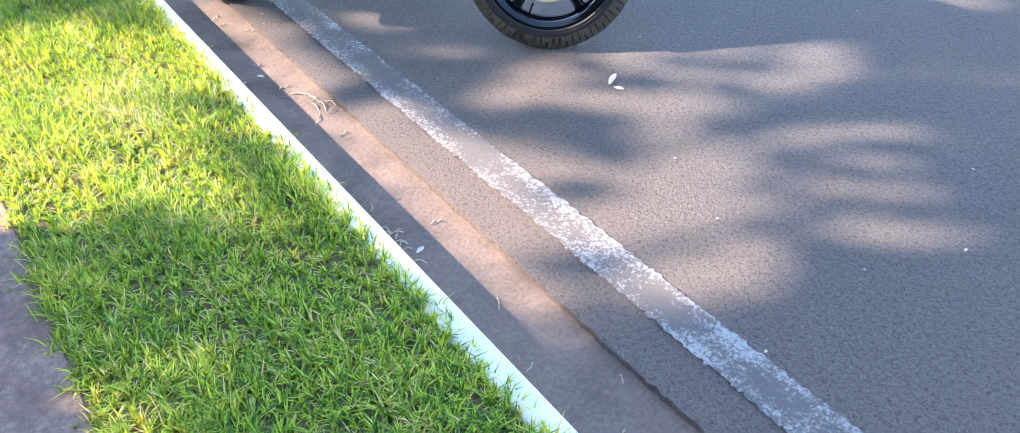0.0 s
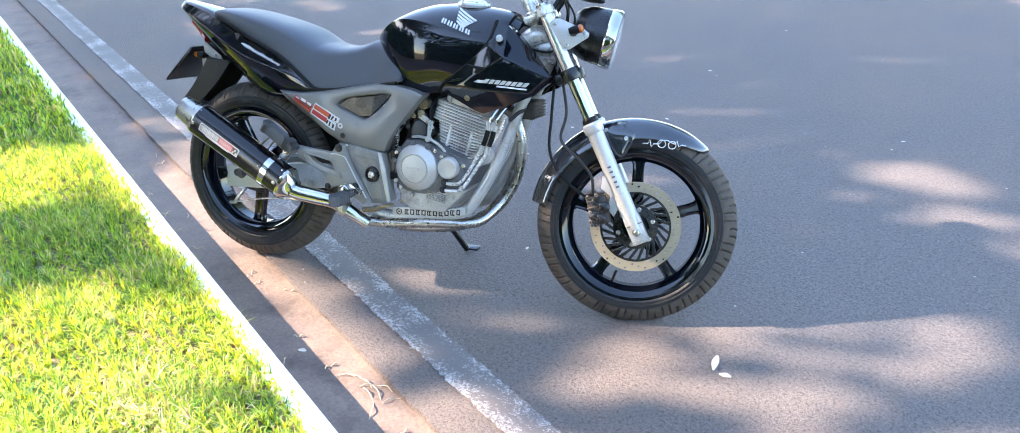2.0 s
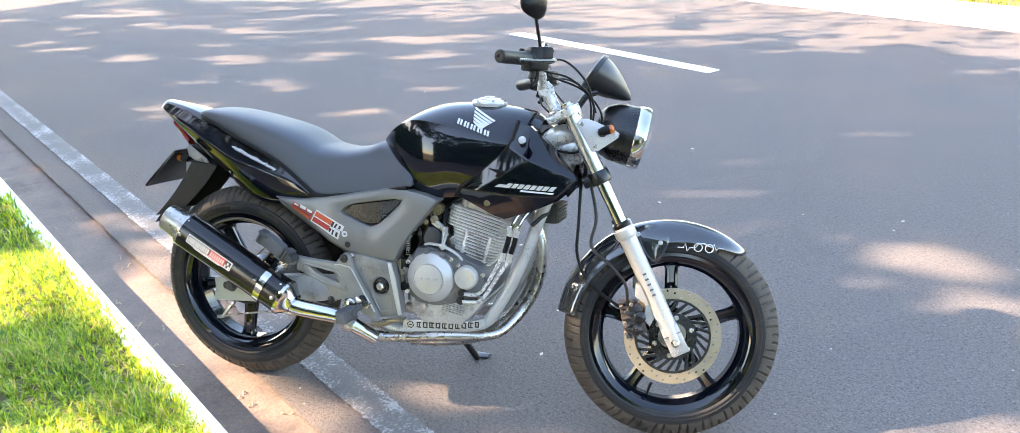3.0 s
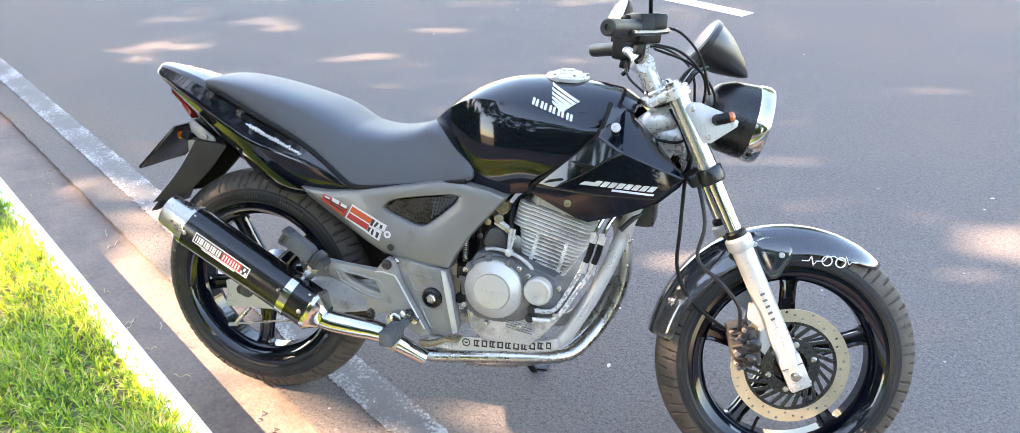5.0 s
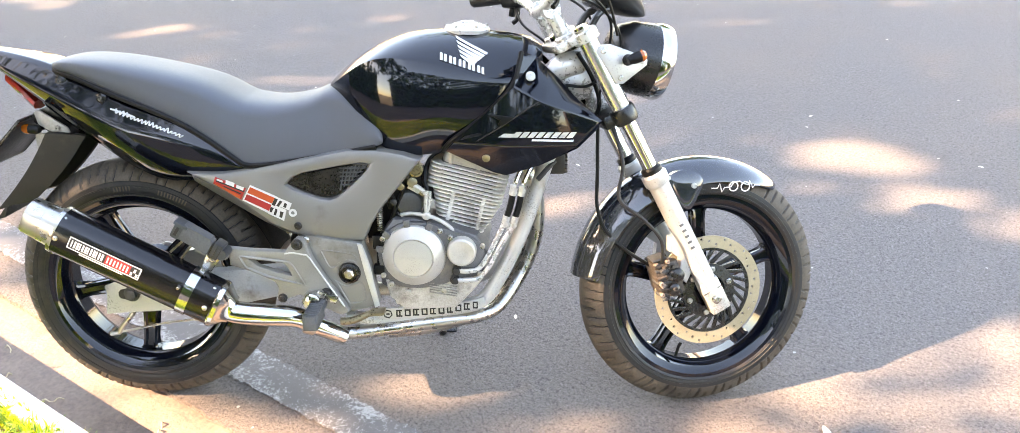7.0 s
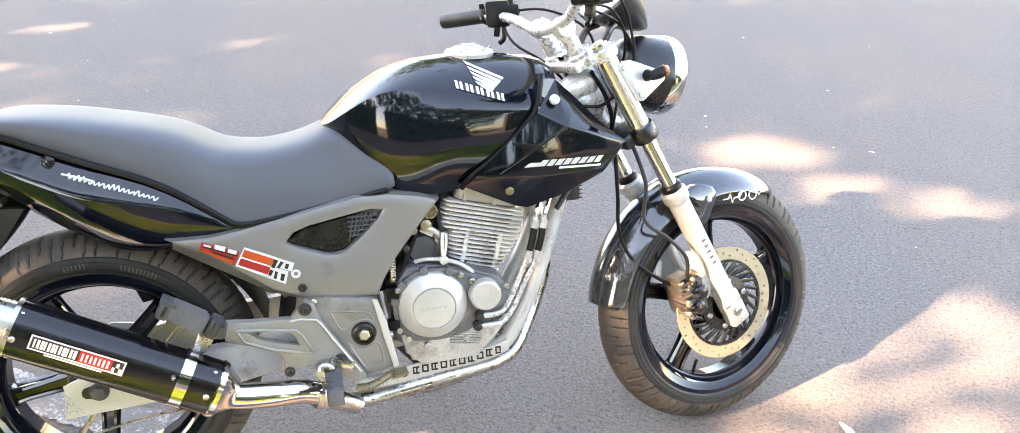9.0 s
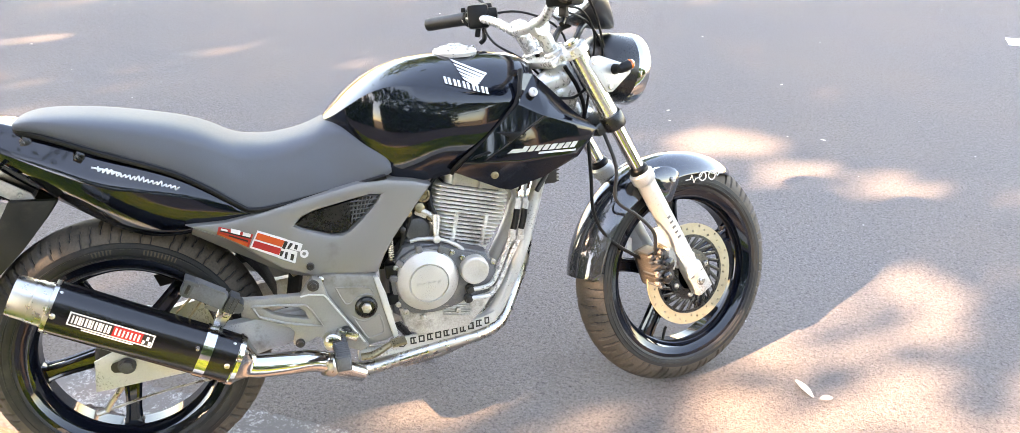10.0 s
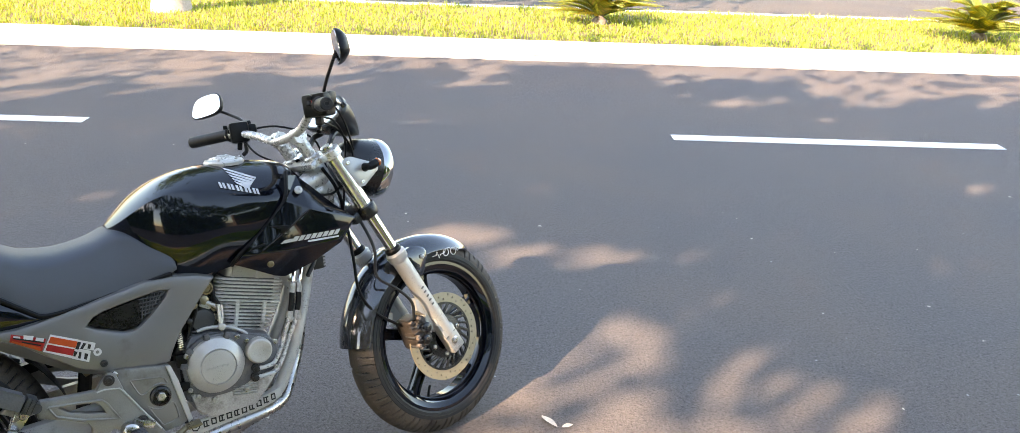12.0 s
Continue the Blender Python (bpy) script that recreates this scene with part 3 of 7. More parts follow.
def leaf_cloud(count, seed):
    g = np.random.default_rng(seed)
    x, y = g.uniform(-10, 8, count), g.uniform(-4.5, 8, count)
    keep = ~sunny(x, y) | (g.random(count) < np.where(y > 0.3, np.where((x > 1.3) & (y > 0.5), 0.085, np.where(y > 1.2, 0.07, 0.02)), 0.0))
    x, y = x[keep], y[keep]
    n = len(x)
    z = g.uniform(6.3, 8.8, n)
    back = z / math.tan(EL)
    c = np.stack([x - HEAD[0] * back, y - HEAD[1] * back, z], 1)
    a = g.normal(size=(n, 3))
    a /= np.linalg.norm(a, axis=1)[:, None]
    b = np.cross(a, g.normal(size=(n, 3)))
    b /= np.linalg.norm(b, axis=1)[:, None]
    L, W = g.uniform(0.07, 0.13, n)[:, None], g.uniform(0.045, 0.08, n)[:, None]
    v = np.stack([c - a * L, c + b * W, c + a * L, c - b * W], 1)
    return c, v


centres, quads = leaf_cloud(100000, 8)
TRUNKS = ((-14.7, -5.6), (-8.2, -5.4), (-2.8, -9.4), (-10.7, -11.9))
near = np.argmin([(centres[:, 0] - tx) ** 2 + (centres[:, 1] - ty) ** 2 for tx, ty in TRUNKS], axis=0)
for k, (tx, ty) in enumerate(TRUNKS):
    tree = tagged(new("tree"), "leafy green street tree with a grey-brown trunk", "tree", group="street trees")
    tree.location = (tx, ty, 0.1)
    off = np.array([tx, ty, 0.1])
    q = (quads[near == k] - off).reshape(-1, 3)
    raw("crown", q.tolist(), [(i, i + 1, i + 2, i + 3) for i in range(0, len(q), 4)], LEAF, tree)
    rnd = random.Random(k)
    limbs = [tube([(0, 0, -0.3), (0.06, 0.05, 1.9), (-0.06, 0.1, 4.0), (0.12, 0, 6.4)], [0.36, 0.27, 0.22, 0.14], seg=12)]
    for j in range(6):
        a = j * 1.05 + rnd.uniform(-0.3, 0.3)
        r = rnd.uniform(2.2, 3.8)
        limbs.append(tube([(0, 0.08, 3.7 + 0.25 * j), (0.45 * r * math.cos(a), 0.45 * r * math.sin(a), 5.4 + 0.25 * j), (r * math.cos(a), r * math.sin(a), 6.9 + 0.22 * j)], [0.13, 0.09, 0.04], seg=8))
    part("trunk", joined(*limbs), BARK, tree)


def cycad(x, y, size, seed):
    """A low palm: a short scaly stem and arching fronds of narrow leaflets."""
    rnd = random.Random(seed)
    palm = tagged(new("cycad_palm"), "low green cycad palm with arching fronds on the median grass", "palm", group="median palms")
    palm.location = (x, y, 0.11)
    part("trunk", lathe([(-0.05, 0.09), (0.0, 0.1), (0.05, 0.09), (0.09, 0.05), (0.12, 0.02)], (0, 0, 0), (0, 0, 1), 14), BARK, palm)
    for i in range(60):
        a = i * 2.399 + rnd.uniform(-0.2, 0.2)
        rise = rnd.uniform(0.15, 1.4)
        ln = size * rnd.uniform(0.75, 1.1)
        vs, fs, spine = [], [], []
        for s in range(15):
            t = s / 14
            r = ln * (t * math.cos(rise) + 0.25 * t * t)
            z = 0.08 + ln * (t * (0.25 + math.sin(rise)) - t * t * (0.18 + 0.5 * math.sin(rise)))
            spine.append(Vector((r * math.cos(a), r * math.sin(a), z)))
        side = Vector((-math.sin(a), math.cos(a), 0))
        for s in range(1, 14):
            d = (spine[s + 1] - spine[s - 1]).normalized()
            w = ln * 0.22 * math.sin(math.pi * (0.12 + 0.82 * s / 14))
            for sg in (-1, 1):
                for half in (0, 0.5):
                    p = spine[s].lerp(spine[s + 1], half)
                    tip = p + (side * sg * 0.8 + d * 0.55 + Vector((0, 0, 0.22))) * w
                    k = len(vs)
                    vs += [p - d * 0.012, p + d * 0.012, p.lerp(tip, 0.6) + d * 0.014, tip]
                    fs += [(k, k + 1, k + 2), (k, k + 2, k + 3)]
        k = len(vs)
        for s in range(15):
            vs += [spine[s] + side * 0.006, spine[s] - side * 0.006]
        fs += [(k + 2 * s, k + 2 * s + 1, k + 2 * s + 3, k + 2 * s + 2) for s in range(14)]
        raw("frond", vs, fs, PALM, palm)
    return palm


cycad(2.4, 8.75, 0.6, 1)
cycad(6.65, 8.4, 0.6, 2)

stump = tagged(new("median_tree"), "pale grey tree trunk standing in the median grass", "tree")
stump.location = (-2.5, 8.75, 0.1)
part("trunk", tube([(0, 0, -0.2), (0, 0, 0.05), (0.01, 0, 0.4), (0.0, 0.02, 1.6), (0.06, 0, 3.2)], [0.3, 0.23, 0.185, 0.17, 0.13], seg=18),
     surface("pale_bark", (0.42, 0.36, 0.32), 0.9, vary=0.25, scale=6, fine=40, bump=0.8, depth=0.012), stump)
g = np.random.default_rng(5)
c = g.normal(size=(3500, 3)) * (1.3, 1.3, 0.7) + (0, 0, 4.6)
a = g.normal(size=(3500, 3)) * 0.1
b = g.normal(size=(3500, 3)) * 0.06
q = np.stack([c - a, c + b, c + a, c - b], 1).reshape(-1, 3)
raw("crown", q.tolist(), [(i, i + 1, i + 2, i + 3) for i in range(0, len(q), 4)], LEAF, stump)


# ---- materials of the motorcycle ----
# grey with the engine's shadow put into its tone, plus pale dirt
CASE_GREY = surface("grey_crankcase", (0.105, 0.105, 0.108), 0.5, metal=0.3, vary=0.3, scale=16, fine=260, bump=0.3, dirt=(0.2, 0.175, 0.15), dirt_amount=0.3)
ALLOY = surface("cast_alloy", (0.54, 0.535, 0.52), 0.3, metal=0.5, vary=0.08, scale=9, fine=120, bump=0.03)
SUMP = surface("dull_engine_alloy", (0.4, 0.385, 0.36), 0.45, metal=0.35, vary=0.25, scale=18, fine=240, bump=0.25, dirt=(0.1, 0.088, 0.075), dirt_amount=0.35)
SWINGARM = surface("swingarm_silver", (0.42, 0.412, 0.395), 0.36, metal=0.3, vary=0.1, scale=10, fine=300, bump=0.05, dirt=(0.16, 0.14, 0.12), dirt_amount=0.3)
COVER = surface("clean_engine_alloy", (0.43, 0.416, 0.39), 0.38, metal=0.35, vary=0.1, scale=14, fine=420, bump=0.12, dirt=(0.36, 0.33, 0.28), dirt_amount=0.25)
STARTER = surface("dull_grey_paint", (0.045, 0.047, 0.05), 0.5, metal=0.2, vary=0.3, scale=18, fine=260, bump=0.15)
PEG_RUBBER = surface("peg_rubber", (0.075, 0.076, 0.08), 0.6, vary=0.3, scale=22, fine=240, bump=0.25)
TREAD = surface("dusty_tread_rubber", (0.068, 0.055, 0.043), 0.75, vary=0.35, scale=11, fine=240, bump=0.3, dirt=(0.02, 0.018, 0.016), dirt_amount=0.3, spec=0.3)
GLOSS_BLACK = surface("black_lacquer", (0.0028, 0.004, 0.0075), 0.06, vary=0.3, scale=3, fine=400, bump=0.0, rough_vary=0.03, dirt=(0.006, 0.0055, 0.005), dirt_amount=0.1)
# blue-grey base puts mirrored sky into the black, with some dust
FENDER_BLACK = surface("dusty_sheen_lacquer", (0.019, 0.022, 0.028), 0.09, vary=0.4, scale=9, fine=90, bump=0.05, rough_vary=0.07, coat=1.0, dirt=(0.035, 0.03, 0.024), dirt_amount=0.25)
SATIN_BLACK = surface("satin_black_paint", (0.003, 0.003, 0.0034), 0.3, vary=0.3, scale=15, fine=250, bump=0.06)
POD_BLACK = surface("dusty_black_shell", (0.014, 0.0145, 0.016), 0.34, vary=0.3, scale=12, fine=250, bump=0.05)
FLAP_PLASTIC = surface("dusty_black_plastic", (0.008, 0.0078, 0.007), 0.45, vary=0.35, scale=14, fine=300, bump=0.1, dirt=(0.03, 0.026, 0.02), dirt_amount=0.3, spec=0.4)
MUFFLER_BLACK = surface("black_sleeve", (0.003, 0.003, 0.004), 0.2, vary=0.2, scale=8, fine=300, bump=0.03, rough_vary=0.06)
PLASTIC = surface("black_plastic", (0.003, 0.003, 0.0032), 0.42, vary=0.25, scale=12, fine=400, bump=0.15, dirt=(0.007, 0.006, 0.0055), dirt_amount=0.2, spec=0.2)
RUBBER = surface("tyre_rubber", (0.0075, 0.0075, 0.008), 0.5, vary=0.3, scale=14, fine=260, bump=0.25, dirt=(0.03, 0.025, 0.02), dirt_amount=0.3, spec=0.4)
SEAT_VINYL = surface("seat_vinyl", (0.052, 0.058, 0.07), 0.54, vary=0.1, scale=5, fine=500, bump=0.25, depth=0.001, rough_vary=0.05)
GREY_PAINT = surface("grey_metallic_paint", (0.148, 0.145, 0.14), 0.42, metal=0.25, vary=0.1, scale=6, fine=500, bump=0.03, coat=0.25, dirt=(0.1, 0.09, 0.08), dirt_amount=0.15)
HANGER_PAINT = surface("dusty_grey_paint", (0.2, 0.192, 0.176), 0.42, metal=0.25, vary=0.15, scale=12, fine=400, bump=0.04, dirt=(0.11, 0.095, 0.075), dirt_amount=0.3)
SILVER = surface("silver_paint", (0.42, 0.412, 0.39), 0.36, metal=0.3, vary=0.08, scale=10, fine=300, bump=0.05, dirt=(0.3, 0.27, 0.23), dirt_amount=0.2)
CASTING = surface("engine_alloy", (0.68, 0.66, 0.62), 0.4, metal=0.35, vary=0.18, scale=12, fine=260, bump=0.2, dirt=(0.2, 0.175, 0.15), dirt_amount=0.28)
DARK_METAL = surface("dark_engine_parts", (0.02, 0.019, 0.018), 0.5, metal=0.4, vary=0.4, scale=14, fine=160, bump=0.25, dirt=(0.05, 0.042, 0.035), dirt_amount=0.3)
CHROME = surface("chrome", (0.5, 0.5, 0.49), 0.1, metal=1.0, vary=0.06, scale=8, fine=200, bump=0.0, rough_vary=0.06)
FORK_BRIGHT = surface("polished_fork_tube", (0.62, 0.615, 0.6), 0.2, metal=0.85, vary=0.05, scale=8, fine=200, bump=0.0, rough_vary=0.05)
STEEL = surface("brushed_steel", (0.45, 0.43, 0.4), 0.3, metal=1.0, vary=0.1, scale=9, fine=60, bump=0.0, dirt=(0.24, 0.19, 0.14), dirt_amount=0.2)
DISC_STEEL = surface("brake_disc_steel", (0.3, 0.25, 0.17), 0.4, metal=0.5, vary=0.16, scale=20, fine=350, bump=0.1)
RUST = surface("rusty_caliper", (0.052, 0.042, 0.036), 0.6, metal=0.4, vary=0.45, scale=40, fine=200, bump=0.5, dirt=(0.02, 0.017, 0.015), dirt_amount=0.45)
MIRROR = surface("mirror_glass", (0.92, 0.92, 0.92), 0.03, metal=1.0, vary=0.0, scale=5, fine=50, bump=0.0, rough_vary=0.0)
WHITE = surface("white_vinyl", (0.5, 0.5, 0.5), 0.4, vary=0.05, scale=30, fine=300, bump=0.02)
RED = surface("red_vinyl", (0.3, 0.008, 0.008), 0.4, vary=0.1, scale=30, fine=300, bump=0.02)
ORANGE = surface("orange_vinyl", (0.4, 0.05, 0.006), 0.4, vary=0.1, scale=30, fine=300, bump=0.02)
AMBER = surface("amber_lens", (0.35, 0.08, 0.008), 0.15, vary=0.08, scale=20, fine=200, bump=0.0, coat=0.5)
RED_LENS = surface("red_lens", (0.28, 0.015, 0.008), 0.12, vary=0.08, scale=20, fine=200, bump=0.0, coat=0.6)
BLACK_VINYL = surface("black_vinyl", (0.004, 0.004, 0.004), 0.4, vary=0.2, scale=30, fine=300, bump=0.02)
YELLOWED = surface("aged_alloy", (0.2, 0.165, 0.1), 0.35, metal=0.6, vary=0.15, scale=20, fine=200, bump=0.1)
LENS_GLASS = surface("headlamp_glass", (0.85, 0.87, 0.88), 0.06, metal=0.6, vary=0.05, scale=20, fine=120, bump=0.0, coat=1.0)

# ---- the motorcycle: x ahead, y to its left, z up from where the rear wheel stands; it leans on its side stand ----
bike = tagged(new("motorcycle"), "black naked motorcycle leaning on its side stand by the kerb", "motorcycle")
bike.matrix_world = pose(-0.036, 0.053, 0, 0, 0, 33.9) @ pose(0, 0, 0, -12, 0, 0)
RAKE = radians(26)
STEER = Matrix.Translation((1.455, -0.022, -0.008)) @ Matrix.Rotation(radians(13.5), 4, (-math.sin(RAKE), 0, math.cos(RAKE))) @ Matrix.Translation((-1.47, 0, 0))


def bolt(c, r=0.007, axis=(0, -1, 0), h=0.006, seg=10):
    return lathe([(-h, r * 0.9), (0, r), (h * 0.7, r), (h, r * 0.75), (h, r * 0.3), (h * 0.5, r * 0.25)], c, axis, seg)


def decal(name, target, quads, material, parent, side=-1, lift=0.0012, m=None, cuts=(8, 3)):
    """A thin sticker of four-cornered pieces, given in x and z, laid on a part's outer side."""
    from mathutils.bvhtree import BVHTree
    me = target.data
    tree = BVHTree.FromPolygons([v.co for v in me.vertices], [p.vertices[:] for p in me.polygons])
    nu, nv = cuts
    for q in quads:
        bm = bmesh.new()
        p = [Vector((a, 0, b)) for a, b in q]
        grid = []
        for i in range(nu + 1):
            row = []
            for j in range(nv + 1):
                u, w = i / nu, j / nv
                s = p[0].lerp(p[1], u).lerp(p[3].lerp(p[2], u), w)
                hit = tree.ray_cast(Vector((s.x, side * 1.0, s.z)), Vector((0, -side, 0)))
                row.append(bm.verts.new(hit[0] + hit[1] * lift if hit[0] is not None and hit[1].y * side > 0 else (hit[0] + Vector((0, side * lift, 0)) if hit[0] is not None else Vector((s.x, side * 0.13, s.z)))))
            grid.append(row)
        for i in range(nu):
            for j in range(nv):
                bm.faces.new((grid[i][j], grid[i + 1][j], grid[i + 1][j + 1], grid[i][j + 1]))
        part(name, bm, material, parent)


def laid_on(target, points, r, side=-1):
    """A thin bead laid along a part's outer side through points given in x and z."""
    from mathutils.bvhtree import BVHTree
    me = target.data
    tree = BVHTree.FromPolygons([v.co for v in me.vertices], [p.vertices[:] for p in me.polygons])
    line = []
    for x, z in [tuple(q[:2]) for q in curve_points([(*p, 0.0) for p in points], 5)]:
        hit = tree.ray_cast(Vector((float(x), side * 1.0, float(z))), Vector((0, -side, 0)))
        if hit[0] is not None:
            line.append(tuple(hit[0]))
    return tube(line, r, 6, 0)


def bars(x0, z0, x1, z1, h, n, gap=0.25, slant=0.0):
    """A row of upright bars between two points: writing kept as plain marks."""
    out = []
    for i in range(n):
        a, b = (i + gap / 2) / n, (i + 1 - gap / 2) / n
        xa, za, xb, zb = x0 + (x1 - x0) * a, z0 + (z1 - z0) * a, x0 + (x1 - x0) * b, z0 + (z1 - z0) * b
        out.append([(xa, za), (xb, zb), (xb + slant, zb + h), (xa + slant, za + h)])
    return out


# ---- wheels ----
def tyre_bm(c, R, w, grooves, cut, seg=720, tread=False):
    """The tyre's body, or the dusty tread band on it with slanted slots through which the dark body shows."""
    half = w / 2
    prof = [(-0.62 * half, 0.219), (-0.8 * half, 0.224), (-0.95 * half, 0.231), (-1.0 * half, R - 0.06), (-0.965 * half, R - 0.045)]
    arc = [(s * 0.9 * half, R - 0.037 * abs(s) ** 2.2) for s in np.linspace(-1, 1, 25)]
    prof = prof + arc + [(-a, b) for a, b in reversed(prof)]
    prof += [(0.5 * half, 0.216), (-0.5 * half, 0.216)]
    if tread:
        prof = [(0.93 * half * -1, R - 0.043), *arc, (0.93 * half, R - 0.043)]
    rings = []
    for y, r in prof:
        ring = []
        for k in range(seg):
            a = 2 * math.pi * k / seg
            d = 0 if tread else (cut if r > R - 0.04 else 0)
            s = abs(y) / half
            if tread and 0.12 < s < 0.92:
                lane = a * grooves / (2 * math.pi) + (0.5 if y > 0 else 0) - 0.62 * s
                if lane % 1 < 0.27 and (s > 0.42 if int(lane) % 3 else s < 0.7):
                    d = cut
            if tread and abs(s - 0.93) < 0.001:
                d = cut
            ring.append((c[0] + (r - d) * math.cos(a), c[1] + y, c[2] + (r - d) * math.sin(a)))
        rings.append(ring)
    if not tread:
        return from_rings([*rings, rings[0]], cap=False)
    bm = from_rings(rings, cap=False)
    floor = [f for f in bm.faces if all(math.hypot(v.co.x - c[0], v.co.z - c[2]) < R - 0.037 * (abs(v.co.y - c[1]) / (0.9 * half)) ** 2.2 - cut * 0.9 for v in f.verts) and abs(f.calc_center_median().y - c[1]) < 0.85 * half]
    bmesh.ops.delete(bm, geom=floor, context="FACES")
    return bm


def spoke_bm(c, ang, r0, r1, w0, w1, th):
    """One cast spoke with a raised rib along each edge."""
    pts = [(r0, -w0 / 2), (r0 * 0.4 + r1 * 0.6, -w1 / 2), (r1 - 0.014, -w1 * 0.55), (r1, -w1 * 1.25), (r1, w1 * 1.25), (r1 - 0.014, w1 * 0.55), (r0 * 0.4 + r1 * 0.6, w1 / 2), (r0, w0 / 2)]
    core = plate(pts, -th * 0.3, th * 0.3)
    ribs = [tube([(r0, y, s * w0 * 0.45), (r0 * 0.4 + r1 * 0.6, y, s * w1 * 0.45), (r1 - 0.012, y, s * w1 * 0.5), (r1, y, s * w1 * 1.1)], 0.0055, seg=6, steps=2) for s in (-1, 1) for y in (-th * 0.3, th * 0.3)]
    bm = joined(core, *ribs)
    bmesh.ops.transform(bm, matrix=pose(*c, 0, -ang, 0), verts=bm.verts)
    return bm


def wheel(name, c, R, w, grooves, cut, angles, m, hub_r):
    rw = w * 0.46
    rim = part(name, ring_lathe([(-rw, 0.229), (-rw, 0.22), (-rw * 0.86, 0.212), (-rw * 0.8, 0.204), (-rw * 0.5, 0.199), (-rw * 0.35, 0.19), (rw * 0.35, 0.19), (rw * 0.5, 0.199), (rw * 0.8, 0.204),
                                 (rw * 0.86, 0.212), (rw, 0.22), (rw, 0.229), (rw * 0.8, 0.229), (rw * 0.7, 0.215), (-rw * 0.7, 0.215), (-rw * 0.8, 0.229)], c, seg=96), GLOSS_BLACK, bike, "glossy black cast rim", m)
    part("tyre", tyre_bm(c, R, w, grooves, cut), RUBBER, rim, "dusty black rubber tyre", m, smooth=45)
    part("tread", tyre_bm(c, R, w, grooves, cut, tread=True), TREAD, rim, "brown dusty tread with slanted slots", m, smooth=30)
    part("sidewall_ring", joined(*[ring_lathe([(s * w / 2 * 0.985, r - 0.0018), (s * w / 2 * 1.012, r - 0.001), (s * w / 2 * 1.012, r + 0.001), (s * w / 2 * 0.985, r + 0.0018)], c, seg=120) for s in (-1, 1) for r in (0.2355, R - 0.0555)]), RUBBER, rim, m=m)
    for k in range(16 if grooves > 80 else 0):
        ang = radians(58 + 1.7 * k + (14 if k > 9 else 0))
        rr = R - 0.0615
        part("sidewall_mark", box((c[0] + rr * math.cos(ang), c[1] - w / 2 * 1.002, c[2] + rr * math.sin(ang)), (0.012, 0.0016, 0.0032), 0.0004, ry=-math.degrees(ang)), TREAD, rim, m=m)
    for a in angles:
        part("spoke", spoke_bm(c, a, 0.035, 0.196, 0.036, 0.026, 0.036), GLOSS_BLACK, rim, m=m)
    part("hub", lathe([(-0.055, 0.02), (-0.055, hub_r), (-0.03, hub_r), (-0.02, hub_r * 0.85), (0.02, hub_r * 0.85), (0.05, hub_r), (0.055, 0.02)], c), GLOSS_BLACK, rim, m=m)
    return rim


I4 = Matrix.Identity(4)
RC, FC = (0, 0, 0.307), (1.37, 0, 0.297)
rear = wheel("rear_wheel", RC, 0.31, 0.13, 84, 0.006, (-98, -26, 46, 118, 190), I4, 0.07)
front = wheel("front_wheel", FC, 0.3, 0.104, 76, 0.007, (92, 20, -52, -124, 164), STEER, 0.042)
part("valve", tube([(1.313, -0.01, 0.115), (1.32, -0.012, 0.14), (1.325, -0.014, 0.15)], 0.004, 8), PLASTIC, front, m=STEER)
DC = (1.37, -0.064, 0.297)


def ring_outline(c, r, n, off=0.0):
    return [(c[0] + r * math.cos(2 * math.pi * (i + off) / n), c[2] + r * math.sin(2 * math.pi * (i + off) / n)) for i in range(n)]


holes = [ring_outline(DC, 0.104, 56)[::-1]]
for i in range(40):
    a, r = 2 * math.pi * i / 40, (0.113, 0.12, 0.127)[i % 3]
    q = (DC[0] + r * math.cos(a), 0, DC[2] + r * math.sin(a))
    holes.append(ring_outline(q, 0.0035, 6))
part("brake_disc", plate(ring_outline(DC, 0.1335, 96), DC[1] - 0.0025, DC[1] + 0.0025, holes=holes), DISC_STEEL, front, "tan-tinted drilled steel brake disc", STEER)
part("disc_carrier", joined(ring_lathe([(-0.0032, 0.098), (-0.0032, 0.1045), (0.0032, 0.1045), (0.0032, 0.098)], DC, seg=64), ring_lathe([(-0.008, 0.04), (-0.006, 0.066), (0.006, 0.066), (0.008, 0.04)], DC, seg=48)), SATIN_BLACK, front, "black slotted carrier", STEER)
for a in np.linspace(0, 2 * math.pi, 25)[:-1]:
    part("carrier_fin", box((DC[0] + 0.083 * math.cos(a), DC[1], DC[2] + 0.083 * math.sin(a)), (0.044, 0.006, 0.009), 0.0015, ry=-math.degrees(a) + 32), SATIN_BLACK, front, m=STEER)
for i in range(6):
    a = i * math.pi / 3 + 0.4
    part("disc_bolt", bolt((DC[0] + 0.053 * math.cos(a), DC[1] - 0.007, DC[2] + 0.053 * math.sin(a)), 0.007), STEEL, front, m=STEER)

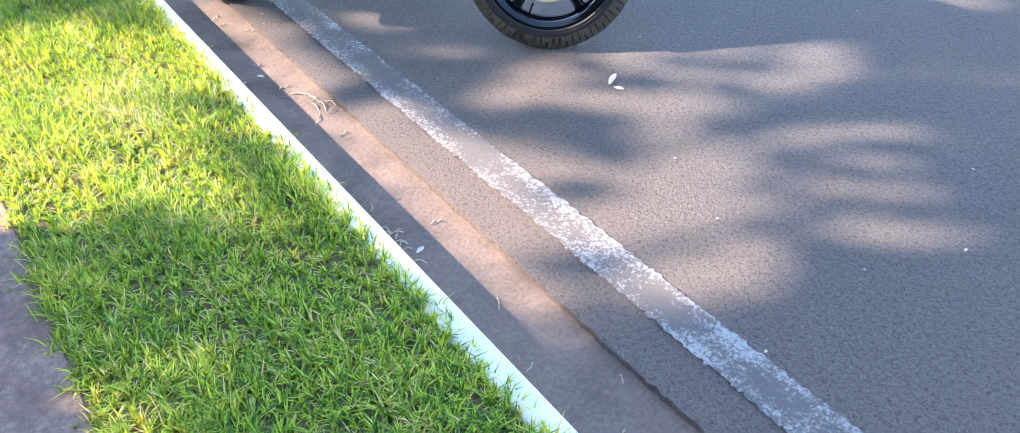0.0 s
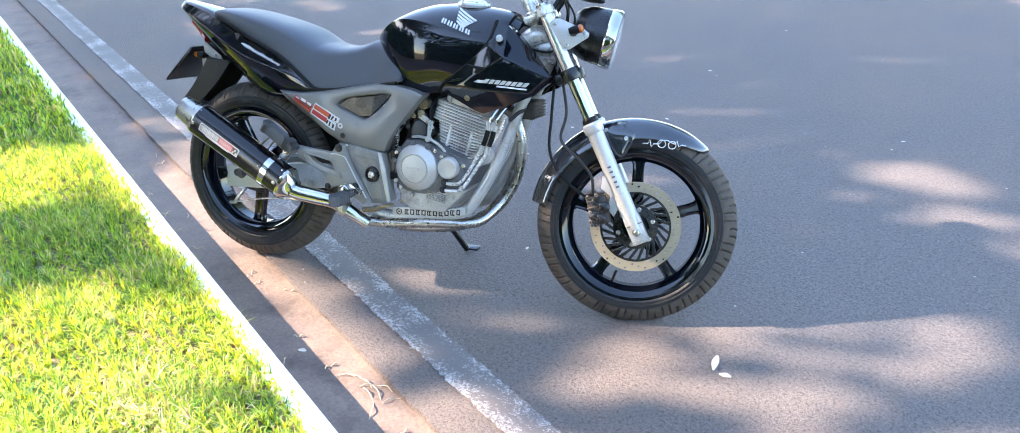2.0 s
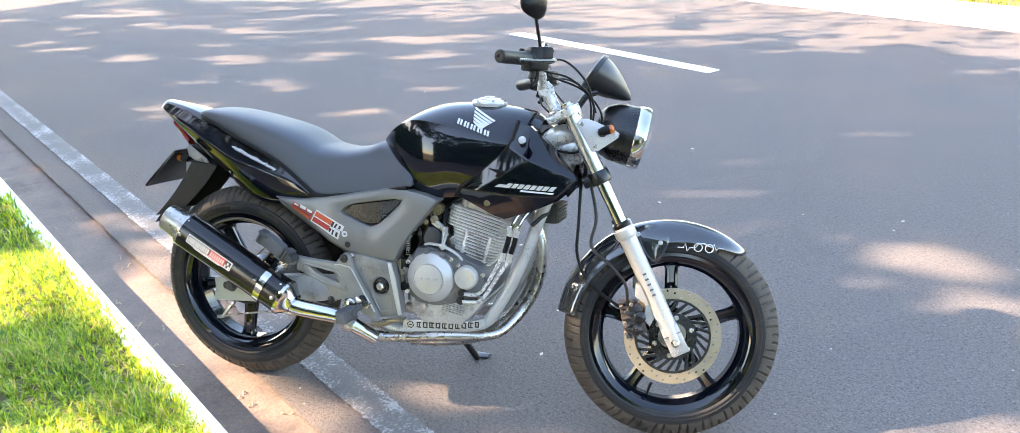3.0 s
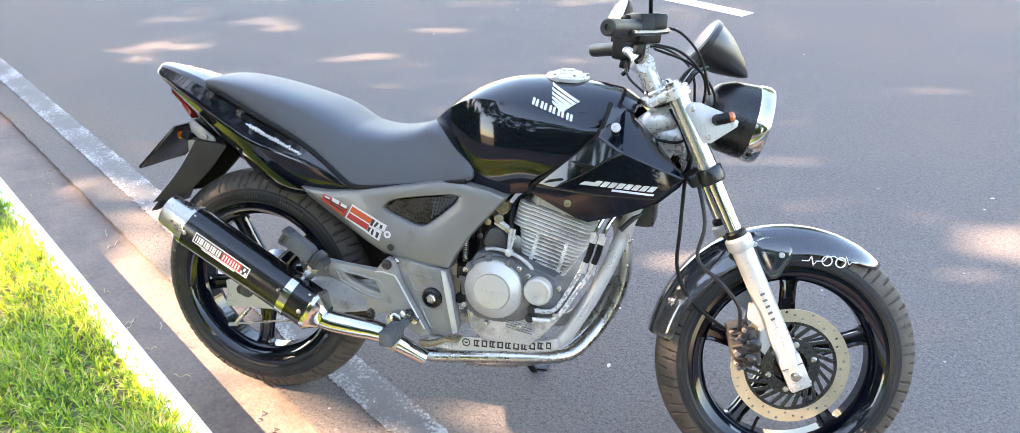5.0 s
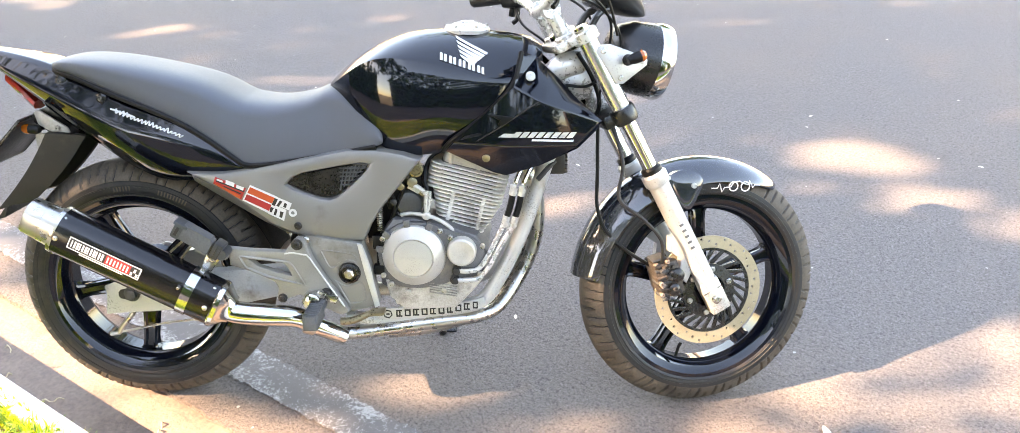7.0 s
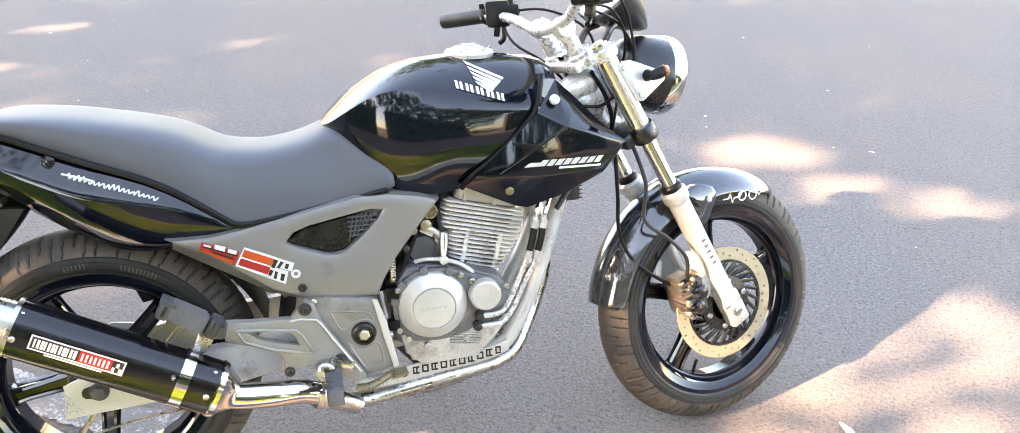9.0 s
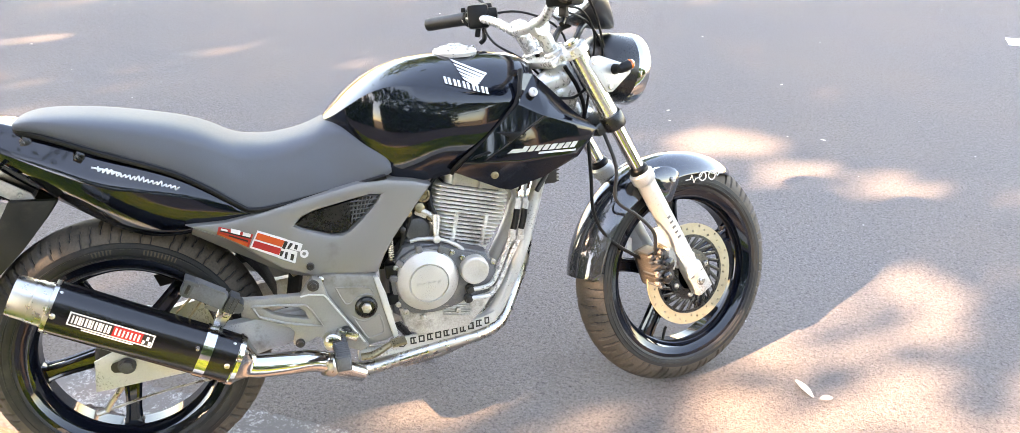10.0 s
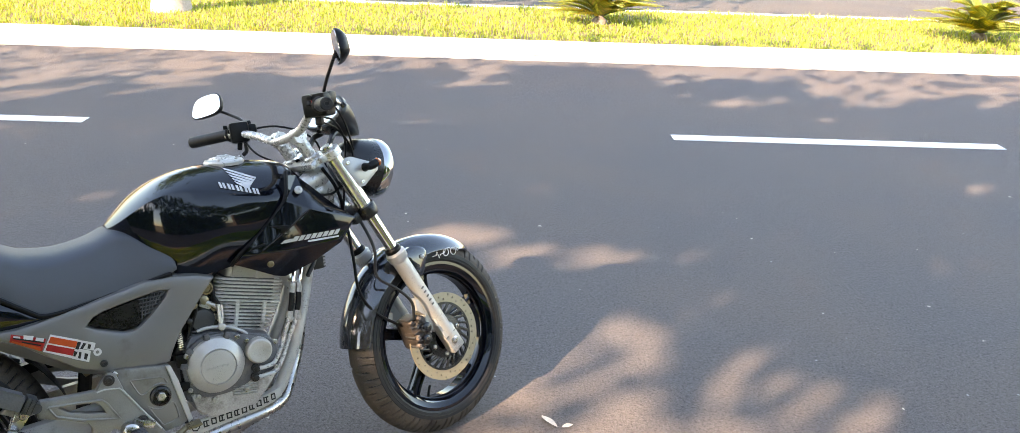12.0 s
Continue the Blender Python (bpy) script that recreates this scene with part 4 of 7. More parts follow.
# rear brake drum, swingarm, chain run
part("drum_cover", lathe([(-0.075, 0.012), (-0.078, 0.03), (-0.072, 0.062), (-0.05, 0.072), (-0.045, 0.072)], RC), DARK_METAL, rear)
part("brake_arm", joined(tube([(-0.02, -0.085, 0.25), (-0.05, -0.09, 0.215), (-0.06, -0.09, 0.2)], 0.006), tube([(-0.06, -0.09, 0.2), (0.12, -0.1, 0.235), (0.42, -0.11, 0.25)], 0.003, 6), lathe([(-0.012, 0.006), (0.012, 0.006)], (-0.07, -0.09, 0.197), (1, 0, 0.15), 8)), STEEL, bike)
arm_outline = [(-0.06, 0.323), (0.02, 0.334), (0.2, 0.37), (0.42, 0.385), (0.52, 0.4), (0.53, 0.36), (0.42, 0.32), (0.24, 0.282), (0.1, 0.272), (-0.068, 0.262)]
for s in (-1, 1):
    y0, y1 = sorted((s * 0.098, s * 0.126))
    part("swingarm_leg", plate(arm_outline, *((y1, y0) if s < 0 else (y0, y1)), bevel=0.006), SWINGARM, bike, "silver painted box-section swingarm leg")
    part("axle_plate", plate([(-0.058, 0.337), (-0.01, 0.356), (0.03, 0.35), (0.1, 0.335), (0.1, 0.3), (0.0, 0.289), (-0.049, 0.281)], s * 0.127, s * 0.1315, bevel=0.001), SILVER, bike, "silver axle plate")
    part("axle_slot", plate([(-0.022, 0.328), (0.02, 0.33), (0.02, 0.308), (-0.022, 0.306)], s * 0.1315, s * 0.1325, smooth=3), BLACK_VINYL, bike)
    part("axle_nut", joined(lathe([(0, 0.017), (0.003, 0.019), (0.004, 0.019)], (0.006, s * 0.1325, 0.319), (0, s, 0), 20), lathe([(0, 0.014), (0.014, 0.014), (0.016, 0.01)], (0.006, s * 0.133, 0.319), (0, s, 0), 6)), STARTER, bike)
part("chain_guard", plate([(0.06, 0.44), (0.3, 0.47), (0.45, 0.45), (0.46, 0.43), (0.3, 0.445), (0.07, 0.41)], 0.085, 0.115, bevel=0.004), PLASTIC, bike)
shock = part("shock_absorber", tube([(0.36, -0.02, 0.33), (0.42, -0.02, 0.6)], 0.017, steps=0), DARK_METAL, bike, "dark coil spring damper half hidden")
part("shock_spring", tube([(0.36 + 0.055 * k / 80 + 0.03 * math.cos(k * 0.7854), -0.02 + 0.03 * math.sin(k * 0.7854), 0.47 + 0.1 * k / 80) for k in range(81)], 0.0045, 6, 0), PLASTIC, shock)
part("shock_link", joined(box((0.35, -0.085, 0.5), (0.03, 0.02, 0.045), 0.006, ry=15), box((0.385, -0.09, 0.47), (0.035, 0.02, 0.03), 0.006, ry=-20), lathe([(0, 0.012), (0.012, 0.012), (0.014, 0.008)], (0.385, -0.098, 0.473), (0, -1, 0), 12)), YELLOWED, shock, "yellowed brake reservoir fitting")
part("rear_mudguard", from_rings([[(0.345 * math.cos(a), y, 0.307 + (0.345 - 0.03 * abs(y / 0.07) ** 2 + d) * math.sin(a)) for y, d in [(-0.07, 0), (-0.04, 0), (0, 0), (0.04, 0), (0.07, 0), (0.07, 0.006), (0, 0.006), (-0.07, 0.006)]] for a in np.linspace(radians(14), radians(42), 10)]), PLASTIC, bike)

# ---- engine ----
part("crankcase", plate([(0.585, 0.44), (0.59, 0.33), (0.63, 0.3), (0.78, 0.3), (0.825, 0.335), (0.845, 0.41), (0.82, 0.452), (0.74, 0.481), (0.67, 0.496), (0.624, 0.492)], 0.11, -0.116, bevel=0.012), CASE_GREY, bike, "dusty grey crankcase, toned dark for shadow")
part("sump", joined(plate([(0.6, 0.345), (0.61, 0.3), (0.645, 0.266), (0.765, 0.27), (0.812, 0.318), (0.835, 0.35), (0.76, 0.372), (0.72, 0.35)], 0.09, -0.122, bevel=0.01), box((0.7, -0.06, 0.3), (0.16, 0.11, 0.05), 0.012)), SUMP, bike, "dusty alloy lower engine casing")
CL = (0.673, -0.118, 0.408)
part("cover_flange", plate([(0.594, 0.44), (0.594, 0.376), (0.625, 0.335), (0.68, 0.325), (0.735, 0.333), (0.77, 0.348), (0.828, 0.36), (0.836, 0.41), (0.815, 0.445), (0.745, 0.472), (0.7, 0.486), (0.64, 0.483)], -0.114, -0.127, bevel=0.004, smooth=3), CASE_GREY, bike, "grey flange round the clutch cover")
cover = part("clutch_cover", lathe([(0, 0.0745), (0.01, 0.0738), (0.016, 0.0715), (0.02, 0.067), (0.03, 0.0505), (0.0318, 0.0475), (0.0318, 0.046), (0.0288, 0.0452), (0.0288, 0.0438), (0.0312, 0.043), (0.0318, 0.04), (0.032, 0.001)], CL, (0, -1, 0), 56), COVER, bike, "round dusty silver clutch cover", smooth=25)
for i in range(5):
    part("cover_lettering", box((CL[0] - 0.024 + 0.0122 * i, CL[1] - 0.0322, CL[2] - 0.0005), (0.0055 if i % 2 else 0.007, 0.0012, 0.0058), 0.0004), COVER, cover, "raised mark kept as a plain bar")
for ang in (100, 62, 140, 168):
    q = (CL[0] + 0.079 * math.cos(radians(ang)), CL[2] + 0.079 * math.sin(radians(ang)))
    part("cover_lug", box((q[0], -0.128, q[1]), (0.02, 0.014, 0.015), 0.004, ry=-ang), CASE_GREY, cover)
part("oil_filter_cover", lathe([(0, 0.0345), (0.018, 0.034), (0.0225, 0.0325), (0.025, 0.029), (0.0255, 0.022), (0.0248, 0.02), (0.0252, 0.001)], (0.784, -0.124, 0.42), (0, -1, 0), 40), COVER, bike, "small round silver filter cover", smooth=25)
for bx, bz in ((0.6, 0.36), (0.617, 0.338), (0.655, 0.318), (0.74, 0.322), (0.825, 0.362), (0.832, 0.43), (0.735, 0.468), (0.758, 0.452), (0.602, 0.45)):
    part("case_bolt", bolt((bx, -0.13, bz), 0.0065), STEEL, bike)
for i in range(5):
    part("sump_rib", box((0.737, -0.123, 0.308 + 0.0062 * i), (0.066, 0.008, 0.0028), 0.001, ry=10), SUMP, bike)
for bz, bx in ((0.372, 0.771), (0.349, 0.766)):
    part("banjo_bolt", joined(lathe([(0, 0.0115), (0.01, 0.0115), (0.011, 0.008)], (bx, -0.126, bz), (0, -1, 0), 16), lathe([(0.01, 0.0085), (0.017, 0.0085), (0.018, 0.006)], (bx, -0.126, bz), (0, -1, 0), 6)), DARK_METAL, bike)
TILT = radians(14.5)
CA = Vector((math.sin(TILT), 0, math.cos(TILT)))
CX = Vector((math.cos(TILT), 0, -math.sin(TILT)))
C0 = Vector((0.775, 0, 0.452))


def cyl_slab(s, h, fx, fy, shift=0.0, corner=0.02):
    """A slab with rounded corners at height s along the leaning cylinder."""
    pts = []
    for sx, sy, a0 in ((1, 1, 0), (-1, 1, 90), (-1, -1, 180), (1, -1, 270)):
        for k in range(4):
            a = radians(a0 + k * 30)
            pts.append((sx * (fx - corner) + corner * math.cos(a), sy * (fy - corner) + corner * math.sin(a)))
    rings = [[C0 + CA * (s + hh) + CX * (p[0] * sc + shift) + Vector((0, p[1] * sc, 0)) for p in pts] for hh, sc in ((-h / 2, 0.985), (-h / 4, 1), (h / 4, 1), (h / 2, 0.985))]
    return from_rings(rings)


# dark core colour puts shade between the light fins
cyl = part("cylinder", joined(cyl_slab(0.045, 0.1, 0.052, 0.068), cyl_slab(0.12, 0.07, 0.072, 0.074, -0.006)), CASE_GREY, bike, "finned light alloy cylinder, core coloured dark for shade between the fins")
for i in range(9):
    s = 0.006 + i * 0.0095
    part("cooling_fin", cyl_slab(s, 0.0036, 0.057 + 0.0033 * i, 0.081, 0.001), CASTING, cyl)
for i in range(7):
    s = 0.0915 + i * 0.0094
    part("cooling_fin", cyl_slab(s, 0.0036, 0.0925, 0.087, -0.0085), CASTING, cyl)
for u in (-0.032, 0.04):
    q = C0 + CA * 0.045 + CX * u + Vector((0, -0.0735, 0))
    part("cylinder_rib", box(q, (0.009, 0.013, 0.09), 0.002, ry=14.5), CASTING, cyl)
part("head_block", joined(cyl_slab(0.18, 0.052, 0.078, 0.079, 0.002), cyl_slab(0.205, 0.03, 0.066, 0.082, 0.0)), COVER, cyl, "smooth silver cylinder head")
for u in (-0.055, 0.01, 0.06):
    q = C0 + CA * 0.178 + CX * u + Vector((0, -0.08, 0))
    part("head_rib", box(q, (0.008, 0.01, 0.05), 0.002, ry=14.5), COVER, cyl)
part("head_cover", joined(cyl_slab(0.235, 0.04, 0.07, 0.07, 0.0, corner=0.03), cyl_slab(0.26, 0.02, 0.05, 0.05, 0.0)), COVER, cyl)
for u, v in ((-0.038, 0.2), (0.045, 0.198)):
    part("head_plug", lathe([(0, 0.013), (0.006, 0.013), (0.007, 0.009)], tuple(C0 + CA * v + CX * u + Vector((0, -0.082, 0))), (0, -1, 0), 16), DARK_METAL, cyl)
part("chain_tensioner", joined(cyl_slab(0.06, 0.03, 0.018, 0.03, -0.085, corner=0.008), cyl_slab(0.105, 0.05, 0.012, 0.04, -0.1, corner=0.006)), DARK_METAL, bike)
part("carburettor", joined(lathe([(-0.05, 0.03), (-0.02, 0.034), (0.02, 0.034), (0.05, 0.026)], (0.65, -0.03, 0.565), (1, 0, 0.1), 20), box((0.635, -0.05, 0.53), (0.055, 0.05, 0.06), 0.01), box((0.63, -0.07, 0.58), (0.04, 0.03, 0.025), 0.006, ry=20), lathe([(0, 0.012), (0.03, 0.012), (0.034, 0.008)], (0.618, -0.075, 0.558), (0, -1, 0), 14)), DARK_METAL, bike, "grimy dark carburettor with brass fittings")
part("carb_cap", lathe([(-0.02, 0.015), (0, 0.0165), (0.008, 0.0165), (0.009, 0.0125), (0.005, 0.011), (0.006, 0.004)], (0.683, -0.1, 0.606), (0, -1, 0), 20), YELLOWED, bike, "tan round carburettor cap")
for q, r in (((0.672, -0.095, 0.575), 0.008), ((0.645, -0.095, 0.566), 0.006), ((0.697, -0.09, 0.55), 0.007), ((0.628, -0.1, 0.53), 0.005), ((0.66, -0.092, 0.59), 0.0055)):
    part("carb_fitting", lathe([(-0.03, r), (0.004, r), (0.005, r * 1.5), (0.01, r * 1.5), (0.012, r * 0.8)], q, (0.15, -1, 0.1), 10), YELLOWED if r > 0.0055 else DARK_METAL, bike)
part("carb_bracket", joined(tube([(0.665, -0.1, 0.572), (0.685, -0.102, 0.565), (0.702, -0.102, 0.55), (0.712, -0.1, 0.53)], 0.0055, 8), box((0.676, -0.096, 0.56), (0.03, 0.006, 0.014), 0.002, ry=30)), SILVER, bike, "silver bent bracket")
part("air_box", joined(box((0.5, 0, 0.55), (0.17, 0.18, 0.14), 0.03), box((0.585, -0.02, 0.54), (0.06, 0.06, 0.06), 0.012), box((0.6, 0.0, 0.47), (0.1, 0.12, 0.1), 0.02)), PLASTIC, bike)
part("starter_motor", joined(lathe([(-0.06, 0.03), (-0.02, 0.0315), (0.045, 0.0315), (0.052, 0.028), (0.054, 0.02), (0.0545, 0.001)], (0.664, -0.05, 0.523), (0, -1, 0), 28), tube([(0.632, -0.09, 0.5), (0.66, -0.1, 0.492), (0.69, -0.09, 0.5)], 0.004, 8)), STARTER, bike, "round dark grey starter motor")
part("cable_bracket", joined(tube([(0.706, -0.108, 0.558), (0.7035, -0.111, 0.53), (0.704, -0.113, 0.502)], 0.005, 8), tube([(0.714, -0.106, 0.555), (0.712, -0.11, 0.53), (0.706, -0.113, 0.504)], 0.003, 8), lathe([(-0.004, 0.0095), (0.008, 0.0095), (0.01, 0.006)], (0.704, -0.112, 0.5), (0, -1, 0), 14)), SILVER, bike, "silver clutch cable lever")
part("clutch_lever_arm", tube([(0.644, -0.104, 0.499), (0.668, -0.108, 0.503), (0.704, -0.114, 0.5), (0.735, -0.115, 0.488), (0.76, -0.118, 0.47), (0.763, -0.12, 0.455)], 0.0048, 8), SILVER, bike)
part("clutch_cable", tube([(0.708, -0.106, 0.556), (0.7, -0.09, 0.59), (0.72, -0.06, 0.63), (0.8, -0.05, 0.66)], 0.0045, 8), PLASTIC, bike)
spr = [(0.597 + 0.006 * math.cos(k * 0.7854), -0.118 + 0.006 * math.sin(k * 0.7854), 0.465 + 0.065 * k / 96) for k in range(97)]
part("brake_switch_spring", tube(spr, 0.0017, 5, 0), STEEL, bike, "thin steel switch spring")
part("brake_switch", joined(box((0.592, -0.118, 0.44), (0.028, 0.024, 0.034), 0.005), box((0.59, -0.118, 0.372), (0.026, 0.024, 0.024), 0.005), tube([(0.59, -0.118, 0.43), (0.588, -0.118, 0.38)], 0.004, 8)), PLASTIC, bike, "black brake light switch")
part("switch_clip", box((0.603, -0.112, 0.545), (0.022, 0.02, 0.04), 0.004, ry=-12), PLASTIC, bike)
for pts, r in (([(0.57, -0.09, 0.6), (0.61, -0.108, 0.575), (0.63, -0.1, 0.52), (0.612, -0.1, 0.46), (0.6, -0.1, 0.4), (0.6, -0.1, 0.33)], 0.005), ([(0.6, -0.08, 0.62), (0.64, -0.1, 0.6), (0.652, -0.1, 0.56), (0.628, -0.1, 0.5), (0.61, -0.1, 0.44)], 0.0042), ([(0.66, -0.08, 0.63), (0.7, -0.08, 0.6), (0.7, -0.085, 0.57), (0.69, -0.09, 0.54)], 0.006)):
    part("engine_hose", tube(pts, r, 8), PLASTIC, bike)
part("oil_pipe", tube([(0.777, -0.134, 0.371), (0.8, -0.134, 0.3705), (0.822, -0.132, 0.376), (0.842, -0.128, 0.402), (0.861, -0.122, 0.438), (0.88, -0.117, 0.476), (0.886, -0.115, 0.492)], 0.0058), ALLOY, bike, "bright bent oil pipe")
part("oil_pipe", tube([(0.773, -0.134, 0.348), (0.8, -0.136, 0.348), (0.823, -0.134, 0.353), (0.846, -0.13, 0.38), (0.87, -0.122, 0.422), (0.897, -0.116, 0.466), (0.905, -0.114, 0.488)], 0.0058), ALLOY, bike, "bright bent oil pipe")
for q in (Vector((0.886, -0.115, 0.488)), Vector((0.905, -0.114, 0.486))):
    d = Vector((0.018, 0.006, 0.068))
    part("oil_hose", joined(tube([q, q + d * 0.5 + Vector((0.002, 0, 0)), q + d], 0.0075, 10)), PLASTIC, bike, "short black oil hose")
    for k in (0.02, 0.98):
        part("hose_fitting", joined(lathe([(-0.009, 0.0092), (0.009, 0.0092)], q + d * k, d, 6), box(q + d * k + Vector((0, -0.004, 0.012 if k > 0.5 else -0.011)), (0.013, 0.012, 0.013), 0.003)), SUMP, bike)
    part("oil_pipe", tube([q + d, q + d * 1.3, q + d * 1.7 + Vector((0.006, 0.01, 0)), q + d * 2.1 + Vector((0.02, 0.03, 0))], 0.0052, 8), CHROME, bike)
cooler = part("oil_cooler", joined(box((1.005, 0.0, 0.605), (0.04, 0.1, 0.055), 0.006), tube([(1.0, -0.05, 0.61), (0.985, -0.07, 0.6), (0.96, -0.085, 0.575)], 0.006)), DARK_METAL, bike, "brownish finned oil cooler")
for i in range(6):
    part("cooler_fin", box((1.005, 0, 0.583 + 0.009 * i), (0.05, 0.098, 0.003)), RUST, cooler)

# ---- frame ----
part("cradle_tube", tube([(1.045, -0.035, 0.76), (0.985, -0.05, 0.62), (0.925, -0.07, 0.45), (0.86, -0.085, 0.32), (0.825, -0.088, 0.277), (0.78, -0.09, 0.262), (0.7, -0.092, 0.25), (0.575, -0.095, 0.232), (0.5, -0.095, 0.24)], 0.0175, 14), SILVER, bike, "silver frame tube under the engine")
part("cradle_tube", tube([(1.045, 0.035, 0.76), (0.985, 0.05, 0.62), (0.925, 0.07, 0.45), (0.86, 0.085, 0.32), (0.825, 0.088, 0.277), (0.78, 0.09, 0.262), (0.7, 0.092, 0.25), (0.575, 0.095, 0.232), (0.5, 0.095, 0.24)], 0.0175, 14), SILVER, bike)
part("frame_spine", tube([(1.04, 0, 0.79), (0.8, 0, 0.71), (0.6, 0, 0.66), (0.35, 0, 0.63), (0.0, 0, 0.7)], 0.025, 12), DARK_METAL, bike)
part("head_tube", joined(lathe([(0, 0.03), (0.004, 0.034), (0.03, 0.034), (0.034, 0.03), (0.165, 0.03), (0.168, 0.034), (0.192, 0.034), (0.196, 0.028)], (1.116, 0, 0.722), (-0.437, 0, 0.9), 28), tube([(1.085, 0, 0.79), (1.03, -0.0, 0.79), (0.97, 0, 0.77)], [0.045, 0.048, 0.03], 16, 4), tube([(1.06, -0.03, 0.835), (1.02, -0.045, 0.83), (0.97, -0.05, 0.8)], [0.026, 0.028, 0.02], 14, 4)), ALLOY, bike, "silver steering head casting", smooth=50)
part("head_ring", ring_lathe([(-0.003, 0.0335), (-0.003, 0.036), (0.003, 0.036), (0.003, 0.0335)], Vector((1.116, 0, 0.722)) + Vector((-0.437, 0, 0.9)) * 0.163, (-0.437, 0, 0.9), 28), SATIN_BLACK, bike)
part("harness", joined(tube([(1.05, -0.06, 0.86), (1.085, -0.055, 0.8), (1.1, -0.045, 0.73), (1.05, -0.04, 0.66)], 0.005), tube([(1.02, -0.07, 0.79), (1.07, -0.06, 0.785), (1.105, -0.06, 0.805)], 0.0035), tube([(1.04, 0.04, 0.86), (1.07, 0.06, 0.77), (1.03, 0.05, 0.67)], 0.008)), PLASTIC, bike, "black wiring behind the fork")

panel_out = [(0.17, 0.613), (0.25, 0.612), (0.323, 0.622), (0.43, 0.642), (0.534, 0.662), (0.6, 0.662), (0.66, 0.652), (0.7, 0.638), (0.668, 0.602), (0.635, 0.562), (0.603, 0.522), (0.578, 0.482), (0.562, 0.447), (0.5, 0.449), (0.43, 0.456), (0.356, 0.487), (0.243, 0.575)]
tri = [(0.393, 0.583), (0.408, 0.599), (0.435, 0.609), (0.5, 0.621), (0.561, 0.631), (0.581, 0.628), (0.574, 0.615), (0.54, 0.582), (0.507, 0.555), (0.49, 0.548), (0.468, 0.55), (0.41, 0.572)]
for s in (-1, 1):
    y0, y1 = s * 0.095, s * 0.142
    side_panel = part("frame_panel", plate(panel_out, y0, y1, bevel=0.011, holes=[tri]), GREY_PAINT, bike, "metallic grey frame side cover")
    part("panel_grille_back", plate([(0.395, 0.583), (0.43, 0.605), (0.56, 0.628), (0.578, 0.625), (0.505, 0.556), (0.47, 0.553)], s * 0.1, s * 0.131), SATIN_BLACK, side_panel, "smooth black insert")
    rods = []
    for k in range(7):
        x = 0.52 + 0.009 * k
        z1 = np.interp(x, [0.393, 0.408, 0.435, 0.561, 0.581], [0.583, 0.599, 0.609, 0.631, 0.628])
        z0 = np.interp(x, [0.393, 0.468, 0.49, 0.507, 0.54, 0.581], [0.583, 0.55, 0.548, 0.555, 0.582, 0.626])
        rods.append(tube([(x - 0.006, s * 0.1315, z0 + 0.002), (x + 0.006, s * 0.1315, z1 - 0.002)], 0.0018, 5, 0))
    for k in range(9):
        z = 0.552 + 0.0095 * k
        x0 = np.interp(z, [0.548, 0.57, 0.583, 0.599, 0.609, 0.631], [0.48, 0.415, 0.395, 0.41, 0.437, 0.56])
        x1 = np.interp(z, [0.548, 0.555, 0.582, 0.615, 0.628], [0.492, 0.507, 0.54, 0.574, 0.579])
        if x1 > 0.53:
            rods.append(tube([(max(x0, 0.515), s * 0.1315, z), (x1, s * 0.1315, z)], 0.0018, 5, 0))
    part("panel_grille", joined(*rods), STARTER, side_panel, "dark grey lattice at the end of the insert")
    if s < 0:
        panel_right = side_panel
part("panel_bolt", bolt((0.414, -0.141, 0.487), 0.009), DARK_METAL, bike)
part("panel_bolt", bolt((0.43, -0.15, 0.455), 0.009), STEEL, bike)
lip_top = [(0.185, 0.606), (0.25, 0.573), (0.3, 0.542), (0.35, 0.506), (0.395, 0.476), (0.432, 0.462)]
lip_low = [(0.178, 0.585), (0.228, 0.552), (0.278, 0.52), (0.33, 0.486), (0.375, 0.462), (0.415, 0.45)]
part("panel_lip", from_rings([[(a[0], -0.1395, a[1]), (b[0], -0.108, b[1]), (b[0] + 0.006, -0.1, b[1] + 0.012), (a[0] + 0.004, -0.12, a[1] + 0.01)] for a, b in zip(lip_top, lip_low)]), GREY_PAINT, panel_right, "underside of the frame cover turned in towards the wheel")
decal("sticker", panel_right, [[(0.237, 0.604), (0.304, 0.577), (0.291, 0.55), (0.231, 0.588)]], RED, panel_right)
decal("sticker_mark", panel_right, [[(0.261, 0.597), (0.28, 0.5895), (0.277, 0.58), (0.259, 0.5875)], [(0.284, 0.5855), (0.3, 0.579), (0.297, 0.5715), (0.282, 0.578)], [(0.241, 0.6), (0.254, 0.595), (0.253, 0.591), (0.24, 0.596)]], WHITE, panel_right, lift=0.002)
decal("sticker_mark", panel_right, [[(0.237, 0.59), (0.291, 0.559), (0.288, 0.553), (0.234, 0.587)]], ORANGE, panel_right, lift=0.002)
decal("sticker_mark", panel_right, [[(0.239, 0.5965), (0.3, 0.5705), (0.299, 0.5675), (0.238, 0.5935)], [(0.255, 0.5835), (0.292, 0.5655), (0.291, 0.5625), (0.254, 0.5805)]], BLACK_VINYL, panel_right, lift=0.0022)
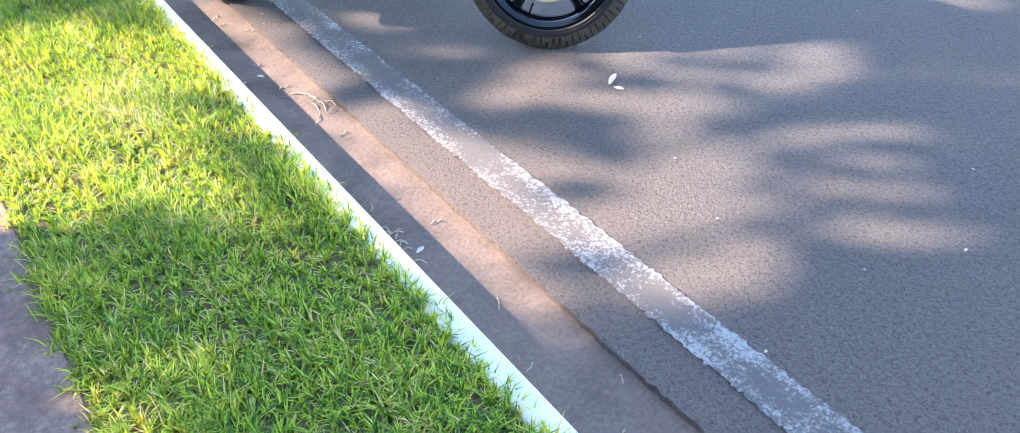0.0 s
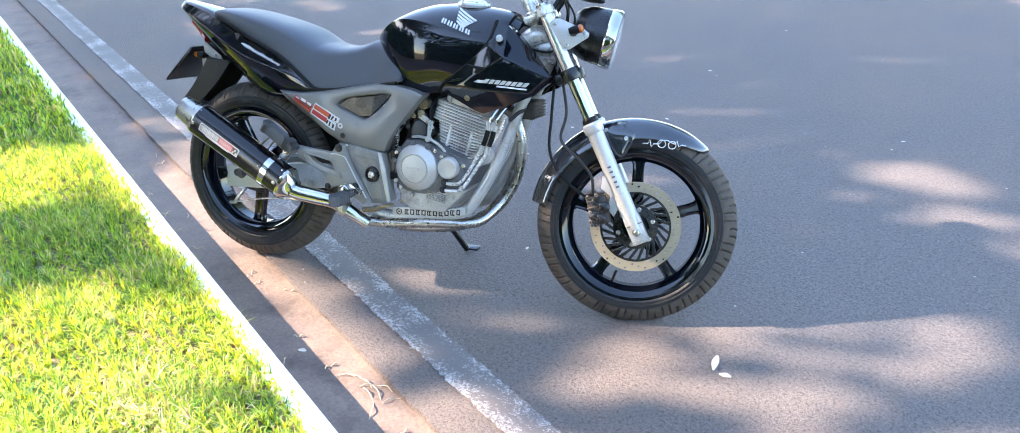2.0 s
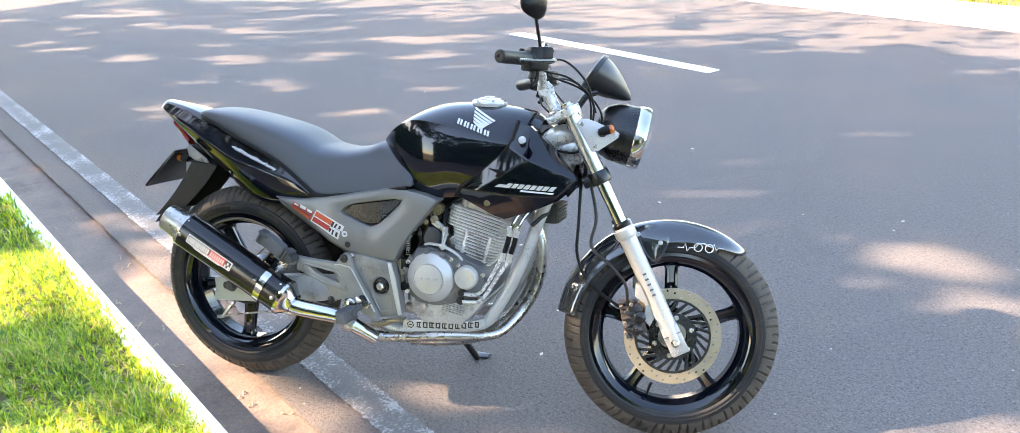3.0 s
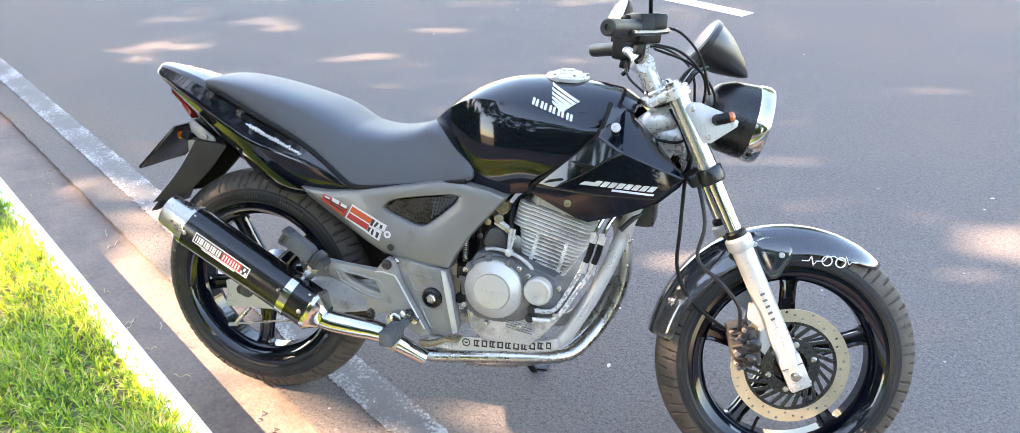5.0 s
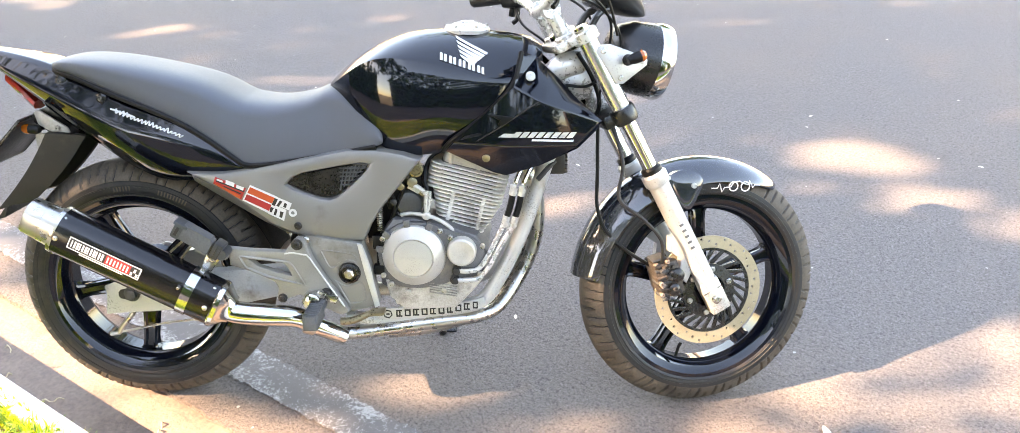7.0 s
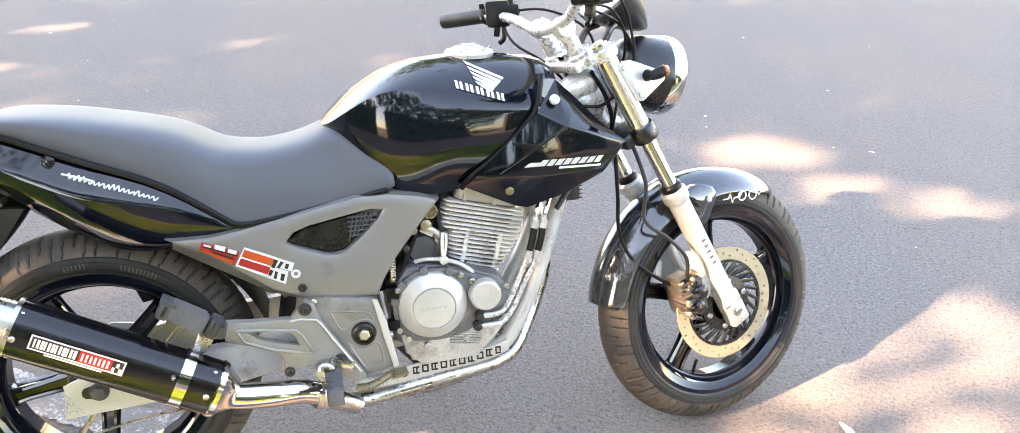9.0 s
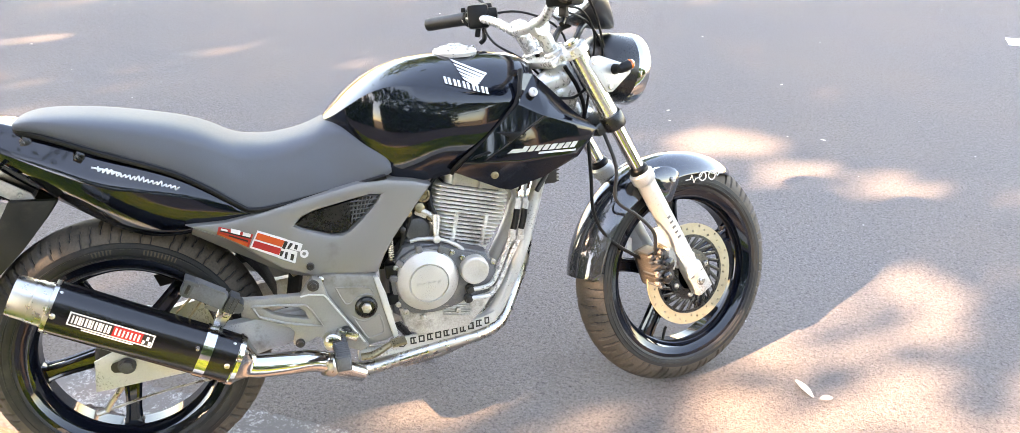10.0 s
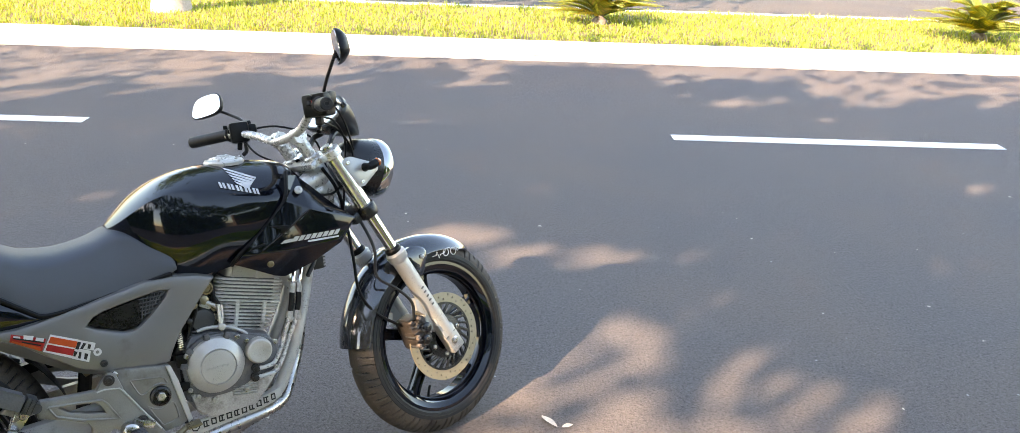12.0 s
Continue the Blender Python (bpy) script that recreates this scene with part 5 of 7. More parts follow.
knit = [[(0.314, 0.585), (0.372, 0.557), (0.352, 0.516), (0.293, 0.549)], [(0.366, 0.559), (0.404, 0.541), (0.397, 0.524), (0.358, 0.541)], [(0.357, 0.541), (0.391, 0.525), (0.383, 0.499), (0.348, 0.517)]]
decal("sticker", panel_right, knit, WHITE, panel_right, lift=0.0014)
decal("sticker_mark", panel_right, [[(0.314, 0.58), (0.367, 0.554), (0.3595, 0.5405), (0.3065, 0.5665)]], ORANGE, panel_right, lift=0.002)
decal("sticker_mark", panel_right, [[(0.305, 0.5635), (0.358, 0.5375), (0.351, 0.5235), (0.298, 0.5505)]], RED, panel_right, lift=0.002)
decal("sticker_mark", panel_right, [[(0.367, 0.554), (0.374, 0.5505), (0.365, 0.5345), (0.359, 0.5385)], [(0.378, 0.548), (0.384, 0.545), (0.374, 0.533), (0.369, 0.5355)], [(0.388, 0.5425), (0.394, 0.5395), (0.39, 0.53), (0.384, 0.5325)],
                                    [(0.356, 0.5335), (0.363, 0.53), (0.356, 0.5195), (0.352, 0.5225)], [(0.366, 0.529), (0.371, 0.5265), (0.366, 0.512), (0.361, 0.5145)], [(0.377, 0.523), (0.384, 0.5195), (0.379, 0.506), (0.373, 0.509)]], BLACK_VINYL, panel_right, lift=0.0022)
part("sticker_tail", ring_lathe([(0, 0.0042), (0, 0.0092), (0.0012, 0.0092), (0.0012, 0.0042)], (0.4045, -0.1425, 0.518), (0, -1, 0), 18), WHITE, panel_right)

pivot_out = [(0.415, 0.462), (0.44, 0.466), (0.556, 0.445), (0.57, 0.4), (0.588, 0.293), (0.56, 0.283), (0.522, 0.278), (0.49, 0.335), (0.445, 0.404)]
for s in (-1, 1):
    piv = part("pivot_plate", plate(pivot_out, s * 0.11, s * 0.15, bevel=0.007), HANGER_PAINT, bike, "metallic grey swingarm pivot plate")
    part("pivot_edge", plate([(0.547, 0.447), (0.558, 0.445), (0.572, 0.4), (0.591, 0.294), (0.58, 0.288), (0.562, 0.37)], s * 0.15, s * 0.156, bevel=0.002), SILVER, piv)
    for emboss in ([(0.462, 0.431), (0.53, 0.421), (0.541, 0.412), (0.546, 0.398), (0.53, 0.405), (0.508, 0.402), (0.494, 0.39), (0.482, 0.388), (0.474, 0.4), (0.462, 0.431)], [(0.492, 0.356), (0.505, 0.346), (0.524, 0.341), (0.545, 0.35), (0.555, 0.345), (0.56, 0.312), (0.555, 0.304), (0.528, 0.298), (0.517, 0.304), (0.492, 0.356)]):
        part("pivot_bead", tube([(x, s * 0.1502, z) for x, z in emboss], 0.0022, 6, 2), HANGER_PAINT, piv)
    part("pivot_cap", joined(lathe([(0, 0.026), (0.006, 0.024), (0.008, 0.019), (0.003, 0.017)], (0.525, s * 0.15, 0.374), (0, s, 0), 28)), SATIN_BLACK, piv, "black pivot cap")
    part("pivot_bolt", bolt((0.525, s * 0.155, 0.374), 0.012, (0, s, 0), 0.008, 6), STEEL, piv)
    peg_out = [(0.256, 0.443), (0.3, 0.438), (0.384, 0.433), (0.402, 0.456), (0.414, 0.467), (0.432, 0.461), (0.444, 0.417), (0.478, 0.357), (0.514, 0.3), (0.522, 0.284), (0.5, 0.276), (0.455, 0.3),
               (0.41, 0.328), (0.385, 0.318), (0.37, 0.308), (0.357, 0.318), (0.362, 0.345), (0.354, 0.361), (0.3, 0.386), (0.256, 0.401)]
    slot = [(0.3, 0.417), (0.34, 0.411), (0.378, 0.404), (0.388, 0.394), (0.395, 0.375), (0.36, 0.384), (0.322, 0.398)]
    hang = part("footrest_hanger", plate(peg_out, s * 0.15, s * 0.168, bevel=0.004, holes=[slot]), HANGER_PAINT, bike, "metallic grey footrest hanger")
    part("hanger_bead", tube([(x, s * 0.1685, z) for x, z in ((0.28, 0.423), (0.34, 0.416), (0.392, 0.408), (0.402, 0.396), (0.424, 0.353), (0.38, 0.363), (0.345, 0.373), (0.292, 0.397), (0.28, 0.423))], 0.0034, 6, 1), HANGER_PAINT, hang)
    part("hanger_bead", tube([(x, s * 0.1685, z) for x, z in ((0.384, 0.429), (0.402, 0.431), (0.434, 0.425), (0.441, 0.416), (0.476, 0.356), (0.512, 0.298))], 0.0022, 6, 1), SILVER, hang, "bright silver bead along the edge")
    for bx, bz, br in ((0.414, 0.451, 0.0105), (0.473, 0.332, 0.0105), (0.371, 0.321, 0.0085)):
        part("hanger_bolt", joined(lathe([(0, br * 1.25), (0.003, br * 1.25), (0.004, br)], (bx, s * 0.168, bz), (0, s, 0), 20), bolt((bx, s * 0.172, bz), br * 0.8, (0, s, 0), 0.006, 12)), DARK_METAL, hang)
    peg = part("rider_footpeg", joined(tube([(0.462, s * 0.16, 0.31), (0.46, s * 0.19, 0.307), (0.455, s * 0.2, 0.305)], 0.012), box((0.455, s * 0.235, 0.303), (0.03, 0.085, 0.034), 0.009)), PEG_RUBBER, bike, "ribbed black rubber footpeg")
    for k in range(8):
        part("peg_rib", box((0.455, s * (0.2 + 0.01 * k), 0.303), (0.033, 0.004, 0.037), 0.003), PEG_RUBBER, peg)
    rear_peg = part("passenger_peg", joined(box((0.196, s * 0.192, 0.477), (0.082, 0.034, 0.036), 0.007, ry=33), box((0.206, s * 0.193, 0.4925), (0.066, 0.03, 0.006), 0.002, ry=33)), PEG_RUBBER, bike, "folded dark grey passenger footpeg")
    part("peg_head", joined(box((0.162, s * 0.193, 0.499), (0.024, 0.038, 0.042), 0.01, ry=33), box((0.172, s * 0.193, 0.511), (0.034, 0.037, 0.008), 0.003, ry=33)), STARTER, rear_peg)
    part("peg_slot", box((0.162, s * 0.2105, 0.499), (0.008, 0.004, 0.022), 0.0015, ry=33), BLACK_VINYL, rear_peg)
    part("peg_knuckle", joined(box((0.242, s * 0.19, 0.449), (0.024, 0.04, 0.04), 0.006, ry=33), lathe([(-0.021, 0.012), (0.021, 0.012)], (0.254, s * 0.19, 0.441), (0, 1, 0), 16)), STARTER, rear_peg)
    for k in range(3):
        part("peg_groove", box((0.234 + 0.008 * k, s * 0.2105, 0.456 - 0.0055 * k), (0.0025, 0.003, 0.034), 0.0008, ry=33), BLACK_VINYL, rear_peg)
    part("peg_spring", joined(tube([(0.17, s * 0.178, 0.474), (0.128, s * 0.176, 0.438)], 0.0028, 6, 0), tube([(0.184, s * 0.18, 0.46), (0.152, s * 0.178, 0.424)], 0.0028, 6, 0)), YELLOWED, rear_peg, "rusty wire of the peg")
    part("peg_bracket", joined(plate([(0.185, 0.44), (0.205, 0.46), (0.262, 0.44), (0.255, 0.42), (0.225, 0.415)], s * 0.166, s * 0.182, bevel=0.004), bolt((0.222, s * 0.183, 0.435), 0.009, (0, s, 0))), HANGER_PAINT, bike)
part("brake_pedal", joined(tube([(0.5, -0.165, 0.26), (0.53, -0.165, 0.262), (0.575, -0.16, 0.28), (0.59, -0.16, 0.285)], [0.009, 0.009, 0.007, 0.006], 8), box((0.588, -0.17, 0.285), (0.035, 0.035, 0.008), 0.003, ry=-5)), YELLOWED, bike, "worn yellowish brake pedal")
part("pedal_boss", joined(lathe([(-0.012, 0.02), (0.014, 0.02), (0.018, 0.014)], (0.44, -0.175, 0.318), (0, -1, 0), 20), box((0.475, -0.17, 0.325), (0.05, 0.02, 0.018), 0.005, ry=25)), STEEL, bike)
part("side_stand", joined(tube([(0.6, 0.1, 0.24), (0.66, 0.16, 0.14), (0.7, 0.215, 0.05)], 0.011), box((0.712, 0.235, 0.052), (0.05, 0.03, 0.008), 0.003, rx=12)), SATIN_BLACK, bike, "black side stand with its foot on the asphalt")
part("stand_lug", tube([(0.66, -0.02, 0.235), (0.69, -0.015, 0.2), (0.715, -0.01, 0.187)], [0.007, 0.006, 0.01], 8), SATIN_BLACK, bike)
strip = part("frame_sticker_back", plate([(0.578, 0.24), (0.66, 0.246), (0.74, 0.252), (0.8, 0.259), (0.836, 0.272), (0.832, 0.297), (0.8, 0.286), (0.74, 0.278), (0.66, 0.272), (0.578, 0.266)], -0.107, -0.1135, bevel=0.001), SILVER, bike, "pale strip with dark lettering on the frame tube")
part("sticker_emblem", ring_lathe([(0, 0.0085), (0, 0.0115), (0.0012, 0.0115), (0.0012, 0.0085)], (0.602, -0.1135, 0.254), (0, -1, 0), 6), BLACK_VINYL, strip, "black hexagon mark")
part("sticker_emblem", box((0.602, -0.1142, 0.254), (0.008, 0.0012, 0.0035), 0.0003), BLACK_VINYL, strip)
for i in range(10):
    x = 0.629 + 0.0202 * i
    z = 0.2557 + 0.0014 * i + 0.0022 * max(i - 5.5, 0)
    w = 0.0145 if i < 9 else 0.012
    glyph = [box((x - w * 0.38, -0.1142, z), (w * 0.24, 0.0012, 0.0175), 0.0003), box((x, -0.1142, z + 0.007), (w, 0.0012, 0.0036), 0.0003), box((x, -0.1142, z - 0.007), (w, 0.0012, 0.0036), 0.0003)]
    part("frame_sticker", joined(*glyph, box((x + w * (0.38 if i % 2 else 0.1), -0.1144, z), (w * 0.24, 0.0012, 0.015), 0.0003)), BLACK_VINYL, strip, "bold black mark kept as plain bars")

# ---- exhaust ----
part("header_pipe", tube([(0.87, 0.03, 0.6), (0.925, 0.03, 0.58), (0.955, 0.03, 0.52), (0.963, 0.03, 0.46), (0.957, 0.028, 0.4), (0.938, 0.02, 0.343), (0.908, 0.0, 0.29), (0.863, -0.045, 0.242), (0.815, -0.077, 0.232), (0.77, -0.093, 0.231), (0.69, -0.105, 0.225), (0.59, -0.11, 0.213), (0.52, -0.12, 0.209), (0.46, -0.145, 0.225)], 0.0165, 16), STEEL, bike, "satin steel header pipe")
part("header_pipe", tube([(0.87, 0.075, 0.6), (0.915, 0.075, 0.575), (0.938, 0.075, 0.52), (0.938, 0.07, 0.42), (0.905, 0.055, 0.32), (0.85, 0.02, 0.245), (0.79, -0.04, 0.215), (0.7, -0.085, 0.207), (0.6, -0.1, 0.203)], 0.0165, 14), STEEL, bike, "satin steel header pipe")
part("link_pipe", tube([(0.5, -0.135, 0.205), (0.45, -0.155, 0.24), (0.4, -0.17, 0.272), (0.34, -0.185, 0.285), (0.27, -0.195, 0.297), (0.23, -0.2, 0.318)], [0.02, 0.022, 0.0245, 0.026, 0.026, 0.026], 18), CHROME, bike, "chromed link pipe")
part("pipe_clamp", joined(lathe([(-0.012, 0.0275), (0.012, 0.0275)], (0.43, -0.162, 0.254), (1, 0.25, -0.5), 24), box((0.43, -0.186, 0.265), (0.012, 0.02, 0.02), 0.003)), STEEL, bike)
MA, MB = Vector((-0.098, -0.205, 0.505)), Vector((0.253, -0.2, 0.311))
MD = (MB - MA).normalized()
MU = Vector((0, -1, 0)).cross(MD).normalized()
MS = MD.cross(MU).normalized()


def oval(s, a, b, n=40, ex=2.4):
    """A ring of the silencer at s metres from its rear end, a high and b wide."""
    out = []
    for k in range(n):
        t = 2 * math.pi * k / n
        ct, st = math.cos(t), math.sin(t)
        out.append(MA + MD * s + MU * (a * math.copysign(abs(ct) ** (2 / ex), ct)) + MS * (b * math.copysign(abs(st) ** (2 / ex), st)))
    return out


ML = (MB - MA).length
muffler = part("muffler", from_rings([oval(0, 0.052, 0.045), oval(0.002, 0.0535, 0.0465), oval(ML - 0.03, 0.0535, 0.0465), oval(ML - 0.028, 0.052, 0.045)]), MUFFLER_BLACK, bike, "black oval silencer sleeve")
part("muffler_end_cap", from_rings([oval(-0.058, 0.032, 0.027), oval(-0.07, 0.037, 0.032), oval(-0.071, 0.04, 0.035), oval(-0.066, 0.0412, 0.0358), oval(-0.034, 0.0425, 0.037), oval(-0.033, 0.0436, 0.0378), oval(-0.004, 0.0452, 0.0392), oval(-0.003, 0.0535, 0.0468), oval(0.003, 0.0542, 0.0474), oval(0.006, 0.0538, 0.047)]), STEEL, muffler, "brushed steel end cap")
part("muffler_outlet", from_rings([oval(-0.04, 0.028, 0.024), oval(-0.066, 0.03, 0.026), oval(-0.0675, 0.032, 0.027), oval(-0.05, 0.033, 0.028)]), CHROME, muffler)
part("muffler_front_ring", from_rings([oval(ML - 0.03, 0.055, 0.048), oval(ML - 0.027, 0.0565, 0.0495), oval(ML - 0.018, 0.055, 0.048), oval(ML - 0.01, 0.047, 0.04), oval(ML + 0.004, 0.034, 0.032), oval(ML + 0.012, 0.03, 0.03)]), CHROME, muffler, "polished front ring")
part("muffler_strap", from_rings([oval(0.2985, 0.0536, 0.0466), oval(0.299, 0.056, 0.049), oval(0.321, 0.056, 0.049), oval(0.3215, 0.0536, 0.0466)], cap=False), CHROME, muffler, "shiny steel strap")
part("strap_tab", joined(plate([(0.196, 0.4), (0.216, 0.39), (0.243, 0.425), (0.237, 0.445), (0.215, 0.442)], -0.16, -0.186, bevel=0.002), bolt((0.227, -0.188, 0.425), 0.009)), STEEL, muffler)
part("strap_screw", bolt(tuple(MA + MD * 0.29 - MS * 0.05 + MU * 0.02) if MS.y > 0 else tuple(MA + MD * 0.29 + MS * 0.05 + MU * 0.02), 0.004), STEEL, muffler)
OUT = -1 if MS.y > 0 else 1
for s in (0.012, ML - 0.042):
    for k in (-1.15, 0, 1.15):
        q = MA + MD * s + MU * (0.0535 * math.sin(k) * 0.85) + MS * (OUT * 0.0475 * (math.cos(k) ** 0.6 if k else 1))
        part("rivet", lathe([(-0.002, 0.006), (0.001, 0.006), (0.003, 0.003)], q, MS * OUT, 10), STEEL, muffler)


def silencer_patch(s0, s1, u0, u1, lift):
    """A rectangle bent over the outer side of the silencer; u is the height on it."""
    rows = []
    for s in np.linspace(s0, s1, 5):
        row = []
        for u in np.linspace(u0, u1, 9):
            side = 0.0465 * (1 - min(abs(u / 0.0535), 0.999) ** 2.4) ** (1 / 2.4)
            row.append(MA + MD * (s + 0.01) + MU * u + MS * OUT * (side + lift))
        rows.append(row)
    bm = bmesh.new()
    vs = [[bm.verts.new(p) for p in r] for r in rows]
    for a, b in zip(vs, vs[1:]):
        for i in range(len(a) - 1):
            bm.faces.new((a[i], a[i + 1], b[i + 1], b[i]))
    return bm


part("muffler_label", silencer_patch(0.03, 0.195, -0.008, 0.02, 0.0008), WHITE, muffler, "white label with dark and red marks")
part("label_field", silencer_patch(0.033, 0.192, -0.005, 0.0175, 0.0014), BLACK_VINYL, muffler)
for i in range(12):
    part("label_mark", silencer_patch(0.037 + 0.0062 * i, 0.0402 + 0.0062 * i + 0.001 * (i % 3), -0.002, 0.0145, 0.002), WHITE, muffler)
part("label_red_field", silencer_patch(0.115, 0.172, -0.0045, 0.017, 0.002), RED, muffler)
for i in range(7):
    part("label_mark", silencer_patch(0.119 + 0.0075 * i, 0.1225 + 0.0075 * i, -0.001, 0.0135, 0.0026), WHITE, muffler)
for i in range(3):
    part("label_mark", silencer_patch(0.174 + 0.006 * i, 0.179 + 0.006 * i, -0.003 + 0.009 * (i % 2), 0.005 + 0.009 * (i % 2), 0.0026), WHITE, muffler)
part("label_marks", silencer_patch(0.06, 0.16, -0.0125, -0.0095, 0.001), WHITE, muffler)

# ---- tank, seat, tail ----
def tank_ring(x, zt, zc, wc, zb, wb, bul):
    """Half rings of the tank: a domed top down to the crease, then a bulging flank."""
    half = []
    for t in np.linspace(0, 1, 8)[:-1]:
        a = t * math.pi / 2
        half.append((wc * math.sin(a), zc + (zt - zc) * math.cos(a) ** 1.75))
    for t in np.linspace(0, 1, 10):
        half.append((wc + (wb - wc) * t ** 2.4 + bul * math.sin(math.pi * t) ** 0.8, zc + (zb - zc) * t))
    return [(x, -y, z) for y, z in half] + [(x, y, z) for y, z in reversed(half)][:-1]


TANK = ((0.487, 0.795, 0.788, 0.03, 0.775, 0.025, 0.0), (0.505, 0.812, 0.8, 0.062, 0.765, 0.055, 0.0), (0.54, 0.842, 0.826, 0.098, 0.735, 0.085, 0.006), (0.58, 0.868, 0.85, 0.12, 0.69, 0.1, 0.01),
        (0.625, 0.89, 0.862, 0.131, 0.655, 0.11, 0.014), (0.68, 0.905, 0.858, 0.137, 0.643, 0.112, 0.017), (0.74, 0.91, 0.845, 0.14, 0.648, 0.112, 0.015), (0.8, 0.909, 0.828, 0.1405, 0.665, 0.124, 0.008),
        (0.86, 0.905, 0.814, 0.1385, 0.69, 0.128, 0.003), (0.905, 0.899, 0.81, 0.131, 0.72, 0.124, 0.0), (0.945, 0.89, 0.815, 0.112, 0.76, 0.09, 0.0), (0.972, 0.872, 0.83, 0.078, 0.8, 0.06, 0.0))
tank = part("fuel_tank", from_rings([tank_ring(*s) for s in curve_points(TANK, 4)]), GLOSS_BLACK, bike, "glossy black fuel tank", smooth=28)
cap = part("fuel_cap", joined(lathe([(-0.008, 0.05), (0.0, 0.052), (0.005, 0.05), (0.008, 0.045), (0.009, 0.034)], (0.802, 0, 0.909), (0.02, 0, 1), 40), lathe([(0.008, 0.034), (0.012, 0.032), (0.014, 0.027), (0.0145, 0.001)], (0.802, 0, 0.909), (0.02, 0, 1), 32), box((0.802, 0, 0.925), (0.03, 0.014, 0.006), 0.003)), ALLOY, tank, "pale metal fuel cap")
for i in range(6):
    a = i * math.pi / 3
    part("cap_screw", bolt((0.802 + 0.045 * math.cos(a), 0.045 * math.sin(a), 0.917), 0.004, (0, 0, 1), 0.003), STEEL, cap)
decal("tank_badge", tank, [[(0.748, 0.867), (0.842, 0.835), (0.846, 0.824), (0.748, 0.857)]] , BLACK_VINYL, tank, cuts=(10, 3))
decal("tank_badge_mark", tank, [q for k in range(5) for q in bars(0.747 + 0.0202 * k, 0.8575 - 0.0068 * k, 0.7645 + 0.0202 * k, 0.8516 - 0.0068 * k, 0.0135, 2, 0.35)], WHITE, tank, lift=0.0018)
feathers = [[(0.778 + 0.003 * i, 0.9 - 0.0085 * i), (0.852 - 0.006 * i, 0.866 - 0.0045 * i), (0.848 - 0.008 * i, 0.862 - 0.0045 * i), (0.782 + 0.003 * i, 0.8935 - 0.0085 * i)] for i in range(5)]
decal("emblem_feather", tank, feathers, WHITE, tank, lift=0.0018)

SEAT = ((-0.135, 0.844, 0.045, 0.836, 0.04), (-0.122, 0.856, 0.074, 0.832, 0.062), (-0.07, 0.861, 0.092, 0.82, 0.084), (0.03, 0.851, 0.105, 0.78, 0.102), (0.15, 0.826, 0.114, 0.733, 0.121), (0.22, 0.804, 0.118, 0.692, 0.128), (0.28, 0.773, 0.114, 0.646, 0.13),
        (0.31, 0.764, 0.112, 0.628, 0.13), (0.37, 0.759, 0.107, 0.63, 0.128), (0.44, 0.77, 0.1, 0.64, 0.126), (0.49, 0.788, 0.092, 0.648, 0.125), (0.53, 0.783, 0.1, 0.655, 0.127), (0.565, 0.757, 0.115, 0.663, 0.13), (0.6, 0.728, 0.124, 0.668, 0.131), (0.614, 0.7, 0.127, 0.674, 0.13))


def seat_ring(x, zt, wt, zb, wb):
    half = []
    for t in np.linspace(0, 1, 9)[:-1]:
        a = t * math.pi / 2
        half.append((wt * math.sin(a) ** 0.8, zt - 0.034 * min((zt - zb) / 0.1, 1) * (1 - math.cos(a)) ** 1.2))
    z1 = half[-1][1] - 0.006
    for t in np.linspace(0, 1, 7):
        half.append((wt + (wb - wt) * t + 0.004 * math.sin(math.pi * t), z1 + (zb - z1) * t))
    return [(x, -y, z) for y, z in half] + [(x, y, z) for y, z in reversed(half)][:-1]


seat = part("seat", from_rings([seat_ring(*s) for s in curve_points(SEAT, 4)]), SEAT_VINYL, bike, "dark grey vinyl saddle", smooth=60)
part("seat_edge", tube([(x, -w - 0.001, z) for x, z, w in ((-0.132, 0.84, 0.035), (-0.12, 0.832, 0.066), (-0.07, 0.819, 0.086), (0.03, 0.778, 0.104), (0.15, 0.731, 0.122), (0.22, 0.69, 0.129), (0.28, 0.644, 0.13), (0.31, 0.627, 0.13), (0.37, 0.629, 0.128), (0.49, 0.647, 0.125), (0.6, 0.667, 0.131))], 0.0065, 8), PLASTIC, seat, "black piping along the saddle's lower edge")
part("seat_edge", mirrored(tube([(x, -w - 0.001, z) for x, z, w in ((-0.132, 0.84, 0.035), (-0.12, 0.832, 0.066), (-0.07, 0.819, 0.086), (0.03, 0.778, 0.104), (0.15, 0.731, 0.122), (0.22, 0.69, 0.129), (0.28, 0.644, 0.13), (0.31, 0.627, 0.13), (0.37, 0.629, 0.128), (0.49, 0.647, 0.125), (0.6, 0.667, 0.131))], 0.0065, 8)), PLASTIC, seat)

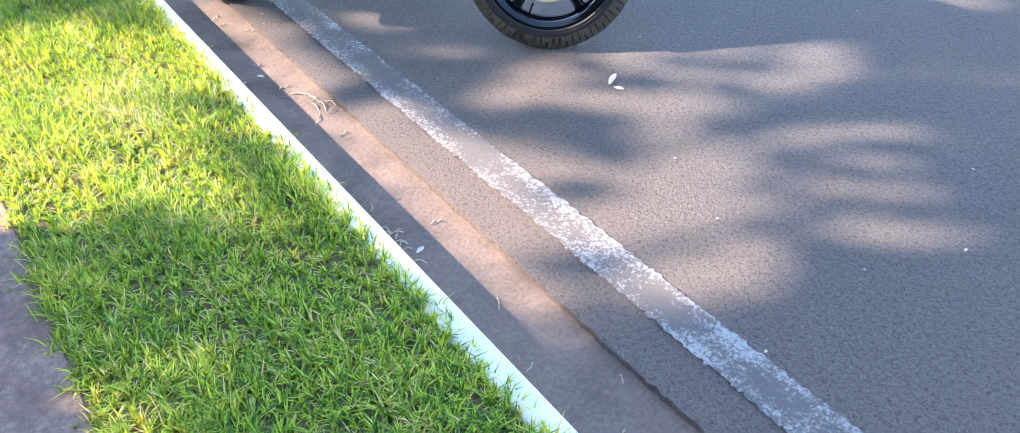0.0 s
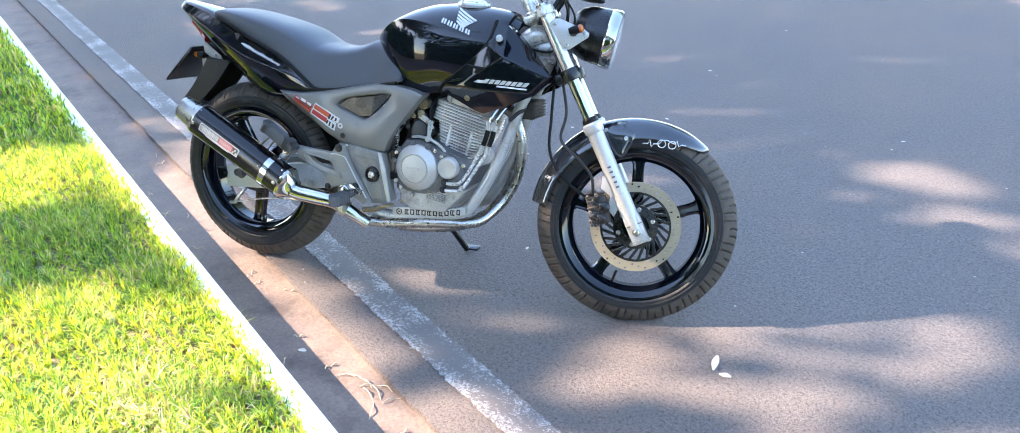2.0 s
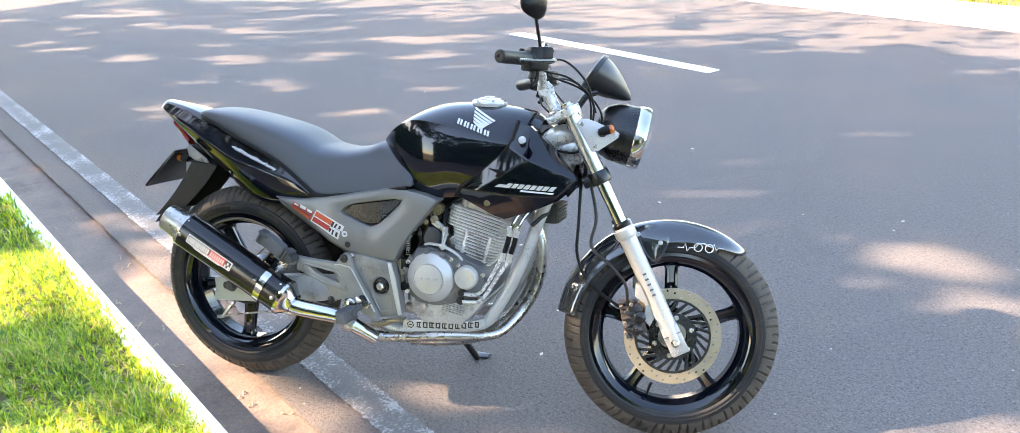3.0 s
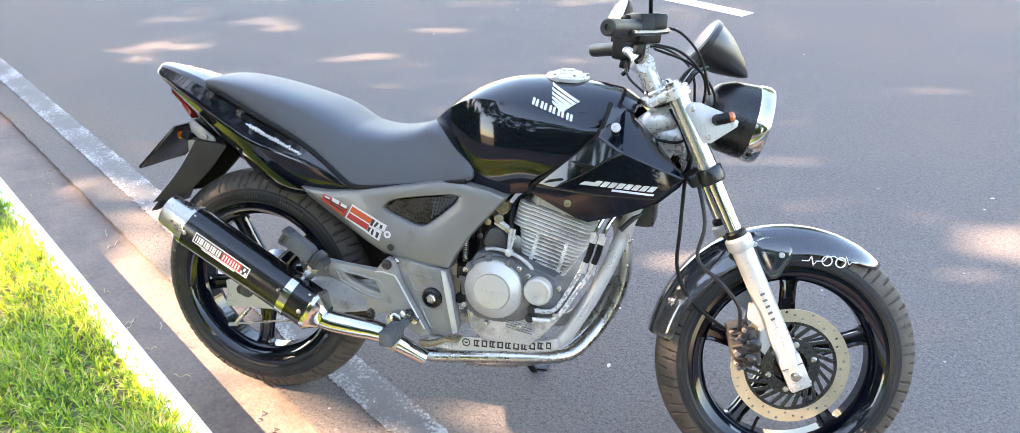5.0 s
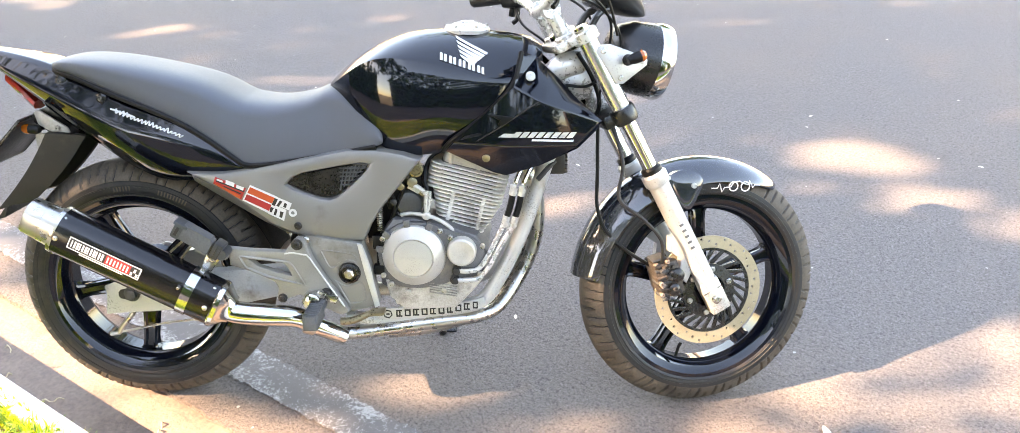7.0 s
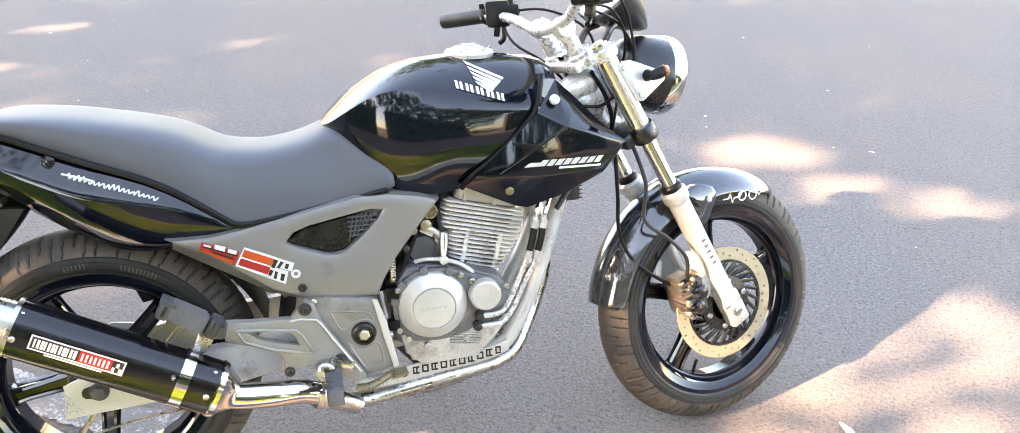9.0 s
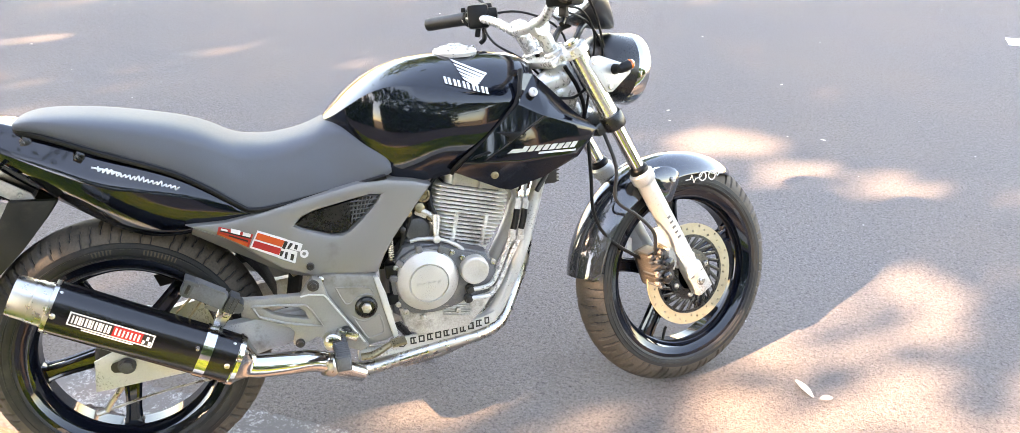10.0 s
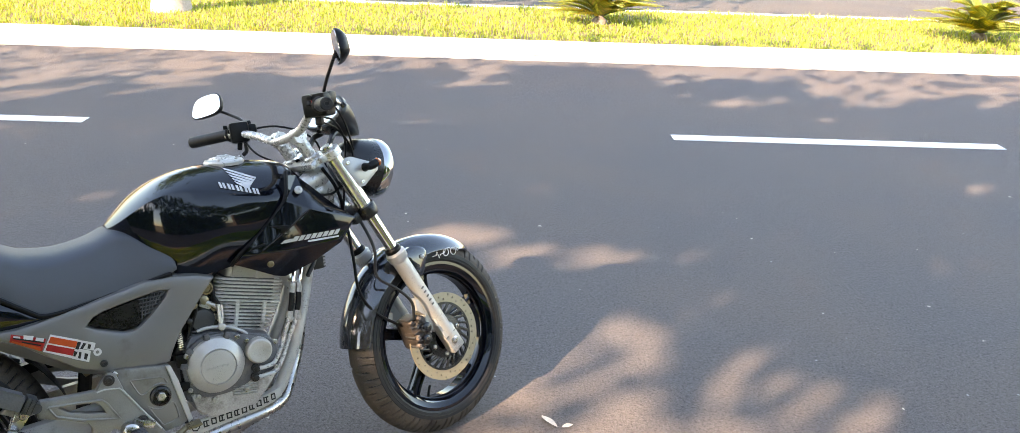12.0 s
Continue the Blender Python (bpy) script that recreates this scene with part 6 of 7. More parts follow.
TAIL = ((-0.3, 0.872, 0.012, 0.866, 0.022, 0.861, 0.015), (-0.28, 0.876, 0.028, 0.855, 0.05, 0.843, 0.03), (-0.22, 0.866, 0.042, 0.828, 0.078, 0.797, 0.042), (-0.15, 0.848, 0.055, 0.797, 0.097, 0.735, 0.05), (-0.05, 0.812, 0.076, 0.746, 0.117, 0.666, 0.066),
        (0.03, 0.777, 0.09, 0.71, 0.128, 0.614, 0.08), (0.1, 0.752, 0.102, 0.694, 0.134, 0.588, 0.094), (0.17, 0.727, 0.112, 0.676, 0.136, 0.588, 0.11), (0.24, 0.686, 0.121, 0.655, 0.134, 0.602, 0.12), (0.29, 0.64, 0.126, 0.632, 0.13, 0.614, 0.124), (0.308, 0.624, 0.12, 0.621, 0.122, 0.618, 0.12))


def tail_ring(x, zt, wt, zc, wc, zb, wb):
    half = [(0, zt + 0.004)]
    half += [(wt * t, zt + 0.004 * (1 - t)) for t in (0.4, 0.8)]
    half += [(wt + (wc - wt) * t, zt + (zc - zt) * t) for t in np.linspace(0, 1, 5)]
    half += [(wc + (wb - wc) * t + 0.006 * math.sin(math.pi * t), zc + (zb - zc) * t) for t in np.linspace(0.015, 1, 7)]
    return [(x, -y, z) for y, z in half] + [(x, y, z) for y, z in reversed(half)][:-1]


tail = part("tail_cowl", from_rings([tail_ring(*s) for s in curve_points(TAIL, 4)]), GLOSS_BLACK, bike, "glossy black tail cowl", smooth=85)
for x, z, w in ((-0.108, 0.812, 0.085), (-0.012, 0.776, 0.104)):
    part("strap_hook", joined(lathe([(-0.012, 0.0115), (0.003, 0.011), (0.005, 0.007)], (x, -w + 0.008, z + 0.002), (0, -1, 0.2), 16), box((x - 0.003, -w + 0.006, z - 0.006), (0.018, 0.01, 0.01), 0.003, ry=40)), SATIN_BLACK, tail)
rnd = random.Random(5)
cursive = [(0.012 + 0.0042 * k + (0.0045 if k % 2 else 0), 0.7485 - 0.0015 * k + (rnd.choice((0.0025, 0.0035, 0.006)) if k % 2 else -rnd.uniform(0.001, 0.003))) for k in range(1, 38)]
part("tail_script_mark", joined(laid_on(tail, cursive, 0.0017), laid_on(tail, [(0.008, 0.7525), (0.035, 0.744), (0.062, 0.735)], 0.0022)), WHITE, tail, "white slanted scribble")
part("tail_light", from_rings([[(-0.266 + 0.066 * t + 0.35 * dz, y * (0.5 + 0.5 * t), 0.815 - 0.064 * t + dz) for y, dz in ((-0.036, 0.006), (-0.038, -0.003), (-0.03, -0.011), (0, -0.015), (0.03, -0.011), (0.038, -0.003), (0.036, 0.006), (0, 0.012))] for t in np.linspace(0, 1, 8)]), RED_LENS, tail, "red tail lamp lens")
holder = part("number_plate_holder", joined(box((-0.165, 0, 0.705), (0.08, 0.09, 0.04), 0.01, ry=33), box((-0.2, 0, 0.705), (0.05, 0.03, 0.02), 0.006, ry=40)), PLASTIC, bike)
part("plate_bracket", joined(plate([(-0.196, 0.735), (-0.186, 0.742), (-0.125, 0.7), (-0.12, 0.688), (-0.15, 0.682), (-0.19, 0.708)], -0.047, -0.053, bevel=0.001), plate([(-0.2, 0.69), (-0.168, 0.685), (-0.185, 0.628), (-0.2, 0.64)], -0.05, -0.056, bevel=0.001), bolt((-0.145, -0.055, 0.7), 0.006)), surface("beige_bracket", (0.34, 0.31, 0.27), 0.5, metal=0.2, vary=0.2, scale=30, fine=200, bump=0.1), holder, "pale beige bracket")
number_plate = part("number_plate", box((-0.266, 0, 0.667), (0.005, 0.19, 0.16), 0.002, ry=45), surface("plate_back", (0.012, 0.012, 0.013), 0.4, metal=0.3, vary=0.2, scale=10, fine=200, bump=0.05), bike, "dark back of the number plate")
part("plate_rim", joined(*[box((-0.266 + 0.0566 * k, 0, 0.667 + 0.0566 * k), (0.008, 0.196, 0.006), 0.002, ry=45) for k in (-1, 1)], *[box((-0.266, s * 0.096, 0.667), (0.008, 0.006, 0.16), 0.002, ry=45) for s in (-1, 1)]), SATIN_BLACK, number_plate)
flap = part("mud_flap", from_rings([[(-0.168 - 0.145 * t + 0.012 * math.sin(3 * t) + dx, y * (1 + 0.06 * t), 0.69 - 0.182 * t + dz) for y, dx, dz in ((-0.062, 0.088, -0.008 + 0.028 * t), (-0.067, 0.045, -0.003 + 0.016 * t), (-0.07, 0.0, 0.0), (0.07, 0.0, 0.0), (0.067, 0.045, -0.003 + 0.016 * t), (0.062, 0.088, -0.008 + 0.028 * t),
                                                                                                                                  (0.058, 0.087, -0.004 + 0.028 * t), (0.064, 0.006, 0.004), (-0.064, 0.006, 0.004), (-0.058, 0.087, -0.004 + 0.028 * t))] for t in np.linspace(0, 1, 10)]), FLAP_PLASTIC, bike, "dusty black plastic tail of the mudguard", smooth=40)
part("flap_tip", plate([(-0.294, 0.512), (-0.282, 0.52), (-0.296, 0.49), (-0.316, 0.485)], -0.0735, 0.0735, bevel=0.003), FLAP_PLASTIC, flap)
for s in (-1, 1):
    stub = part("rear_indicator", joined(tube([(-0.185, s * 0.03, 0.7), (-0.195, s * 0.06, 0.7)], 0.008), lathe([(-0.016, 0.008), (-0.01, 0.0115), (0.006, 0.012)], (-0.198, s * 0.066, 0.7), (-1, 0, 0.1), 16)), PLASTIC, bike)
    part("rear_indicator_lens", lathe([(0.0, 0.0115), (0.01, 0.011), (0.016, 0.008), (0.018, 0.001)], (-0.204, s * 0.066, 0.7), (-1, 0, 0.1), 16), AMBER, stub)

# ---- tank side scoops ----
SCOOP = {"A": (0.924, 0.124, 0.863), "B": (0.957, 0.106, 0.857), "T": (1.0, 0.1, 0.817), "U": (1.05, 0.112, 0.763), "C": (1.096, 0.137, 0.72), "V": (1.091, 0.122, 0.699), "D": (1.047, 0.139, 0.661), "W": (0.965, 0.134, 0.622),
         "E": (0.888, 0.118, 0.595), "X": (0.86, 0.12, 0.603), "Y": (0.8, 0.13, 0.634), "F": (0.755, 0.132, 0.656), "J": (0.775, 0.148, 0.68), "G": (0.908, 0.15, 0.8), "H": (0.966, 0.163, 0.772), "I": (0.815, 0.157, 0.677), "K": (1.042, 0.152, 0.669), "N": (0.9, 0.161, 0.671)}


def scoop_bm(s):
    """The angular shell beside the tank: a top facet, a recessed strip, the main flank and a tucked-in lower facet."""
    bm = bmesh.new()
    vs = {k: bm.verts.new((x, s * y, z)) for k, (x, y, z) in SCOOP.items()}
    for names in ("ABTHG", "TUCH", "GHIJ", "HCK", "HKNI", "JIF", "IYF", "INXY", "NWEX", "NKDW", "CVDK"):
        bm.faces.new([vs[k] for k in names])
    rim = [e for e in bm.edges if len(e.link_faces) == 1]
    folds = [e for e in bm.edges if len(e.link_faces) == 2 and {k for k, v in vs.items() if v in e.verts} in ({"G", "H"}, {"H", "I"}, {"H", "C"}, {"I", "N"}, {"K", "N"}, {"K", "C"}, {"I", "J"}, {"T", "H"})]
    ext = bmesh.ops.extrude_edge_only(bm, edges=rim)
    back = [g for g in ext["geom"] if isinstance(g, bmesh.types.BMVert)]
    bmesh.ops.translate(bm, verts=back, vec=(0, -s * 0.03, 0))
    bmesh.ops.bevel(bm, geom=folds, offset=0.004, segments=3, profile=0.5, affect="EDGES")
    bmesh.ops.triangulate(bm, faces=bm.faces[:])
    return bm


for s in (-1, 1):
    sc = part("tank_scoop", scoop_bm(s), GLOSS_BLACK, bike, "glossy black plastic tank scoop", smooth=24)
    part("scoop_ridge", laid_on(sc, [(0.963, 0.77), (0.93, 0.75), (0.875, 0.713), (0.822, 0.682)], 0.0016, s), SATIN_BLACK, sc)
    part("scoop_slot", plate([(0.852, 0.742), (0.9, 0.738), (0.91, 0.733), (0.882, 0.718), (0.872, 0.72), (0.878, 0.73)], s * 0.15, s * 0.1615, bevel=0.002), PLASTIC, sc)
    part("scoop_slot", plate([(0.79, 0.686), (0.84, 0.697), (0.832, 0.702), (0.8, 0.694)], s * 0.145, s * 0.1565, bevel=0.0015), PLASTIC, sc)
    part("scoop_seam", tube([(0.925, s * 0.118, 0.872), (0.918, s * 0.13, 0.84), (0.902, s * 0.142, 0.797), (0.832, s * 0.142, 0.728), (0.768, s * 0.14, 0.681), (0.748, s * 0.128, 0.654)], 0.0055, 8, 2), PLASTIC, sc)
    part("scoop_screw", bolt((0.944, s * 0.1445, 0.822), 0.0105, (0, s, 0.5), 0.005, 16), SILVER, sc)
    part("scoop_screw", bolt((0.845, s * 0.14, 0.642), 0.009, (0, s, -0.2), 0.006, 16), YELLOWED, sc)
    if s < 0:
        script_grey = surface("grey_vinyl", (0.42, 0.42, 0.38), 0.4, vary=0.1, scale=30, fine=200, bump=0.02)
        decal("scoop_script_mark", sc, bars(0.9, 0.6925, 1.036, 0.688, 0.0125, 8, 0.2, 0.011) + [[(0.872, 0.6925), (0.902, 0.692), (0.912, 0.7), (0.886, 0.701)]], script_grey, sc, cuts=(3, 2))
        decal("scoop_script_line", sc, [[(0.945, 0.683), (1.036, 0.6795), (1.038, 0.684), (0.947, 0.688)]], WHITE, sc)

# ---- steering: everything that turns with the bars ----
def forkpoint(d, y, off=0.0):
    """A point d metres up the fork leg from the axle."""
    return (1.378 - math.sin(radians(27.2)) * d + off * math.cos(radians(27.2)), y, 0.283 + math.cos(radians(27.2)) * d + off * math.sin(radians(27.2)))


LEG = 0.087
for s in (-1, 1):
    axis = Vector(forkpoint(1, 0)) - Vector(forkpoint(0, 0))
    leg = part("fork_slider", tube([forkpoint(0.0, s * LEG), forkpoint(0.05, s * LEG), forkpoint(0.1, s * LEG), forkpoint(0.3, s * LEG), forkpoint(0.325, s * LEG)], [0.021, 0.0225, 0.0235, 0.024, 0.0245], 24, 3), SILVER, bike, "silver painted fork slider", STEER)
    part("axle_clamp", joined(box(forkpoint(0.012, s * (LEG + 0.0)), (0.05, 0.036, 0.088), 0.007, ry=-27.2), box(forkpoint(0.075, s * (LEG + 0.002), -0.003), (0.044, 0.03, 0.06), 0.01, ry=-27.2)), SILVER, leg, "flat silver lower end of the fork leg", STEER)
    part("axle_clamp_line", tube([tuple(Vector(forkpoint(0.028, s * (LEG + 0.0182), o))) for o in (-0.025, 0.025)], 0.0012, 5, 0), DARK_METAL, leg, m=STEER)
    part("axle_end", joined(lathe([(0, 0.0125), (0.003, 0.0125), (0.004, 0.01)], forkpoint(0.005, s * (LEG + 0.0175), -0.001), (0, s, 0), 20), bolt(forkpoint(0.005, s * (LEG + 0.021), -0.001), 0.0085, (0, s, 0), 0.005, 6)), STEEL, leg, m=STEER)
    part("fork_collar", lathe([(0, 0.026), (0.005, 0.0295), (0.026, 0.03), (0.032, 0.024)], forkpoint(0.318, s * LEG), axis, 24), SILVER, leg, m=STEER)
    part("dust_seal", lathe([(0, 0.024), (0.012, 0.024), (0.018, 0.019)], forkpoint(0.348, s * LEG), axis, 24), PLASTIC, leg, m=STEER)
    tb = part("fork_tube", tube([forkpoint(0.33, s * LEG), forkpoint(0.718, s * LEG)], 0.0175, 20, 0), CHROME, bike, "chromed fork tube", STEER)
    part("fork_cap", lathe([(0, 0.019), (0.012, 0.019), (0.016, 0.012), (0.02, 0.011)], forkpoint(0.7, s * LEG), axis, 18), STEEL, tb, m=STEER)
    part("fork_shroud", tube([forkpoint(0.515, s * LEG), forkpoint(0.685, s * LEG)], 0.022, 24, 0), FORK_BRIGHT, tb, m=STEER)
    part("caliper_lug", plate([(1.262, 0.44), (1.3, 0.44), (1.322, 0.36), (1.305, 0.325), (1.285, 0.345), (1.29, 0.385), (1.262, 0.405)], s * (LEG - 0.02), s * (LEG + 0.004), bevel=0.004), SILVER, leg, m=STEER)
part("lower_clamp", joined(*[lathe([(-0.018, 0.027), (-0.014, 0.029), (0.014, 0.029), (0.018, 0.027)], forkpoint(0.5, s * LEG), Vector(forkpoint(1, 0)) - Vector(forkpoint(0, 0)), 24) for s in (-1, 1)], box(forkpoint(0.5, 0, -0.02), (0.06, 0.175, 0.032), 0.008, ry=-27)), SATIN_BLACK, bike, "black lower fork clamp", STEER)
top = part("top_clamp", joined(*[lathe([(-0.012, 0.028), (-0.01, 0.03), (0.01, 0.03), (0.012, 0.028)], forkpoint(0.695, s * LEG), Vector(forkpoint(1, 0)) - Vector(forkpoint(0, 0)), 24) for s in (-1, 1)], box(forkpoint(0.695, 0, -0.03), (0.075, 0.16, 0.02), 0.007, ry=-27), box(forkpoint(0.695, 0.075, -0.012), (0.05, 0.06, 0.018), 0.006, ry=-27, rz=12), box(forkpoint(0.695, -0.075, -0.012), (0.05, 0.06, 0.018), 0.006, ry=-27, rz=-12)), ALLOY, bike, "silver top fork clamp", STEER)
part("stem_nut", lathe([(0, 0.018), (0.012, 0.018), (0.016, 0.012)], forkpoint(0.706, 0, -0.035), Vector(forkpoint(1, 0)) - Vector(forkpoint(0, 0)), 6), CHROME, top, m=STEER)
for s in (-1, 1):
    part("bar_riser", tube([forkpoint(0.7, s * 0.048, -0.034), forkpoint(0.712, s * 0.048, -0.034), forkpoint(0.716, s * 0.048, -0.034), forkpoint(0.765, s * 0.048, -0.034)], [0.022, 0.022, 0.0175, 0.018], 18, 0), ALLOY, top, m=STEER)
    part("bar_clamp", joined(lathe([(-0.017, 0.0195), (-0.015, 0.021), (0.015, 0.021), (0.017, 0.0195)], forkpoint(0.777, s * 0.048, -0.034), (0, 1, 0), 20), bolt(forkpoint(0.79, s * 0.048, -0.022), 0.005, (-0.45, 0, 0.89)), bolt(forkpoint(0.79, s * 0.048, -0.046), 0.005, (-0.45, 0, 0.89))), ALLOY, top, m=STEER)
bar_half = [(0.9785, 0.0, 0.956), (0.979, 0.05, 0.9565), (0.985, 0.09, 0.966), (0.976, 0.15, 0.989), (0.957, 0.205, 1.0), (0.932, 0.28, 1.0), (0.893, 0.355, 0.997)]
bar = part("handlebar", tube([(x, -y, z + 0.022 * min(y / 0.15, 1)) for x, y, z in reversed(bar_half)] + [(x, y, z - 0.006 * min(y / 0.15, 1)) for x, y, z in bar_half[1:]], 0.0115, 14), ALLOY, bike, "silver tubular handlebar", STEER)
for s in (-1, 1):
    lift = 0.022 if s < 0 else -0.006
    g0, g1 = Vector((0.955, s * 0.235, 1.003 + lift)), Vector((0.892, s * 0.357, 0.997 + lift))
    gd = g1 - g0
    part("grip", lathe([(0, 0.02), (0.006, 0.0225), (0.01, 0.017), *[(0.014 + 0.0055 * k, 0.0172 if k % 2 else 0.0162) for k in range(20)], (gd.length - 0.008, 0.0165), (gd.length, 0.0165), (gd.length + 0.003, 0.014), (gd.length + 0.003, 0.006), (gd.length - 0.002, 0.005)], g0, gd, 22), RUBBER, bar, "ribbed black rubber grip", STEER)
    part("switch_box", joined(box(g0 - gd * 0.2, (0.054, 0.068, 0.06), 0.01, rz=-s * 27), box(g0 - gd * 0.2 + Vector((0.022, 0, 0.014)), (0.036, 0.05, 0.036), 0.008, rz=-s * 27), box(g0 - gd * 0.2 + Vector((-0.005, 0, -0.036)), (0.014, 0.02, 0.03), 0.004, rz=-s * 27, ry=12)), PLASTIC, bar, "black switch housing", STEER)
    part("switch_buttons", joined(box(g0 - gd * 0.17 + Vector((-0.024, 0, 0.008)), (0.008, 0.014, 0.01), 0.002, rz=-s * 27), box(g0 - gd * 0.24 + Vector((-0.022, 0, -0.008)), (0.01, 0.012, 0.01), 0.002, rz=-s * 27)), SILVER if s > 0 else RED, bar, m=STEER)
    part("switch_detail", joined(*[box(g0 - gd * (0.08 + 0.09 * k) + Vector((-0.026, 0, 0.02 - 0.014 * k)), (0.012, 0.012, 0.012), 0.003, rz=-s * 27, ry=20 * k) for k in range(4)], tube([g0 - gd * 0.3 + Vector((0, 0, -0.02)), g0 - gd * 0.34 + Vector((-0.006, 0, -0.055)), g0 - gd * 0.28 + Vector((-0.012, 0, -0.066))], 0.006, 8)), PLASTIC, bar, m=STEER)
    part("lever_perch", joined(box(g0 - gd * 0.36 + Vector((0.012, 0, 0.004)), (0.04, 0.036, 0.03), 0.007, rz=-s * 27)), PLASTIC, bar, m=STEER)
    part("lever", tube([g0 - gd * 0.36 + Vector((0.03, 0, 0)), g0 - gd * 0.1 + Vector((0.055, 0, -0.002)), g0 + gd * 0.4 + Vector((0.052, 0, -0.006)), g0 + gd * 0.95 + Vector((0.045, 0, -0.008)), g0 + gd * 1.02 + Vector((0.045, 0, -0.008))], [0.007, 0.006, 0.0055, 0.005, 0.007], 8), SILVER if s > 0 else SATIN_BLACK, bar, m=STEER)
part("front_brake_reservoir", joined(box((0.988, -0.18, 1.036), (0.04, 0.045, 0.026), 0.008, rz=20), box((0.988, -0.18, 1.051), (0.043, 0.048, 0.007), 0.0025, rz=20)), PLASTIC, bar, "black brake fluid reservoir", STEER)


def mirror(base, mid, c, facing, w, h, tilt):
    """A mirror: stalk, rounded shell, glass that faces along the vector given."""
    st = part("mirror", tube([base, mid, c], 0.0045, 10), SATIN_BLACK, bike, "black mirror on a thin stalk", STEER)
    f = Vector(facing).normalized()
    u = Vector((0, 0, 1)).cross(f).normalized()
    v = f.cross(u)
    u, v = u * math.cos(tilt) + v * math.sin(tilt), v * math.cos(tilt) - u * math.sin(tilt)
    def ring(k, d):
        out = []
        for i in range(36):
            t = 2 * math.pi * i / 36
            ct, sn = math.cos(t), math.sin(t)
            a, b = math.copysign(abs(ct) ** 0.62, ct), math.copysign(abs(sn) ** 0.62, sn)
            out.append(Vector(c) + f * d + k * (u * w / 2 * a * (1 - 0.1 * b) + v * h / 2 * b))
        return out
    part("mirror_shell", from_rings([ring(0.15, -0.026), ring(0.6, -0.022), ring(0.9, -0.01), ring(1.0, 0.0), ring(1.0, 0.004), ring(0.95, 0.005)]), PLASTIC, st, "black mirror shell", STEER)
    part("mirror_glass", from_rings([ring(0.945, 0.0045), ring(0.93, 0.006), ring(0.02, 0.0075)]), MIRROR, st, "mirror glass reflecting sky and leaves", STEER)


mirror((0.985, 0.2, 1.015), (0.99, 0.24, 1.04), (0.95, 0.335, 1.09), (-1.0, -0.25, 0.42), 0.122, 0.07, 0.1)
mirror((0.985, -0.2, 1.02), (0.978, -0.24, 1.075), (0.965, -0.338, 1.155), (-0.9, 0.46, -0.06), 0.1, 0.08, 0.15)

# headlamp, clocks, front indicators
HD = Vector((math.cos(radians(12)), 0, -math.sin(radians(12))))
HC = Vector((1.208, 0, 0.847))
lamp = part("headlamp", lathe([(-0.075, 0.03), (-0.072, 0.05), (-0.055, 0.068), (-0.025, 0.08), (0.02, 0.0845), (0.04, 0.0845)], HC, HD, 44), SATIN_BLACK, bike, "round headlamp in a black shell", STEER)
part("headlamp_ring", ring_lathe([(0.03, 0.0845), (0.036, 0.0872), (0.054, 0.0882), (0.062, 0.085), (0.064, 0.08), (0.05, 0.078)], HC, HD, 48), CHROME, lamp, "chrome headlamp rim", STEER)
part("headlamp_lens", lathe([(0.05, 0.08), (0.062, 0.073), (0.07, 0.05), (0.074, 0.001)], HC, HD, 44), LENS_GLASS, lamp, "clear headlamp lens", STEER)
ear = [(1.078, 0.868), (1.09, 0.882), (1.11, 0.883), (1.18, 0.857), (1.195, 0.847), (1.193, 0.835), (1.14, 0.797), (1.124, 0.797)]
for s in (-1, 1):
    lug = part("headlamp_bracket", plate(ear, s * 0.106, s * 0.111, bevel=0.0015), SILVER, bike, "silver triangular headlamp bracket", STEER)
    for bx, bz in ((1.094, 0.868), (1.183, 0.844), (1.133, 0.81)):
        part("bracket_bolt", bolt((bx, s * 0.111, bz), 0.006, (0, s, 0), 0.004), STEEL, lug, m=STEER)
    part("front_indicator", joined(lathe([(0, 0.013), (0.012, 0.01), (0.03, 0.008)], (1.15, s * 0.111, 0.848), (0, s, 0.05), 14), tube([(1.14, s * 0.141, 0.847), (1.155, s * 0.141, 0.852), (1.168, s * 0.141, 0.856)], [0.009, 0.012, 0.012], 14)), PLASTIC, lug, "black front indicator stub", STEER)
    part("front_indicator_lens", lathe([(0, 0.012), (0.006, 0.0122), (0.012, 0.008), (0.014, 0.001)], (1.168, s * 0.141, 0.856), (0.9, 0, 0.3), 16), AMBER, lug, m=STEER)
clock = part("instrument_pod", from_rings([[Vector((1.147, 0, 0.997)) + Vector((0.82, 0, -0.57)) * d + r * (Vector((0, math.cos(a), 0)) * wy + Vector((0.57, 0, 0.82)) * math.sin(a)) for a in np.linspace(0, 2 * math.pi, 36, endpoint=False)] for d, r, wy in ((-0.035, 0.02, 1.9), (-0.038, 0.052, 1.75), (-0.034, 0.0565, 1.72), (-0.024, 0.057, 1.7), (-0.022, 0.054, 1.7), (0.0, 0.051, 1.65), (0.03, 0.041, 1.6), (0.06, 0.027, 1.5), (0.085, 0.013, 1.4), (0.096, 0.003, 1.3))]), POD_BLACK, bike, "black conical instrument pod", STEER)
